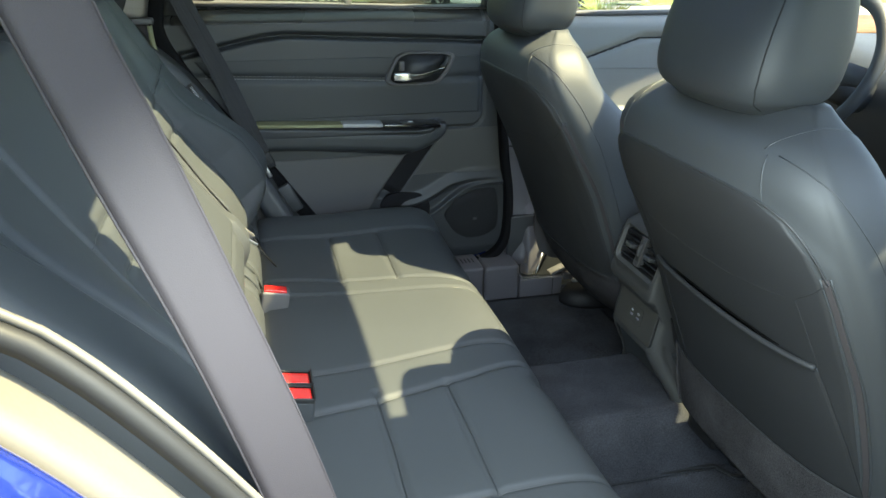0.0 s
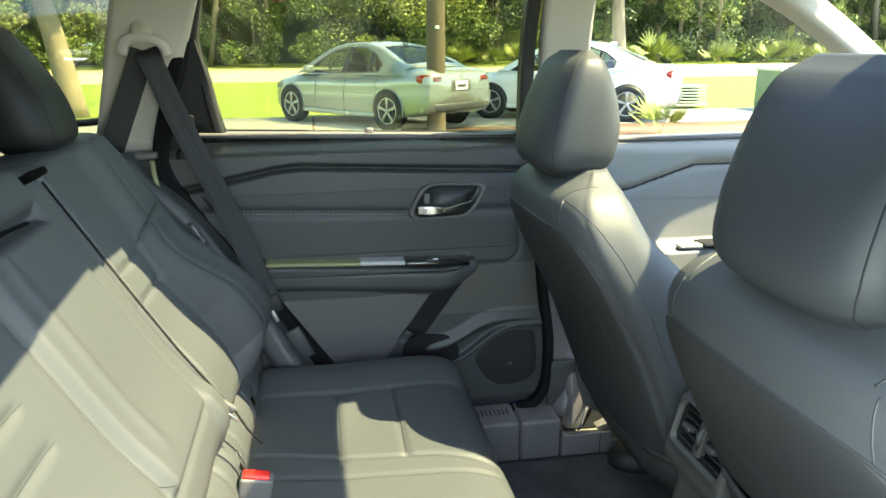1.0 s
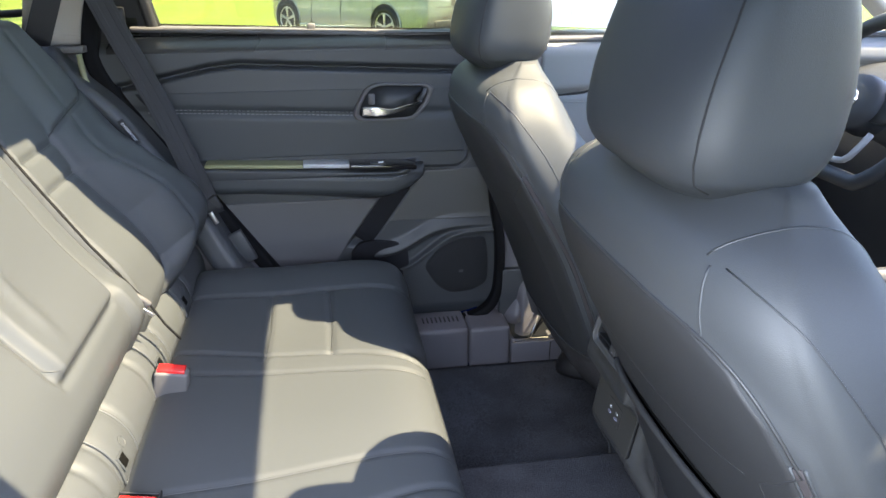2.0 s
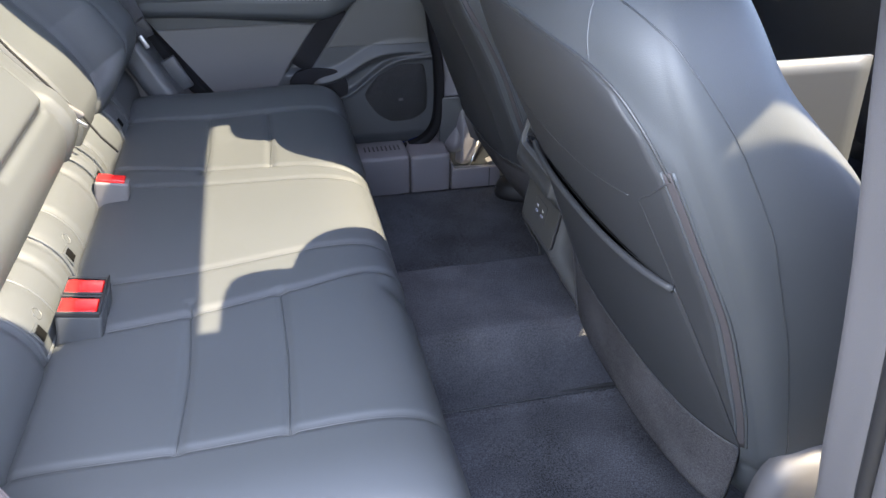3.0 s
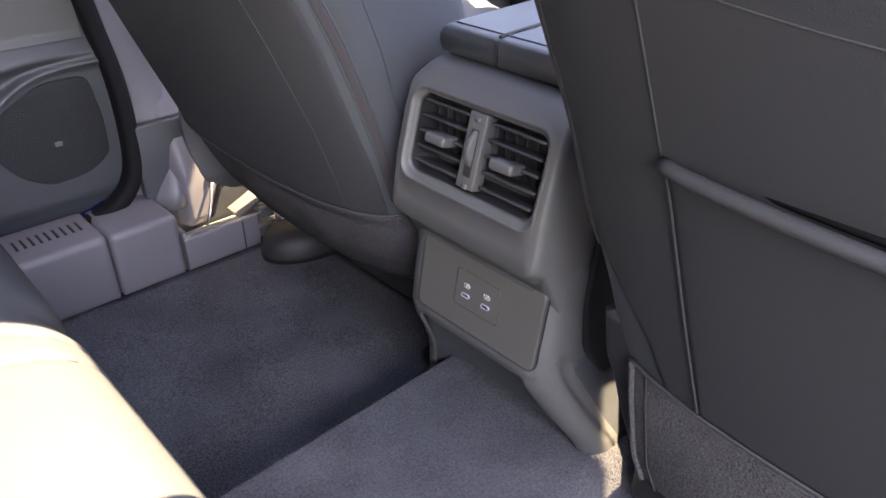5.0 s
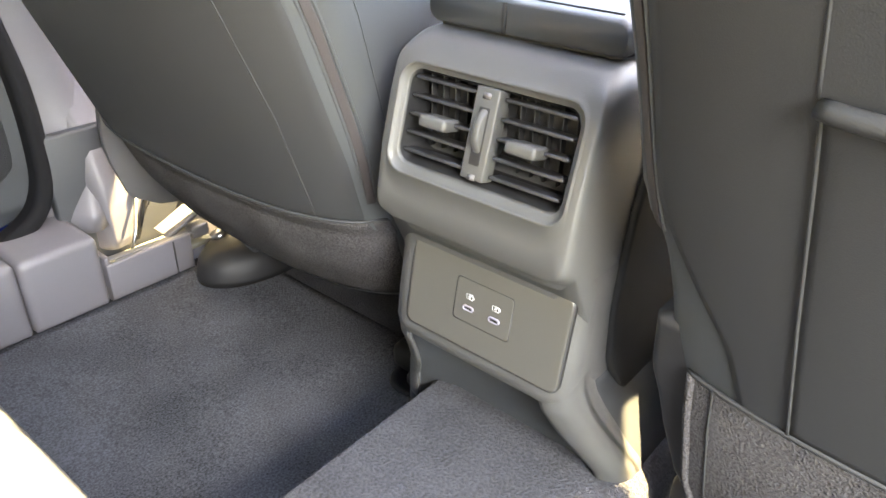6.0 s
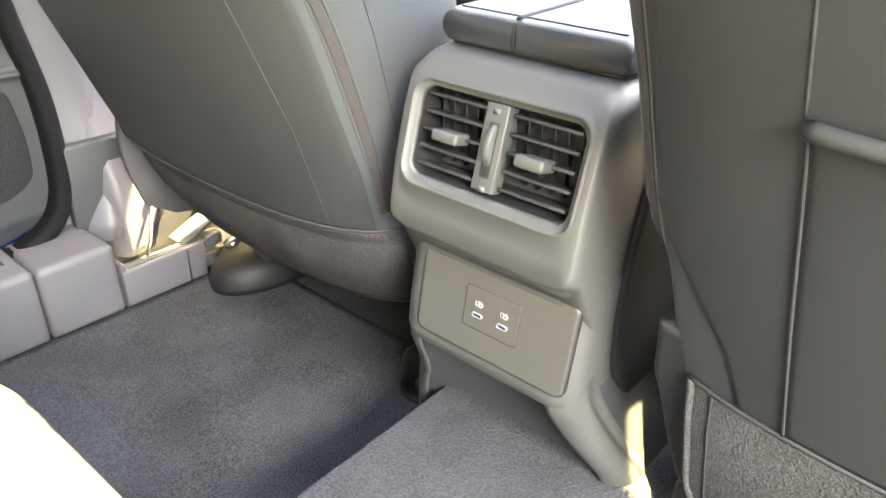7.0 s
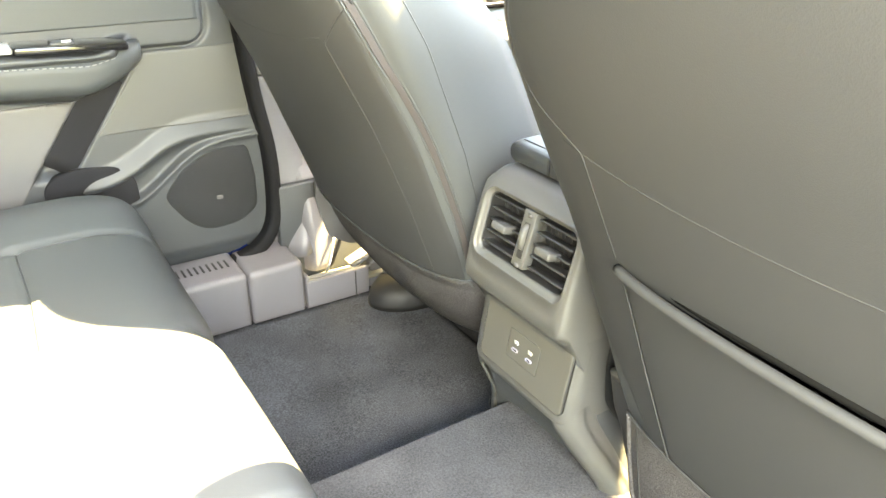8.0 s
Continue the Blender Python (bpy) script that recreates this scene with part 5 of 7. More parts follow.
def door_mesh():
    zs = np.concatenate([np.linspace(0.085, 0.40, 90), np.linspace(0.4035, 0.57, 70), np.linspace(0.5735, 0.812, 90)])
    us = np.linspace(0, 1, 230)
    Z, U = np.meshgrid(zs, us, indexing="ij")
    x0 = rear_edge(zs)[:, None]
    x1 = lerp(zs, [0.085, 0.10, 0.125, 0.155, 0.19, 0.30, 0.50, 0.70, 0.80], [-0.15, -0.090, -0.046, -0.024, -0.014, -0.012, -0.028, -0.060, -0.078])[:, None]
    X = x0 + (x1 - x0) * U
    Y = 0.752 + 0.0 * X
    gz = waist(X)
    # waist groove, rounded upper pad turning over into the ledge
    up = Z - gz
    Y = Y - 0.016 * step1(0.0, 0.016, up) + 0.014 * bump1(up, 0.005)
    Y = Y + 0.060 * np.clip((Z - 0.772) / 0.040, 0, 1) ** 2
    # middle pad with rounded lower front corner
    cxx = np.maximum(X + 0.135, 0)
    czz = np.maximum(0.532 - Z, 0)
    edge = np.sqrt(cxx ** 2 + czz ** 2)
    mid = step1(0.036, 0.028, edge)
    Y = Y - 0.008 * mid * (up < 0)
    Y = Y + 0.006 * bump1(edge - 0.036, 0.004) * (X > -0.25)
    Y = Y + 0.005 * bump1(Z - lerp(X, [-0.8, -0.36], [0.650, 0.632]), 0.010) * mid
    # armrest
    top = arm_top(X)
    bot = lerp(X, [-0.95, -0.70, -0.60, -0.306, -0.252, -0.215], [0.476, 0.470, 0.466, 0.434, 0.459, 0.52])
    arm = step1(-0.007, 0.003, top - Z) * step1(-0.012, 0.016, Z - bot) * (1 - step1(-0.262, -0.216, X))
    Y = Y - 0.058 * arm + 0.010 * arm * bump1(Z - bot, 0.03)
    # arch over the speaker and the inner ridge
    arch = soft(X, [-0.95, -0.40, -0.34, -0.26, -0.224, -0.183, -0.121, 0.1], [0.285, 0.285, 0.290, 0.304, 0.332, 0.355, 0.362, 0.352], 0.035)
    ridge = soft(X, [-0.95, -0.40, -0.266, -0.241, -0.207, -0.173, -0.144, -0.104, 0.1], [0.235, 0.235, 0.244, 0.254, 0.279, 0.306, 0.324, 0.335, 0.343], 0.018)
    low = step1(0.012, -0.010, Z - arch) * step1(-0.38, -0.30, X)
    Y = Y - 0.018 * step1(0.020, -0.016, Z - arch) * step1(-0.38, -0.30, X) * bump1(np.maximum(arch - 0.014 - Z, 0), 0.012) + 0.004 * low
    inner = step1(0.004, -0.006, Z - ridge) * step1(-0.31, -0.25, X)
    Y = Y - 0.014 * inner - 0.005 * bump1(Z - ridge + 0.004, 0.005) * step1(-0.31, -0.25, X)
    Y = Y + 0.03 * step1(0.14, 0.085, Z)
    # the strut below the armrest is set back
    strut = step1(-0.030, -0.020, X - (-0.300 + (Z - 0.41) * 0.72)) * step1(0.034, 0.024, X - (-0.300 + (Z - 0.41) * 0.72)) * step1(0.30, 0.32, Z) * step1(0.50, 0.47, Z)
    Y = Y + 0.018 * strut
    return slab(np.stack([X, Y, Z], -1), (0, 0.05, 0))


dm = door_mesh()
part("door_panel", dm, PLASTIC, door)
db = tree_of(dm)
FAR = (0, 1, 0)


def patch(x_of_z0, x_of_z1, z0, z1, lift, nz=60, nx=90):
    """A cover that follows the door panel, a little proud of it."""
    P = []
    for z in np.linspace(z0, z1, nz):
        row = []
        for x in np.linspace(float(x_of_z0(z)), float(x_of_z1(z)), nx):
            h = db.ray_cast(Vector((x, 0.4, z)), Vector((0, 1, 0)))[0]
            row.append((x, (h.y if h else 0.745) - lift, z))
        P.append(row)
    return slab(P, (0, lift + 0.004, 0))


def plate(poly, y, lift, step=0.004, soft=3, dish=0.0):
    """A raised plate with rounded corners on the door, outline in (x, z)."""
    p = resample(np.array(list(poly) + [poly[0]], float), step)[:-1]
    for _ in range(soft):
        p = (np.roll(p, 1, 0) + p + np.roll(p, -1, 0)) / 3
    c = p.mean(0)
    return loft(np.array([[(x, yy, z) for x, z in c + (p - c) * f] for f, yy in ((1.0, y + 0.012), (1.0, y - lift + 0.002), (0.975, y - lift), (0.5, y - lift - dish))]))


part("middle_pad", patch(lambda z: rear_edge(z) + 0.03, lambda z: -0.112 - 0.03 * max(0, (0.535 - z) / 0.03) ** 2, 0.538, 0.690, 0.0007), LEATHER_SIDE, door, "soft dark leatherette door pad")
part("lower_panel", patch(lambda z: rear_edge(z) + 0.02, lambda z: -0.327 + 0.72 * (z - 0.41), 0.10, 0.428, 0.0022), PLASTIC_MID, door, "plain grey lower door panel")
part("front_panel", patch(lambda z: -0.262 + 0.72 * (z - 0.41), lambda z: -0.043, 0.366, 0.492, 0.002), PLASTIC_CONSOLE, door, "plain grey front door panel")
# dark plastic stands in for the soft shade on this strut
part("pull_strut", sweep(np.array([(-0.296 + (z - 0.41) * 0.72, 0.764, z) for z in np.linspace(0.318, 0.46, 8)]), ring(0.030, 0.010, 0.009), up=(0, -1, 0)), MATTE, door, "recessed strut below the armrest, its shade put in dark plastic")
for dz in (0.0035, -0.0035):
    part("stitching", stitches(db, [(-0.82, 0.7, 0.652 + dz), (-0.37, 0.7, 0.633 + dz)], FAR, 0.0028), THREAD_PALE, door)
rows = []
for x in np.concatenate([np.linspace(-0.88, -0.30, 50), np.linspace(-0.29, -0.212, 18)]):
    e = np.sqrt(max(1 - max((x + 0.30) / 0.092, 0) ** 2, 0.0))
    zt = float(arm_top(x)) - 0.004
    zb = float(lerp(x, [-0.95, -0.70, -0.60, -0.306, -0.21], [0.472, 0.468, 0.464, 0.444, 0.466]))
    zc, hh = zt - (zt - zb) / 2 * (0.35 + 0.65 * e), (zt - zb) / 2 * (0.35 + 0.65 * e)
    q = ring(0.033 * (0.45 + 0.55 * e), hh, min(0.020, hh * 0.9), 8)
    rows.append(np.stack([np.full(len(q), x), 0.757 - 0.033 * (0.45 + 0.55 * e) * 2 + 0.033 * (0.45 + 0.55 * e) + q[:, 0] * 1.0 - 0.002, zc + q[:, 1]], -1))
apm = loft(np.array(rows))
pad_ = part("armrest_pad", apm, LEATHER_SIDE, door, "padded dark leatherette door armrest")
ab_ = tree_of(apm)
for dz in (0.010, 0.016):
    part("armrest_stitching", stitches(ab_, [(x, 0.6, float(arm_top(x)) - dz) for x in np.linspace(-0.72, -0.245, 40)], FAR, 0.0006), THREAD_PALE, pad_)
OLIVE = material("olive_inlay", (0.21, 0.21, 0.11), 0.5)
# armrest top: inlay, silver insert, switch panel
TL = Matrix.Rotation(radians(2.4), 3, "Y")
part("armrest_inlay", rbox((-0.60, 0.722, 0.5295), (0.215, 0.052, 0.008), 0.002, TL), OLIVE, door, "olive toned armrest inlay")
part("silver_insert", rbox((-0.440, 0.722, 0.5235), (0.105, 0.046, 0.010), 0.003, TL), TRIM_BAND, door, "silver pull insert")
sw = part("switch_panel", rbox((-0.310, 0.718, 0.5185), (0.155, 0.056, 0.012), 0.004, TL), GLOSS, door, "gloss black window switch panel")
part("window_switch", rbox((-0.322, 0.705, 0.5255), (0.034, 0.022, 0.008), 0.003), PLASTIC, sw)
part("switch_mark", rbox((-0.316, 0.6955, 0.5295), (0.012, 0.002, 0.003), 0), WHITE_PRINT, sw)
# handle recess: bezel, bowl, chrome lever
HP = [(-0.374, 0.628), (-0.366, 0.652), (-0.343, 0.693), (-0.315, 0.704), (-0.198, 0.700), (-0.183, 0.690), (-0.196, 0.658), (-0.225, 0.622), (-0.245, 0.617), (-0.360, 0.616)]
hc = np.mean(HP, 0)


def hand_ring(f, y):
    p = resample(np.array(HP + HP[:1], float), 0.004)[:-1]
    for _ in range(4):
        p = (np.roll(p, 1, 0) + p + np.roll(p, -1, 0)) / 3
    q = hc + (p - hc) * f
    return np.stack([q[:, 0], np.full(len(q), y), q[:, 1]], -1)


handle = part("handle_bezel", loft(np.array([hand_ring(1.0, 0.755), hand_ring(1.0, 0.737), hand_ring(0.96, 0.732), hand_ring(0.86, 0.734), hand_ring(0.83, 0.742)]), caps=False), PLASTIC_MID, door)
part("handle_bowl", loft(np.array([hand_ring(0.845, 0.7385), hand_ring(0.80, 0.7395), hand_ring(0.6, 0.741)])), PLASTIC, handle, "dark handle bowl")
lever = curve([(-0.352, 0.728, 0.641), (-0.325, 0.722, 0.641), (-0.290, 0.720, 0.640), (-0.255, 0.723, 0.648), (-0.215, 0.731, 0.660)], 0.005)
part("inner_handle", sweep(lever, ring(0.006, 0.011, 0.005), up=(0, 0, 1), scale=np.interp(np.linspace(0, 1, len(lever)), [0, 0.25, 0.5, 1], [1.0, 1.1, 0.6, 0.25])), CHROME, handle, "chrome inner door handle")
part("lock_lever", rbox((-0.330, 0.732, 0.668), (0.015, 0.012, 0.026), 0.004), PLASTIC_MID, handle)
part("handle_hook", sweep(curve([(-0.222, 0.735, 0.662), (-0.212, 0.728, 0.675), (-0.206, 0.736, 0.688)], 0.004), ring(0.005, 0.006, 0.003), up=(0, -1, 0)), PLASTIC, handle)
# speaker grille and bottle pocket
GP = [(-0.212, 0.243), (-0.176, 0.288), (-0.121, 0.316), (-0.056, 0.316), (-0.047, 0.25), (-0.049, 0.192), (-0.085, 0.170), (-0.142, 0.166), (-0.179, 0.190)]
SPK = material("speaker_mesh", (0.013, 0.014, 0.016), 0.6, scale=700, bump=0.9, kind="cells", dist=0.002)
sg_ = part("speaker_grille", plate(GP, 0.741, 0.005, soft=9, dish=-0.003), SPK, door, "black perforated speaker grille")
part("speaker_badge", rbox((-0.117, 0.7365, 0.226), (0.011, 0.0012, 0.007), 0.0004), PLASTIC_MID, sg_)
# the pocket is a flat dark plate without a hollow
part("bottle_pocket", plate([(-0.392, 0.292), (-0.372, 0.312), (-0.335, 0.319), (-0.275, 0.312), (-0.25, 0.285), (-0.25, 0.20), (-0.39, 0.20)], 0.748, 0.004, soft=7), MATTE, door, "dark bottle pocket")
# window ledge, rubber and glass
part("upper_ledge", patch(lambda z: rear_edge(z) + 0.03, lambda z: -0.075, 0.776, 0.8085, 0.0008, 16, 60), material("smooth_ledge_plastic", (0.042, 0.043, 0.043), 0.26, scale=900, bump=0.04, vary=0.06), door, "smooth sloping top of the door trim")
# mid grey instead of door plastic, to hold the sky light from the window
part("window_ledge", rbox((-0.45, 0.799, 0.812), (0.78, 0.052, 0.012), 0.005, Matrix.Rotation(radians(1.6), 3, "Y")), PLASTIC_MID, door)
part("ledge_rubber", rbox((-0.45, 0.8235, 0.815), (0.78, 0.006, 0.012), 0.002, Matrix.Rotation(radians(1.6), 3, "Y")), MATTE, door)
part("sunshade_hook", rbox((-0.455, 0.796, 0.817), (0.018, 0.016, 0.026), 0.004), PLASTIC_MID, door)
wg = part("window_glass", loft(np.array([[(x, 0.823 - 0.42 * max(z - 0.80, 0) ** 1.25 + o, z) for x in np.linspace(-0.93, -0.03, 12)] + [(x, 0.819 - 0.42 * max(z - 0.80, 0) ** 1.25 + o, z) for x in np.linspace(-0.03, -0.93, 12)] for z in np.linspace(0.79, 1.2, 10) for o in (0,)])), PANE, door, "tinted window glass")
wg.visible_shadow = False
part("front_frame", sweep(curve([(-0.078, 0.80, 0.78), (-0.082, 0.775, 1.0), (-0.085, 0.70, 1.18)], 0.03), ring(0.016, 0.02, 0.008), up=(0, -1, 0)), BLACK, door, "black window frame")
part("rear_frame", sweep(curve([(-0.790, 0.80, 0.80), (-0.815, 0.78, 0.95), (-0.828, 0.755, 1.03), (-0.79, 0.70, 1.19)], 0.03), ring(0.012, 0.02, 0.008), up=(0, -1, 0)), BLACK, door, "black rear window frame")

# black filler added to hide a bright spot between pillar and door
part("gap_filler", rbox((-0.872, 0.766, 0.800), (0.060, 0.014, 0.14), 0.006), BLACK, door, "black filler added over a bright gap")
part("outer_skin", rbox((-0.45, 0.845, 0.32), (0.92, 0.03, 0.92), 0.012), BLUE, door, "blue painted outer skin")

# ---- far front door ----
fd = thing("front_door", "pale lit front door trim with armrest and window switches", "car door", (0.5, 0.8, 0.1))
zs = np.linspace(0.10, 0.79, 90)
xs = np.linspace(0.075, 1.05, 120)
Z, X = np.meshgrid(zs, xs, indexing="ij")
gz = lerp(X, [0.0, 0.19, 0.367, 0.51, 1.1], [0.655, 0.663, 0.720, 0.719, 0.71])
Y = 0.765 - 0.014 * step1(0.002, 0.02, Z - gz) + 0.010 * bump1(Z - gz, 0.006) + 0.05 * np.clip((Z - 0.755) / 0.035, 0, 1) ** 2
Y = Y - 0.065 * step1(-0.004, 0.006, lerp(X, [0, 0.4, 0.8, 1.1], [0.515, 0.518, 0.545, 0.57]) - Z) * step1(-0.01, 0.02, Z - 0.43) * step1(0.20, 0.28, X)
fm = slab(np.stack([X, Y, Z], -1), (0, 0.05, 0))
# pale base colour carries the windscreen light on this panel
part("door_panel", fm, material("door_plastic_lit", (0.21, 0.215, 0.215), 0.5, scale=900, bump=0.2), fd)
fb = tree_of(fm)
part("stitching", drape(fb, [(0.10, 0.7, 0.643), (0.62, 0.7, 0.630)], FAR, 0.0012, sink=-0.001), THREAD_PALE, fd)
part("groove", drape(fb, [(0.09, 0.7, 0.655), (0.19, 0.7, 0.663), (0.367, 0.7, 0.720), (0.51, 0.7, 0.719), (0.9, 0.7, 0.712)], FAR, 0.003), BLACK, fd)
fs = part("switch_panel", rbox((0.50, 0.722, 0.524), (0.26, 0.055, 0.012), 0.004), GLOSS, fd)
for k in range(4):
    part("window_switch", rbox((0.43 + 0.035 * k, 0.715, 0.533), (0.022, 0.026, 0.010), 0.003), PLASTIC, fs)
part("pull_trim", rbox((0.36, 0.715, 0.522), (0.10, 0.03, 0.010), 0.004), TRIM_BAND, fd)
part("window_ledge", rbox((0.55, 0.80, 0.787), (0.96, 0.05, 0.012), 0.005), PLASTIC_MID, fd)
fg = part("window_glass", loft(np.array([[(x, 0.825 - 0.42 * max(z - 0.80, 0) ** 1.25, z) for x in np.linspace(0.0, 1.1, 12)] + [(x, 0.821 - 0.42 * max(z - 0.80, 0) ** 1.25, z) for x in np.linspace(1.1, 0.0, 12)] for z in np.linspace(0.78, 1.18, 10)])), PANE_CLEAR, fd)
fg.visible_shadow = False

part("outer_skin", rbox((0.55, 0.845, 0.30), (1.02, 0.03, 0.92), 0.012), BLUE, fd, "blue painted outer skin")

# near front door, closed
nd = thing("front_door", "dark front passenger door trim", "car door", (0.5, -0.8, 0.1))
Yn = -Y
part("door_panel", slab(np.stack([X, Yn, Z], -1), (0, -0.05, 0)), PLASTIC, nd)
part("outer_skin", rbox((0.5, -0.845, 0.30), (1.10, 0.03, 0.95), 0.012), BLUE, nd, "blue painted outer skin")
part("window_ledge", rbox((0.55, -0.80, 0.787), (0.96, 0.05, 0.012), 0.005), PLASTIC_MID, nd)

# ---- seat belts ----
SEC = ring(0.024, 0.0007, 0.0006, 3)
RIB = ring(0.0060, 0.0013, 0.0012, 4)


def belt(name, lab, top, low, side, mat, hang):
    b = thing(name, lab, "seat belt", top, "rear seat belts")
    up = (0.35, -side * 0.9, 0.1)
    web = part("webbing", sweep(curve([top, *hang, low], 0.02), SEC, up=up), mat, b)
    for o in (-0.0125, 0.0125):
        part("woven_rib", sweep(curve([top, *hang, low], 0.02), RIB + np.array([o, 0]), up=up), mat, web)
    return b


fb_ = belt("seat_belt", "black webbing seat belt hanging from the pale pillar guide", (-0.914, 0.698, 1.010), (-0.690, 0.640, 0.440), 1, WEBBING, [(-0.860, 0.694, 0.86), (-0.775, 0.682, 0.66)])
part("webbing_to_reel", sweep(curve([(-0.922, 0.706, 1.008), (-0.960, 0.716, 0.92), (-1.01, 0.715, 0.80)], 0.02), SEC, up=(0.35, -0.9, 0.1)), WEBBING, fb_)
part("belt_guide", sweep(curve([(-0.962, 0.704, 1.000), (-0.956, 0.700, 1.022), (-0.938, 0.698, 1.032), (-0.900, 0.698, 1.030), (-0.880, 0.700, 1.018), (-0.874, 0.704, 0.998)], 0.005), ring(0.010, 0.011, 0.008), up=(0, -1, 0)), TRIM, fb_, "pale belt guide loop")
part("guide_cap", lathe([(0.021, 0), (0.021, 0.016), (0.017, 0.021), (0.0, 0.023)], (-0.920, 0.712, 1.046), (0, -1, 0.15), 28), TRIM, fb_)
part("latch_tongue", rbox((-0.690, 0.632, 0.436), (0.010, 0.005, 0.030), 0.002, Matrix.Rotation(radians(-25), 3, "Y")), STEEL, fb_)
part("latch_cover", rbox((-0.692, 0.652, 0.462), (0.034, 0.012, 0.034), 0.005, Matrix.Rotation(radians(-25), 3, "Y")), BLACK, fb_)
part("anchor_cover", rbox((-0.640, 0.672, 0.350), (0.036, 0.012, 0.080), 0.007, Matrix.Rotation(radians(-25), 3, "Y")), PLASTIC, fb_)
# woven tag at the edge of the far backrest, its words running up the slope
TAG_X, TAG_UP = Vector((-0.53, 0, 0.85)).normalized(), Vector((-0.85, 0, -0.53)).normalized()
TAG = Matrix((TAG_X, TAG_UP, (0, -1, 0))).transposed()
tag_ = part("warning_tag", rbox((-0.8355, 0.630, 0.633), (0.058, 0.013, 0.003), 0.001, TAG), BLACK, bench, "black woven tag with white words")
words = bpy.data.curves.new("tag_words", "FONT")
words.body, words.size, words.align_x, words.align_y = "SRS AIRBAG", 0.0085, "CENTER", "CENTER"
holder = bpy.data.objects.new("tag_words", words)
wm = bpy.data.meshes.new_from_object(holder)
bpy.data.objects.remove(holder)
wm.transform(Matrix.Translation((-0.8355, 0.6282, 0.633)) @ TAG.to_4x4())
wb = bmesh.new()
wb.from_mesh(wm)
part("tag_print", wb, WHITE_PRINT, tag_)

nb = thing("seat_belt", "grey brown webbing seat belt across the open doorway", "seat belt", (-0.89, -0.66, 1.04), "rear seat belts")
rowsL = curve([(-0.905, -0.655, 1.10), (-0.849, -0.645, 0.917), (-0.820, -0.642, 0.822), (-0.780, -0.640, 0.702), (-0.736, -0.638, 0.545), (-0.690, -0.636, 0.36)], 0.02)
rowsR = curve([(-0.850, -0.620, 1.10), (-0.806, -0.605, 0.932), (-0.774, -0.600, 0.838), (-0.735, -0.598, 0.715), (-0.690, -0.596, 0.565), (-0.642, -0.595, 0.38)], 0.02)
n = min(len(rowsL), len(rowsR))
L_, R_ = resample(rowsL, 0.02), resample(rowsR, 0.02)
n = min(len(L_), len(R_))
part("webbing", slab(np.array([[L_[i] + (R_[i] - L_[i]) * f for f in np.linspace(0, 1, 6)] for i in range(n)]), (0.0005, 0.0013, 0)), WEBBING_BROWN, nb)
for E_ in (L_, R_):
    part("selvage", tube(E_[:n], 0.0011, 6, up=(0, 1, 0)), WEBBING_BROWN, nb)

cbelt = thing("centre_belt", "thin centre belt strap running down the backrest gap", "seat belt", (-0.9, 0.19, 0.6), "rear seat belts")
part("webbing", sweep(np.array([BO + s * BS + h * BN + np.array([0, 0.188, 0]) for s, h in ((0.42, 0.002), (0.20, 0.005), (0.10, 0.008), (0.0, 0.016), (-0.03, 0.020), (-0.075, 0.018), (-0.11, 0.022))]), ring(0.0028, 0.0012, 0.0006, 3), up=tuple(BN)), WEBBING_BLACK, cbelt)
part("tongue", rbox((-0.748, 0.176, 0.455), (0.022, 0.010, 0.036), 0.004, Matrix.Rotation(radians(-40), 3, "Y") @ Matrix.Rotation(radians(18), 3, "X")), PLASTIC_MID, cbelt)
part("tongue_blade", rbox((-0.735, 0.168, 0.440), (0.022, 0.004, 0.006), 0.001, Matrix.Rotation(radians(40), 3, "Y")), STEEL, cbelt)
part("strap_slot", rbox(tuple(BO + 0.432 * BS + 0.008 * BN + np.array([0, 0.150, 0])), (0.03, 0.06, 0.012), 0.004, Matrix.Rotation(radians(-29), 3, "Y")), VOID, cbelt)

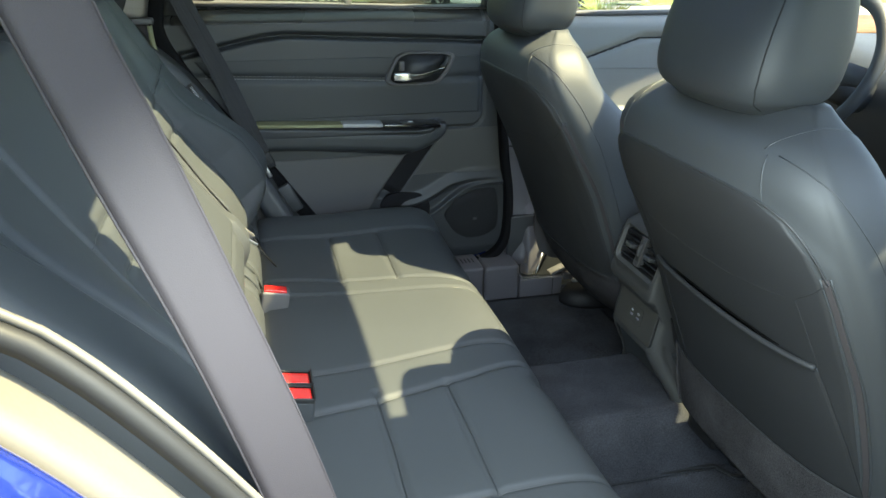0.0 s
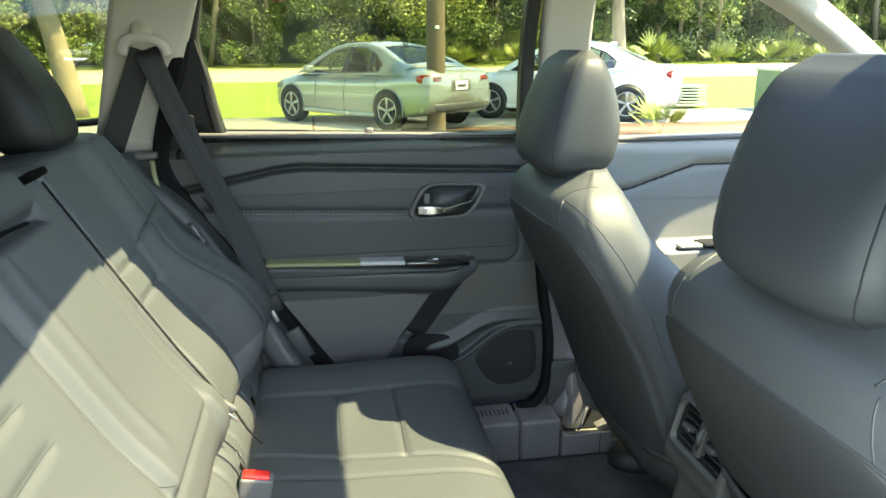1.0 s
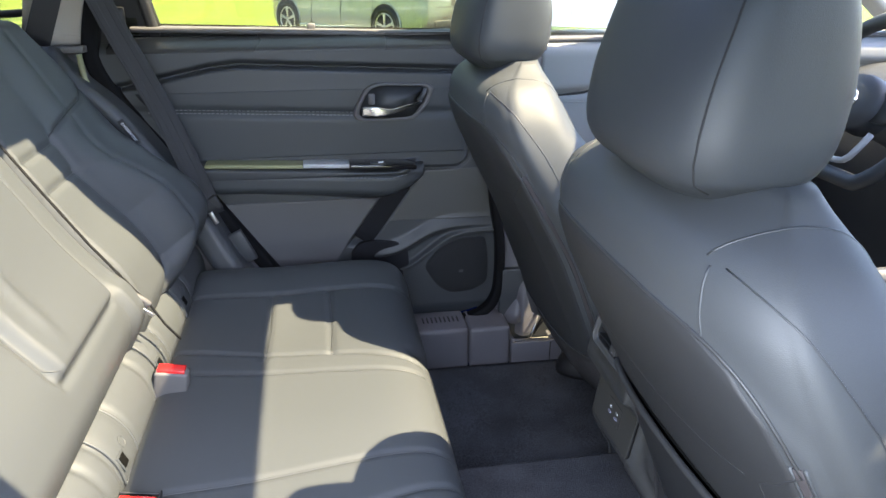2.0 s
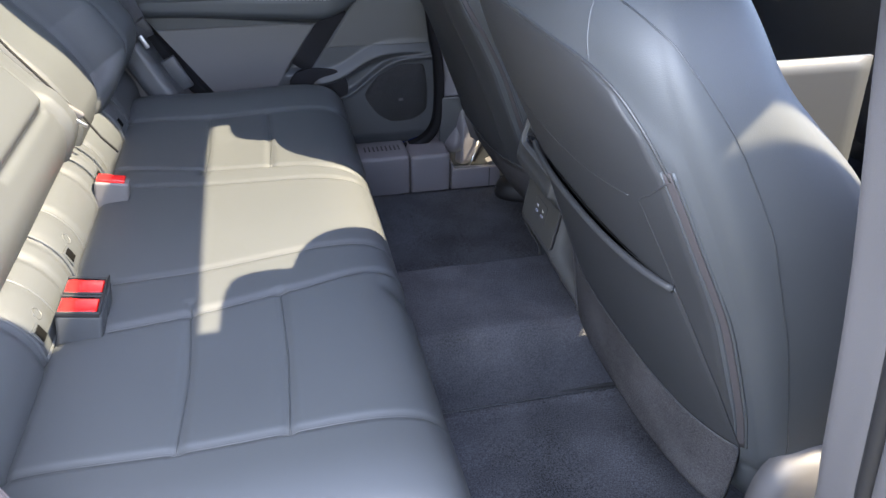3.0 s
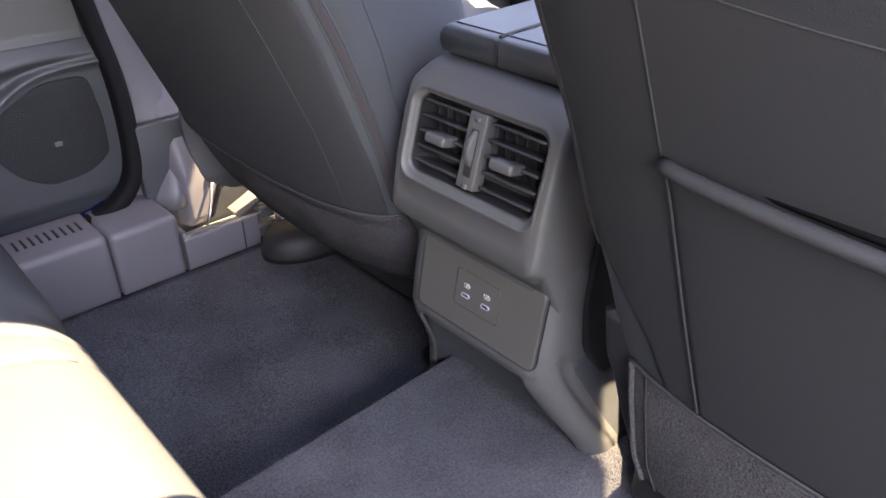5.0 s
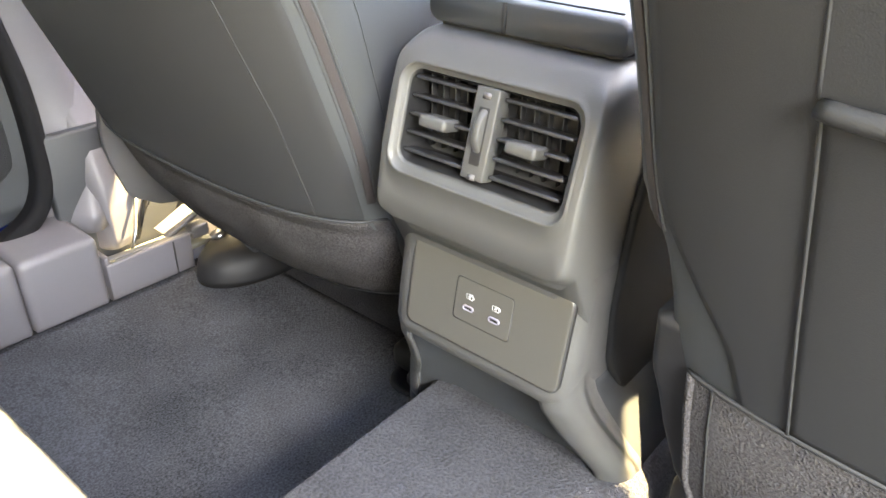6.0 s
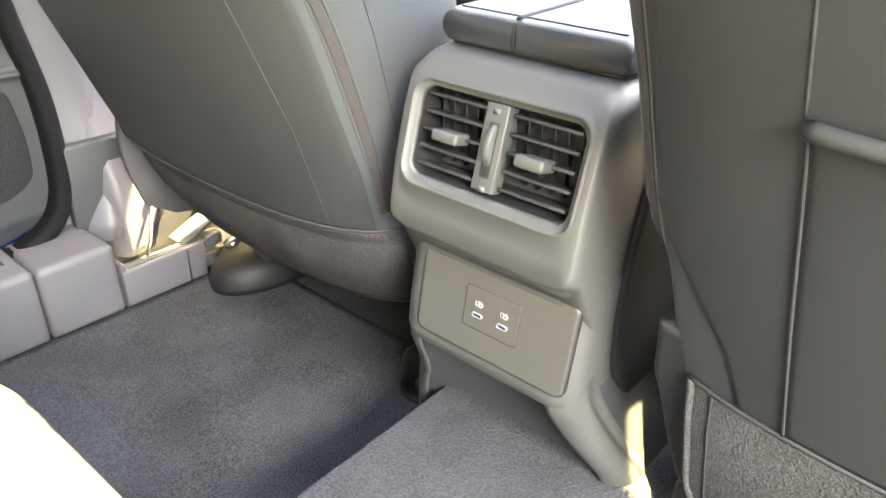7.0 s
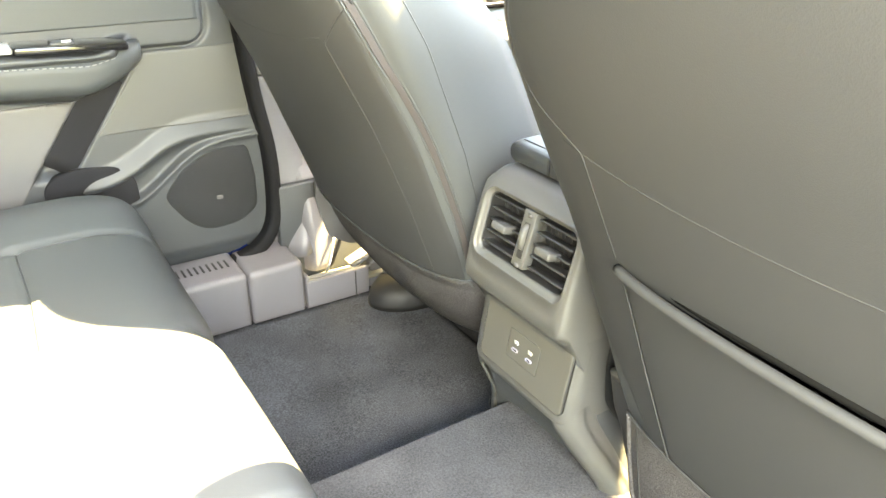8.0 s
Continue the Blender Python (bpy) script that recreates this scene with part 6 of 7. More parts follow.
# ---- buckles ----
for y, x, twin in ((0.124, -0.706, False), (-0.212, -0.692, True)):
    bk = thing("seat_belt_buckle", "twin black belt buckle with red release buttons" if twin else "grey belt buckle with a red release button", "belt buckle", (x, y, 0.32), "belt buckles")
    R = Matrix.Rotation(radians(10), 3, "Y")
    for k in ((-0.0205, 0.0205) if twin else (0,)):
        cas = part("casing", rbox((x, y + k, 0.322), (0.052 if twin else 0.052, 0.038 if twin else 0.028, 0.070), 0.005, R, 3), PLASTIC if twin else PLASTIC_MID, bk)
        top = 0.3575
        if twin:
            for dx, dy, sx, sy in ((0.024, 0, 0.003, 0.036), (-0.024, 0, 0.003, 0.036), (0, 0.0175, 0.048, 0.003), (0, -0.0175, 0.048, 0.003)):
                part("button_rim", rbox((x + dx + 0.006, y + k + dy, top), (sx, sy, 0.008), 0.001, R), BLACK, cas)
            part("release_button", rbox((x + 0.005, y + k - 0.002, top + 0.0005), (0.043, 0.028, 0.007), 0.0025, R, 3), RED, cas, "red release button")
            part("button_slot", rbox((x + 0.005, y + k + 0.0135, top + 0.0010), (0.030, 0.0045, 0.0040), 0.0005, R), VOID, cas)
        else:
            part("release_button", rbox((x + 0.005, y + k, top), (0.042, 0.022, 0.007), 0.002, R, 3), RED, cas, "red release button")
            part("button_slot", rbox((x - 0.018, y + k, top), (0.005, 0.020, 0.005), 0.0005, R), VOID, cas)
            part("side_slot", rbox((x + 0.0272, y + k, 0.330), (0.0012, 0.016, 0.030), 0.0004, R), PLASTIC, cas)
        part("stalk", rbox((x - 0.006, y + k, 0.275), (0.030, 0.022, 0.07), 0.006, R), BLACK, cas)

# ---- dashboard, steering wheel ----
dash = thing("dashboard", "dark dashboard with pale trim below the windscreen", "dashboard", (0.9, 0, 0.5))
rows = []
for y in np.linspace(-0.74, 0.74, 40):
    c = curve([(1.15, 0.20), (0.86, 0.22), (0.80, 0.40), (0.76, 0.55), (0.78, 0.66), (0.90, 0.72), (1.2, 0.72)], 0.03)
    rows.append(np.stack([c[:, 0] + 0.03 * (y / 0.7) ** 2, np.full(len(c), y), c[:, 1]], -1))
part("dash_pad", loft(np.array(rows)), PLASTIC, dash)
part("trim_strip", rbox((0.765, -0.30, 0.50), (0.02, 0.70, 0.045), 0.008), TRIM_BAND, dash, "silver trim strip")
part("glove_box", rbox((0.79, -0.37, 0.36), (0.05, 0.46, 0.18), 0.02), PLASTIC, dash)
fw = part("firewall", rbox((1.22, 0, 0.42), (0.05, 1.5, 0.9), 0.01), PLASTIC)
tagged(fw, "dark bulkhead below the windscreen", "bulkhead", kind="structure")

wheel_ = thing("steering_wheel", "dark leather steering wheel with silver lower spoke", "steering wheel", (0.62, 0.37, 0.69))
SWM = pose(0.62, 0.37, 0.695, 0, -66, 0)


def swp(u, v, w=0.0):
    p = SWM @ Vector((v, u, w))
    return (p.x, p.y, p.z)


rim = []
for a in np.linspace(0, 2 * math.pi, 72, endpoint=True):
    v = 0.178 * math.cos(a)
    rim.append(swp(0.182 * math.sin(a), max(-0.145, min(v, 0.178)) * 1.0))
part("rim", tube(np.array(rim), 0.016, 12, up=tuple((SWM.to_3x3() @ Vector((0, 0, 1))))), LEATHER_SIDE, wheel_)
hub = []
for f, w in ((1.0, -0.03), (1.0, 0.012), (0.92, 0.024), (0.5, 0.03)):
    hub.append([swp(0.072 * f * math.sin(a), 0.058 * f * math.cos(a), w) for a in np.linspace(0, 2 * math.pi, 40, endpoint=False)])
hb_ = part("hub", loft(np.array(hub)), PLASTIC, wheel_)
part("badge", tube(np.array([swp(0.022 * math.sin(a), 0.020 * math.cos(a), 0.031) for a in np.linspace(0, 2 * math.pi, 36)]), 0.003, 8, up=tuple((SWM.to_3x3() @ Vector((0, 0, 1))))), CHROME, hb_)
part("badge_bar", loft(np.array([[swp(u, v, w) for u, v in ((-0.026, -0.004), (0.026, -0.004), (0.026, 0.004), (-0.026, 0.004))] for w in (0.029, 0.034)])), CHROME, hb_)
part("lower_spoke", tube(np.array([swp(u, v, 0.005) for u, v in curve([(-0.080, -0.050), (-0.066, -0.088), (-0.050, -0.112), (0.0, -0.117), (0.050, -0.112), (0.066, -0.088), (0.080, -0.050)], 0.01)]), 0.0065, 8, up=tuple((SWM.to_3x3() @ Vector((0, 0, 1))))), TRIM_BAND, wheel_, "silver lower spoke")
for sg in (-1, 1):
    part("side_spoke", loft(np.array([[swp(sg * u, v, w) for u, v in ((0.06, -0.03), (0.172, -0.02), (0.172, 0.02), (0.06, 0.03))] for w in (-0.006, 0.012)])), PLASTIC, wheel_)
part("column", tube([swp(0, 0, -0.02), swp(0, 0, -0.22)], 0.05, 16, up=(0, 1, 0)), PLASTIC, wheel_)


# ---- outside ----
GZ = -0.385
GRASS = material("grass", (0.14, 0.19, 0.02), 0.9, scale=14, bump=0.6, vary=0.35, big=0.4, dist=0.03)
ROAD = material("pale_asphalt", (0.34, 0.30, 0.235), 0.9, scale=30, bump=0.2, vary=0.12, big=0.3)
CONCRETE = material("concrete", (0.38, 0.355, 0.30), 0.85, scale=20, bump=0.2, vary=0.12, big=0.6)
MULCH = material("mulch", (0.17, 0.085, 0.045), 0.95, scale=26, bump=1.0, vary=0.5, big=2, dist=0.03)
BARK = material("bark", (0.22, 0.18, 0.13), 0.9, scale=14, bump=0.8, vary=0.35, big=2, dist=0.02)
POLE = material("weathered_pole", (0.115, 0.090, 0.060), 0.85, scale=22, bump=0.4, vary=0.3, big=1.2)
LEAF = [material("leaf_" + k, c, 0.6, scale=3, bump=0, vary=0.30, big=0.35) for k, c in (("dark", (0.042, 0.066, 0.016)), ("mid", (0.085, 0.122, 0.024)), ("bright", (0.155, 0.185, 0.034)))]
for m in LEAF:
    # each leaf a little lighter or darker than the next
    n, l = m.node_tree.nodes, m.node_tree.links
    geo, rng_, sc = n.new("ShaderNodeNewGeometry"), n.new("ShaderNodeMapRange"), n.new("ShaderNodeVectorMath")
    rng_.inputs["To Min"].default_value, rng_.inputs["To Max"].default_value = 0.55, 1.45
    sc.operation = "SCALE"
    b = n["Principled BSDF"]
    l.new(geo.outputs["Random Per Island"], rng_.inputs["Value"])
    l.new(b.inputs["Base Color"].links[0].from_socket, sc.inputs[0])
    l.new(rng_.outputs[0], sc.inputs["Scale"])
    l.new(sc.outputs[0], b.inputs["Base Color"])


def sheet(name, x0, x1, y0, y1, z, mat, lab, cat, n=2):
    a, b = np.meshgrid(np.linspace(x0, x1, n), np.linspace(y0, y1, n), indexing="ij")
    return tagged(part(name, slab(np.stack([a, b, np.full_like(a, z)], -1), (0, 0, -0.05)), mat), lab, cat, kind="structure")


sheet("ground", -2500, 2500, -2500, 2500, GZ - 0.05, GRASS, "sunlit grass ground reaching to the horizon", "grass")
sheet("road", -300, 300, 31, 50, GZ - 0.02, ROAD, "pale sunlit asphalt road behind the lawn", "road")
sheet("driveway", -9, 60, 11.95, 14.6, GZ - 0.012, CONCRETE, "pale concrete parking strip", "pavement")
sheet("pavement", -30, 30, -8, 6.5, GZ - 0.016, material("dark_asphalt", (0.075, 0.075, 0.075), 0.9, scale=30, bump=0.2, vary=0.15, big=0.3), "dark asphalt lot round the car", "pavement")
sheet("pavement_joint", -0.62, -0.59, 11.95, 14.6, GZ - 0.009, MULCH, "dark joint across the concrete strip", "pavement")
sheet("mulch_bed", 0.9, 14, 9.3, 11.85, GZ - 0.002, MULCH, "brown mulch planting bed", "mulch bed")


CARGLASS = glass("car_glass", (0.92, 0.95, 0.94), 0.07)
SEATCLOTH = material("dark_seat_cloth", (0.03, 0.03, 0.032), 0.8)
TAIL_RED = material("tail_red", (0.36, 0.012, 0.012), 0.2, bump=0, coat=1.0)


SW = [(0.92, 0.93), (0.60, 1.13), (0.28, 1.30), (-0.10, 1.375), (-0.55, 1.365), (-0.88, 1.26), (-1.10, 1.10), (-1.06, 0.985), (-0.60, 0.955), (0.20, 0.935)]
ROOF = curve([(1.22, 0.90), (0.80, 1.14), (0.40, 1.345), (0.0, 1.435), (-0.45, 1.45), (-0.90, 1.375), (-1.30, 1.21), (-1.70, 1.03)], 0.02)[::-1]


def inside(p, poly):
    hit = False
    for (ax, az), (bx, bz) in zip(poly, poly[1:] + poly[:1]):
        if (az > p[1]) != (bz > p[1]) and p[0] < ax + (p[1] - az) / (bz - az) * (bx - ax):
            hit = not hit
    return hit


def grid_mesh(P, keep, off):
    """The kept cells of a grid of points as a thin solid sheet."""
    r, c = P.shape[:2]
    V = np.concatenate([P.reshape(-1, 3), (P + off).reshape(-1, 3)]).tolist()
    n = r * c
    F = []
    for i in range(r - 1):
        for j in range(c - 1):
            if not keep[i, j]:
                continue
            q = [i * c + j, i * c + j + 1, (i + 1) * c + j + 1, (i + 1) * c + j]
            F += [q, [k + n for k in q[::-1]]]
            for (a, b), (di, dj) in zip(((q[0], q[1]), (q[1], q[2]), (q[2], q[3]), (q[3], q[0])), ((-1, 0), (0, 1), (1, 0), (0, -1))):
                u, v = i + di, j + dj
                if not (0 <= u < r - 1 and 0 <= v < c - 1) or not keep[u, v]:
                    F.append([b, a, a + n, b + n])
    me = bpy.data.meshes.new("sheet")
    me.from_pydata(V, [], F)
    return smooth(me)


def sedan(name, lab, paint, at, heading):
    car = thing(name, lab, "car", (0, 0, 0))
    xs = [-2.24, -2.20, -2.08, -1.75, -1.3, -0.7, 0.0, 0.7, 1.2, 1.65, 2.0, 2.18, 2.27]
    hw = [0.74, 0.80, 0.845, 0.875, 0.888, 0.888, 0.888, 0.888, 0.882, 0.850, 0.755, 0.62, 0.42]
    top = [0.93, 0.99, 1.03, 1.03, 0.985, 0.955, 0.94, 0.93, 0.905, 0.845, 0.76, 0.68, 0.60]
    bot = [0.36, 0.32, 0.27, 0.23, 0.20, 0.19, 0.19, 0.19, 0.20, 0.21, 0.23, 0.27, 0.36]
    rows = []
    for x in np.linspace(-2.24, 2.27, 90):
        w, t, b = (soft(x, xs, k, 0.06) for k in (hw, top, bot))
        h = t - b
        half = [(0.80, 0.0), (0.93, 0.02), (0.985, 0.10), (1.0, 0.30), (0.998, 0.50), (0.985, 0.66), (0.990, 0.72), (0.965, 0.84), (0.90, 0.945), (0.78, 0.99), (0.40, 1.01)]
        ring_ = [(w * u, b + h * v) for u, v in half]
        rows.append([(x, y, z) for y, z in ring_] + [(x, -y, z) for y, z in ring_[::-1]])
    part("body", loft(np.array(rows)), paint, car)
    # cabin sides: painted frame with window openings, and the panes in them
    gx = np.arange(-1.70, 1.22, 0.03)
    gk = np.linspace(0, 1, 20)
    rz = np.interp(gx, ROOF[:, 0], ROOF[:, 1])
    G = np.zeros((len(gx), len(gk), 3))
    for i, x in enumerate(gx):
        z = 0.92 + (max(rz[i], 0.925) - 0.92) * gk
        G[i] = np.stack([np.full(len(gk), x), 0.845 - 0.03 * gk - 0.24 * np.clip((z - 0.92) / 0.52, 0, 1) ** 1.1, z], -1)
    mid = (G[:-1, :-1] + G[1:, 1:]) / 2
    win = np.array([[inside((m[0], m[2]), SW) for m in row] for row in mid])
    gap = np.abs(mid[..., 0] + 0.16 + 0.12 * (mid[..., 2] - 0.95)) < 0.045
    gap2 = np.abs(mid[..., 0] + 0.80) < 0.02
    for sg in (-1, 1):
        S = G * np.array([1, sg, 1])
        part("cabin_side", grid_mesh(S, ~win, np.array([0, -sg * 0.03, 0])), paint, car)
        part("door_pillar", grid_mesh(S, win & (gap | gap2), np.array([0, -sg * 0.02, 0])), BLACK, car, "black door pillar")
        for a, b in ((-2, -0.80), (-0.80, -0.16), (-0.16, 2)):
            k = win & ~gap & ~gap2 & (mid[..., 0] > a) & (mid[..., 0] < b)
            part("side_window", grid_mesh(S - np.array([0, sg * 0.008, 0]), k, np.array([0, -sg * 0.004, 0])), CARGLASS, car)
    # roof, windscreen and rear window over the cabin
    yy = np.linspace(-1, 1, 25)
    T = np.zeros((len(gx), len(yy), 3))
    for i, x in enumerate(gx):
        e = G[i, -1, 1]
        T[i] = np.stack([np.full(len(yy), x), e * yy, G[i, -1, 2] + 0.035 * (1 - yy ** 2)], -1)
    mt = (T[:-1, :-1] + T[1:, 1:]) / 2
    edge = np.abs(np.broadcast_to((yy[:-1] + yy[1:]) / 2, mt.shape[:2])) > 0.87
    front = (mt[..., 0] > 0.36) & (mt[..., 0] < 1.14) & ~edge
    rear = (mt[..., 0] < -0.88) & (mt[..., 0] > -1.58) & ~edge
    part("roof", grid_mesh(T, ~(front | rear), np.array([0, 0, -0.02])), paint, car)
    part("windscreen", grid_mesh(T, front, np.array([0, 0, -0.005])), CARGLASS, car)
    part("rear_window", grid_mesh(T, rear, np.array([0, 0, -0.005])), CARGLASS, car)
    for x, sy in ((0.02, 0.38), (0.02, -0.38)):
        part("seat", rbox((x, sy, 1.00), (0.14, 0.46, 0.30), 0.06, Matrix.Rotation(radians(-14), 3, "Y"), 3), SEATCLOTH, car)
        part("headrest", rbox((x - 0.07, sy, 1.21), (0.10, 0.24, 0.15), 0.04, seg=3), SEATCLOTH, car)
    part("rear_seat", rbox((-0.95, 0, 1.0), (0.16, 1.15, 0.22), 0.05, Matrix.Rotation(radians(-18), 3, "Y")), SEATCLOTH, car)
    part("steering_wheel", tube(np.array([(0.52 + 0.05 * math.sin(a), 0.38 + 0.18 * math.cos(a), 1.0 + 0.17 * math.sin(a)) for a in np.linspace(0, 2 * math.pi, 24)]), 0.016, 6, up=(1, 0, 0.2)), SEATCLOTH, car)
    part("dash_top", rbox((0.78, 0, 0.93), (0.30, 1.3, 0.08), 0.03), SEATCLOTH, car)
    part("parcel_shelf", rbox((-1.30, 0, 0.99), (0.40, 1.2, 0.03), 0.01), SEATCLOTH, car)
    for sg in (-1, 1):
        part("window_trim", tube(np.array([(x, sg * (0.852 - 0.03 * k - 0.24 * max((z - 0.92) / 0.52, 0) ** 1.1), z) for x, z in resample(SW + SW[:1], 0.04) for k in (min(max((z - 0.92) / (float(np.interp(x, ROOF[:, 0], ROOF[:, 1])) - 0.92 + 1e-6), 0), 1),)]), 0.011, 6, up=(0, sg, 0)), BLACK, car)
        part("mirror", rbox((0.66, sg * 0.96, 1.00), (0.13, 0.18, 0.13), 0.045, seg=4), paint, car)
        part("mirror_foot", rbox((0.68, sg * 0.88, 0.955), (0.06, 0.10, 0.03), 0.01), BLACK, car)
        for x in (0.02, -0.88):
            part("door_handle", rbox((x, sg * 0.893, 0.80), (0.19, 0.022, 0.030), 0.010, seg=3), paint, car)
        for x in (0.62, -0.20, -1.02):
            part("door_gap", tube(np.array([(x, sg * 0.8895, 0.30), (x - 0.01, sg * 0.8895, 0.55), (x - 0.03, sg * 0.878, 0.78), (x - 0.05, sg * 0.845, 0.93)]), 0.004, 6, up=(0, 1, 0)), BLACK, car)
        part("tail_light", loft(np.array([[(-2.00 - 0.215 * q, sg * (0.872 - 0.16 * q ** 2 - 0.02 * (1 - f)), 0.865 + 0.075 * f * v) for q, v in ((0, 0.15), (0.12, 0.75), (0.5, 1.0), (1.0, 0.9), (1.0, -0.8), (0.5, -0.9), (0.1, -0.4))] for f in (1.0, 0.98)])), TAIL_RED, car, "red tail light")
        part("boot_light", rbox((-2.225, sg * 0.60, 0.865), (0.03, 0.22, 0.10), 0.012, seg=3), TAIL_RED, car, "red tail light on the boot lid")
        part("side_skirt", rbox((0, sg * 0.868, 0.24), (2.0, 0.06, 0.08), 0.02), paint, car)
    part("bumper_insert", rbox((-2.205, 0, 0.40), (0.10, 1.30, 0.13), 0.03), PLASTIC, car)
    part("plate_recess", rbox((-2.236, 0, 0.76), (0.02, 0.50, 0.17), 0.01), PLASTIC_MID, car)
    pl_ = part("plate", rbox((-2.246, 0, 0.75), (0.016, 0.31, 0.15), 0.005), WHITE_PRINT, car, "pale number plate with a dark bar")
    part("plate_bar", rbox((-2.256, 0, 0.75), (0.003, 0.22, 0.05), 0), PLASTIC_MID, pl_)
    part("boot_badge", lathe([(0.035, 0), (0.035, 0.012), (0.0, 0.014)], (-2.236, 0, 0.895), (-1, 0, 0.1), 20), CHROME, car)
    part("boot_line", tube(np.array([(-2.238, y, 0.66) for y in np.linspace(-0.60, 0.60, 10)]), 0.006, 6), BLACK, car)
    part("roof_fin", rbox((-0.92, 0, 1.42), (0.14, 0.035, 0.06), 0.016), paint, car)
    for x in (-1.335, 1.335):
        for sg in (-1, 1):
            part("wheel_arch", lathe([(0.365, -0.03), (0.365, 0.010), (0.0, 0.011)], (x, sg * 0.878, 0.335), (0, sg, 0), 44), BLACK, car)
            part("arch_lip", tube(np.array([(x + 0.368 * math.cos(a), sg * 0.886, 0.335 + 0.368 * math.sin(a)) for a in np.linspace(-0.25, math.pi + 0.25, 30)]), 0.012, 6, up=(0, 1, 0)), paint, car)
            wl = part("wheel", lathe([(0.19, 0.0), (0.31, -0.01), (0.325, 0.02), (0.325, 0.17), (0.30, 0.20), (0.235, 0.205), (0.225, 0.18), (0.0, 0.16)], (x, sg * 0.70, 0.325), (0, sg, 0), 40), BLACK, car)
            for k in range(5):
                a = 2 * math.pi * k / 5 + 0.3
                for d in (-0.14, 0.14):
                    c = (x + 0.118 * math.cos(a + d * 0.55), sg * 0.896, 0.325 + 0.118 * math.sin(a + d * 0.55))
                    part("rim_spoke", rbox(c, (0.225, 0.02, 0.026), 0.007, Matrix.Rotation(-a - d * 0.5, 3, "Y")), STEEL, wl)
            part("rim_ring", tube(np.array([(x + 0.216 * math.cos(a), sg * 0.896, 0.325 + 0.216 * math.sin(a)) for a in np.linspace(0, 2 * math.pi, 40)]), 0.012, 6, up=(0, 1, 0)), STEEL, wl)
            part("hub_cap", lathe([(0.045, 0), (0.045, 0.012), (0.0, 0.014)], (x, sg * 0.896, 0.325), (0, sg, 0), 20), STEEL, wl)
    car.matrix_basis = Matrix.Translation((at[0], at[1], GZ)) @ Matrix.Rotation(heading, 4, "Z")
    return car


h1 = math.atan2(2.1, -1.64)
c1 = np.array([(0.722 - 0.921) / 2, (11.67 + 13.77) / 2]) + 0.80 * np.array([math.sin(h1), -math.cos(h1)])
SILVER = material("silver_blue_paint", (0.27, 0.31, 0.32), 0.25, metal=0.45, scale=300, bump=0, vary=0.04, coat=1.0)
WHITE = material("white_paint", (0.78, 0.79, 0.80), 0.25, scale=300, bump=0, vary=0.03, coat=1.0)
sedan("sedan", "silver blue sedan parked on the concrete strip", SILVER, c1, h1)
h2 = math.atan2(1.51, -2.60)
sedan("sedan", "white sedan parked beside the silver one", WHITE, np.array([4.09, 12.85]) + 0.80 * np.array([math.sin(h2), -math.cos(h2)]), h2)

pole = thing("utility_pole", "weathered brown wooden utility pole standing in the lawn", "pole", (1.45, 11.3, GZ))
part("shaft", lathe([(0.165, -0.3), (0.16, 0.0), (0.15, 3.0), (0.13, 8.0)], (1.45, 11.3, GZ), (0, 0, 1), 28), POLE, pole)
part("tag", rbox((1.45, 11.14, 1.30), (0.07, 0.01, 0.05), 0), WHITE_PRINT, pole, "small pale metal tag")

box = thing("utility_box", "green metal utility cabinet standing on the grass", "utility box", (9.9, 13.8, GZ))
part("cabinet", rbox((9.9, 13.9, GZ + 0.42), (1.3, 0.9, 0.84), 0.03), material("green_cabinet", (0.16, 0.22, 0.12), 0.6, scale=20, bump=0.1), box)
part("lid", rbox((9.9, 13.9, GZ + 0.87), (1.38, 0.98, 0.07), 0.02), material("pale_lid", (0.50, 0.52, 0.45), 0.6, bump=0.05), box)
ac = thing("vent_box", "low slatted green utility vent box", "vent box", (8.1, 15.3, GZ))
part("base", rbox((8.1, 15.3, GZ + 0.03), (0.8, 0.6, 0.06), 0.01), CONCRETE, ac)
for k in range(6):
    part("slat", rbox((8.1, 15.3, GZ + 0.10 + 0.07 * k), (0.74, 0.56, 0.035), 0.008), material("green_slat", (0.30, 0.36, 0.28), 0.6, bump=0.05) if k == 0 else bpy.data.materials["green_slat"], ac)


def leaf_cloud(rng, centres, radii, count, size, flat=0.6):
    """Many small bent leaves scattered through lumpy clumps; joined."""
    V, F = [], []
    for c, r in zip(centres, radii):
        d = rng.normal(size=(count, 3))
        d /= np.linalg.norm(d, axis=1)[:, None]
        p = c + d * (r * rng.uniform(0.35, 1.0, count) ** 0.5)[:, None] * np.array([1, 1, flat])
        a = rng.normal(size=(count, 3))
        a /= np.linalg.norm(a, axis=1)[:, None]
        b = np.cross(a, rng.normal(size=(count, 3)))
        b /= np.linalg.norm(b, axis=1)[:, None]
        s = size * rng.uniform(0.6, 1.4, count)[:, None]
        q = np.stack([p - a * s, p + b * s * 0.5, p + a * s, p - b * s * 0.5], 1)
        o = len(V)
        V += q.reshape(-1, 3).tolist()
        F += [[o + 4 * k, o + 4 * k + 1, o + 4 * k + 2, o + 4 * k + 3] for k in range(count)]
    me = bpy.data.meshes.new("leaves")
    me.from_pydata(V, [], F)
    return me


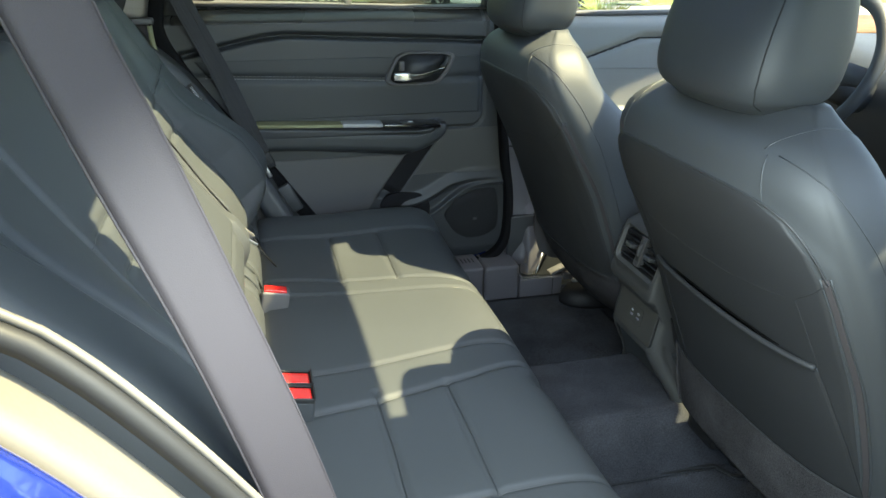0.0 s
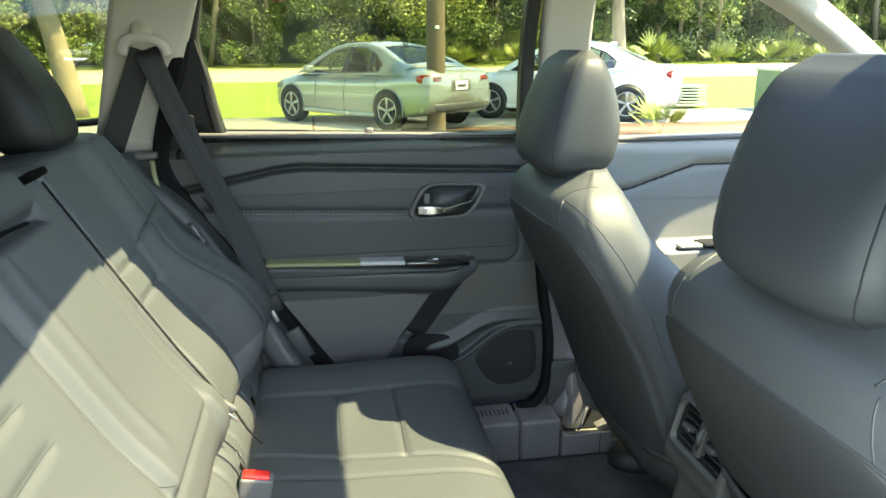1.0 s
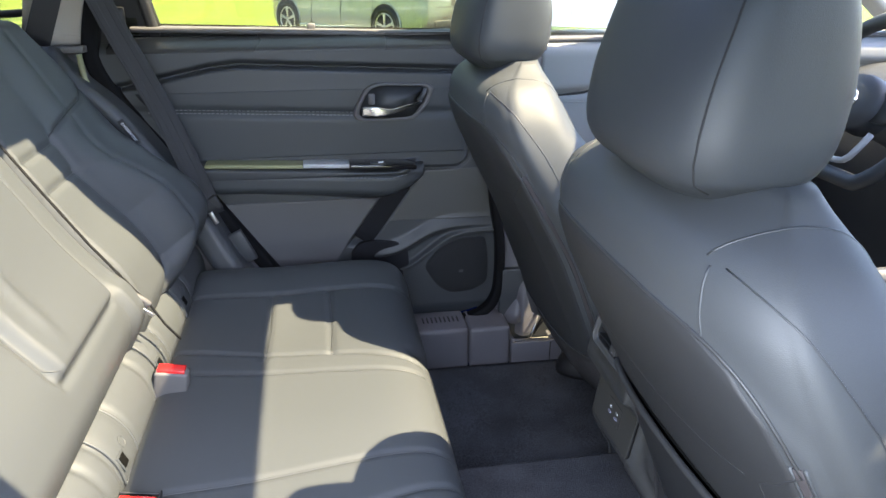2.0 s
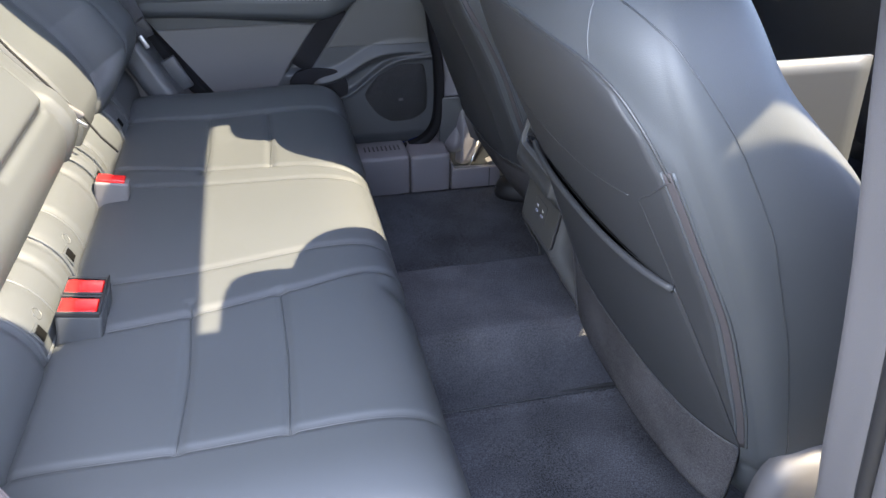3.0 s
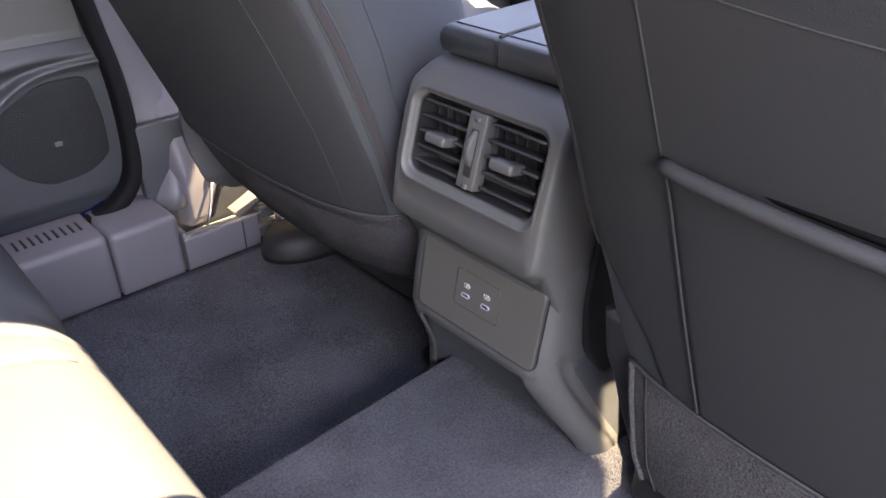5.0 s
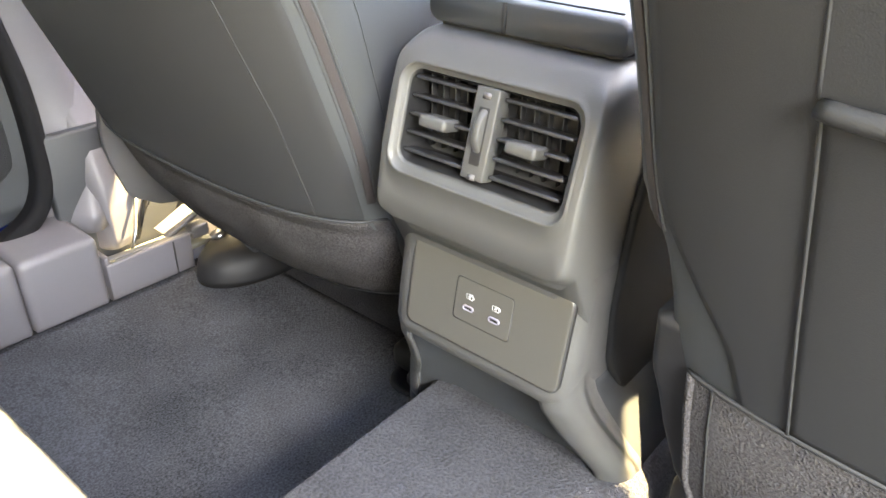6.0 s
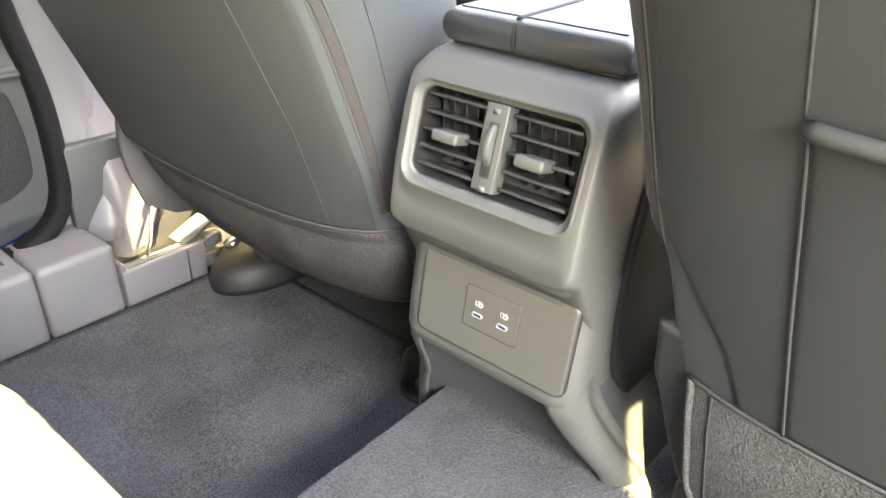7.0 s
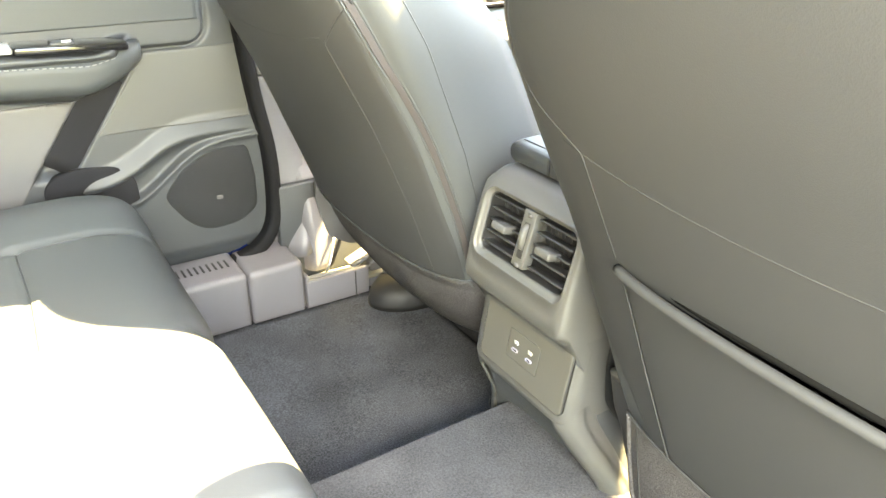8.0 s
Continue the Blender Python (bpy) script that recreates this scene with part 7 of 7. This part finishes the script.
def tree(x, y, h, crown, seed, lean=0.0, leaves=220, size=0.16, trunk_r=0.16):
    rng = np.random.default_rng(seed)
    t = thing("tree", "broadleaf tree with rough pale trunk and sunlit crown", "tree", (x, y, GZ), "roadside trees")
    top = np.array([x + lean, y, GZ + h])
    line = curve([(x, y, GZ - 0.1), (x + lean * 0.3, y + 0.1, GZ + h * 0.35), (x + lean * 0.7, y - 0.1, GZ + h * 0.7), tuple(top)], 0.3)
    part("trunk", sweep(line, disc(1.0, 10), up=(0, 1, 0), scale=trunk_r * np.linspace(1.25, 0.35, len(line))), BARK, t)
    limbs = []
    for k in range(6):
        a = rng.uniform(0, 6.28)
        z0 = GZ + h * rng.uniform(0.4, 0.85)
        s = np.array([x + lean * (z0 - GZ) / h, y, z0])
        e = s + np.array([math.cos(a) * crown * 0.7, math.sin(a) * crown * 0.7, crown * rng.uniform(0.2, 0.6)])
        limbs.append(tube(np.array([s, (s + e) / 2 + [0, 0, 0.15], e]), trunk_r * 0.3, 6, up=(0.1, 0.2, 1)))
    part("limb", joined(*limbs), BARK, t)
    for k, m in enumerate(LEAF):
        n = 9
        cs = top + rng.normal(size=(n, 3)) * np.array([crown * 0.55, crown * 0.55, crown * 0.45]) + np.array([0, 0, -crown * 0.25 + 0.1 * k])
        part("crown", leaf_cloud(rng, cs, rng.uniform(0.25, 0.5, n) * crown, leaves, size), m, t)
    return t


tree(-5.6, 16.0, 6.0, 2.6, 3, lean=-1.2, trunk_r=0.22)
tree(5.9, 13.9, 5.5, 2.2, 5, lean=-0.5, trunk_r=0.14)


# far wood: trunks and a wall of leaf clumps behind the road
rng = np.random.default_rng(11)
wood = thing("woodland", "dense sunlit green woodland behind the road", "woods", (0, 58, GZ), kind="stuff")
trunks = []
for k in range(70):
    x, y, hh = rng.uniform(-60, 75), rng.uniform(54, 66), rng.uniform(9, 15)
    trunks.append(tube(np.array([(x, y, GZ), (x + rng.normal() * 0.4, y, GZ + hh * 0.5), (x + rng.normal() * 0.8, y, GZ + hh)]), rng.uniform(0.12, 0.28), 6, up=(0, 1, 0)))
tagged(part("trunks", joined(*trunks), BARK, wood), kind="stuff")
# crowns: each tree a cluster of clumps, with dark gaps between the trees
clumps = [[], [], []]
for k in range(210):
    x, y, zc, rr = rng.uniform(-62, 80), rng.uniform(54, 66), GZ + rng.uniform(2.0, 12.5), rng.uniform(1.6, 3.4)
    for q in range(9):
        d = rng.normal(size=3)
        d /= np.linalg.norm(d)
        # sun and shade put into leaf colour: bright clumps on top, dark beneath
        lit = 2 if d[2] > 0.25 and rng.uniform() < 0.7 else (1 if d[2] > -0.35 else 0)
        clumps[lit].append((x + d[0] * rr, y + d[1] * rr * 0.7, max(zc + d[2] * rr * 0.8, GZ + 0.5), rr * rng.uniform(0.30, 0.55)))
for k in range(190):
    clumps[rng.integers(0, 3)].append((rng.uniform(-62, 80), rng.uniform(52.5, 55), GZ + rng.uniform(0.2, 1.8), rng.uniform(0.5, 1.1)))
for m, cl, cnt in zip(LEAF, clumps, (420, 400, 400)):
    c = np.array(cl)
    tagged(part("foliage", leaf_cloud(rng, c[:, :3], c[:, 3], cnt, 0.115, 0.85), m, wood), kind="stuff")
# dark wall added behind the crowns as the shade in their gaps
bank = part("wood_shade_backing", sweep(np.array([(-70, 68, GZ + 4), (0, 68, GZ + 4), (90, 68, GZ + 4)]), ring(1.5, 6.0, 1.0)), LEAF[0])
tagged(bank, "dark backing wall for the shade deep in the woodland", "woods", kind="structure")


def palmetto(x, y, s, seed, n=26):
    rng = np.random.default_rng(seed)
    t = thing("palmetto", "low palmetto shrub with fan shaped leaves", "shrub", (x, y, GZ), "palmetto shrubs")
    V, F = [], []
    for k in range(n):
        a, e = rng.uniform(0, 6.28), rng.uniform(0.5, 1.35)
        L = s * rng.uniform(0.7, 1.1)
        d = np.array([math.cos(a) * math.cos(e), math.sin(a) * math.cos(e), math.sin(e)])
        side = np.cross(d, [0, 0, 1.0])
        side /= np.linalg.norm(side)
        base = np.array([x, y, GZ])
        hubp = base + d * L * 0.45
        for f in np.linspace(-1, 1, 9):
            tip = hubp + (d * math.cos(f * 1.1) + side * math.sin(f * 1.1)) * L * 0.55 + np.array([0, 0, -0.08 * s * f * f])
            o = len(V)
            w = side * 0.02 * s + np.array([0, 0, 0.012 * s])
            V += [(hubp - w).tolist(), ((hubp + tip) / 2 - w * 1.4).tolist(), tip.tolist(), ((hubp + tip) / 2 + w * 1.4).tolist(), (hubp + w).tolist()]
            F.append([o, o + 1, o + 2, o + 3, o + 4])
        o = len(V)
        w = side * 0.008 * s
        V += [(base - w).tolist(), (base + w).tolist(), (hubp + w).tolist(), (hubp - w).tolist()]
        F.append([o, o + 1, o + 2, o + 3])
    me = bpy.data.meshes.new("fronds")
    me.from_pydata(V, [], F)
    part("fronds", me, LEAF[2], t)


palmetto(4.85, 10.0, 0.72, 1, 9)
for k in range(26):
    palmetto(8 + k * 2.1 + rng.normal() * 0.5, 51.8 + rng.normal() * 0.5, 1.9 + rng.normal() * 0.3, 20 + k, 16)
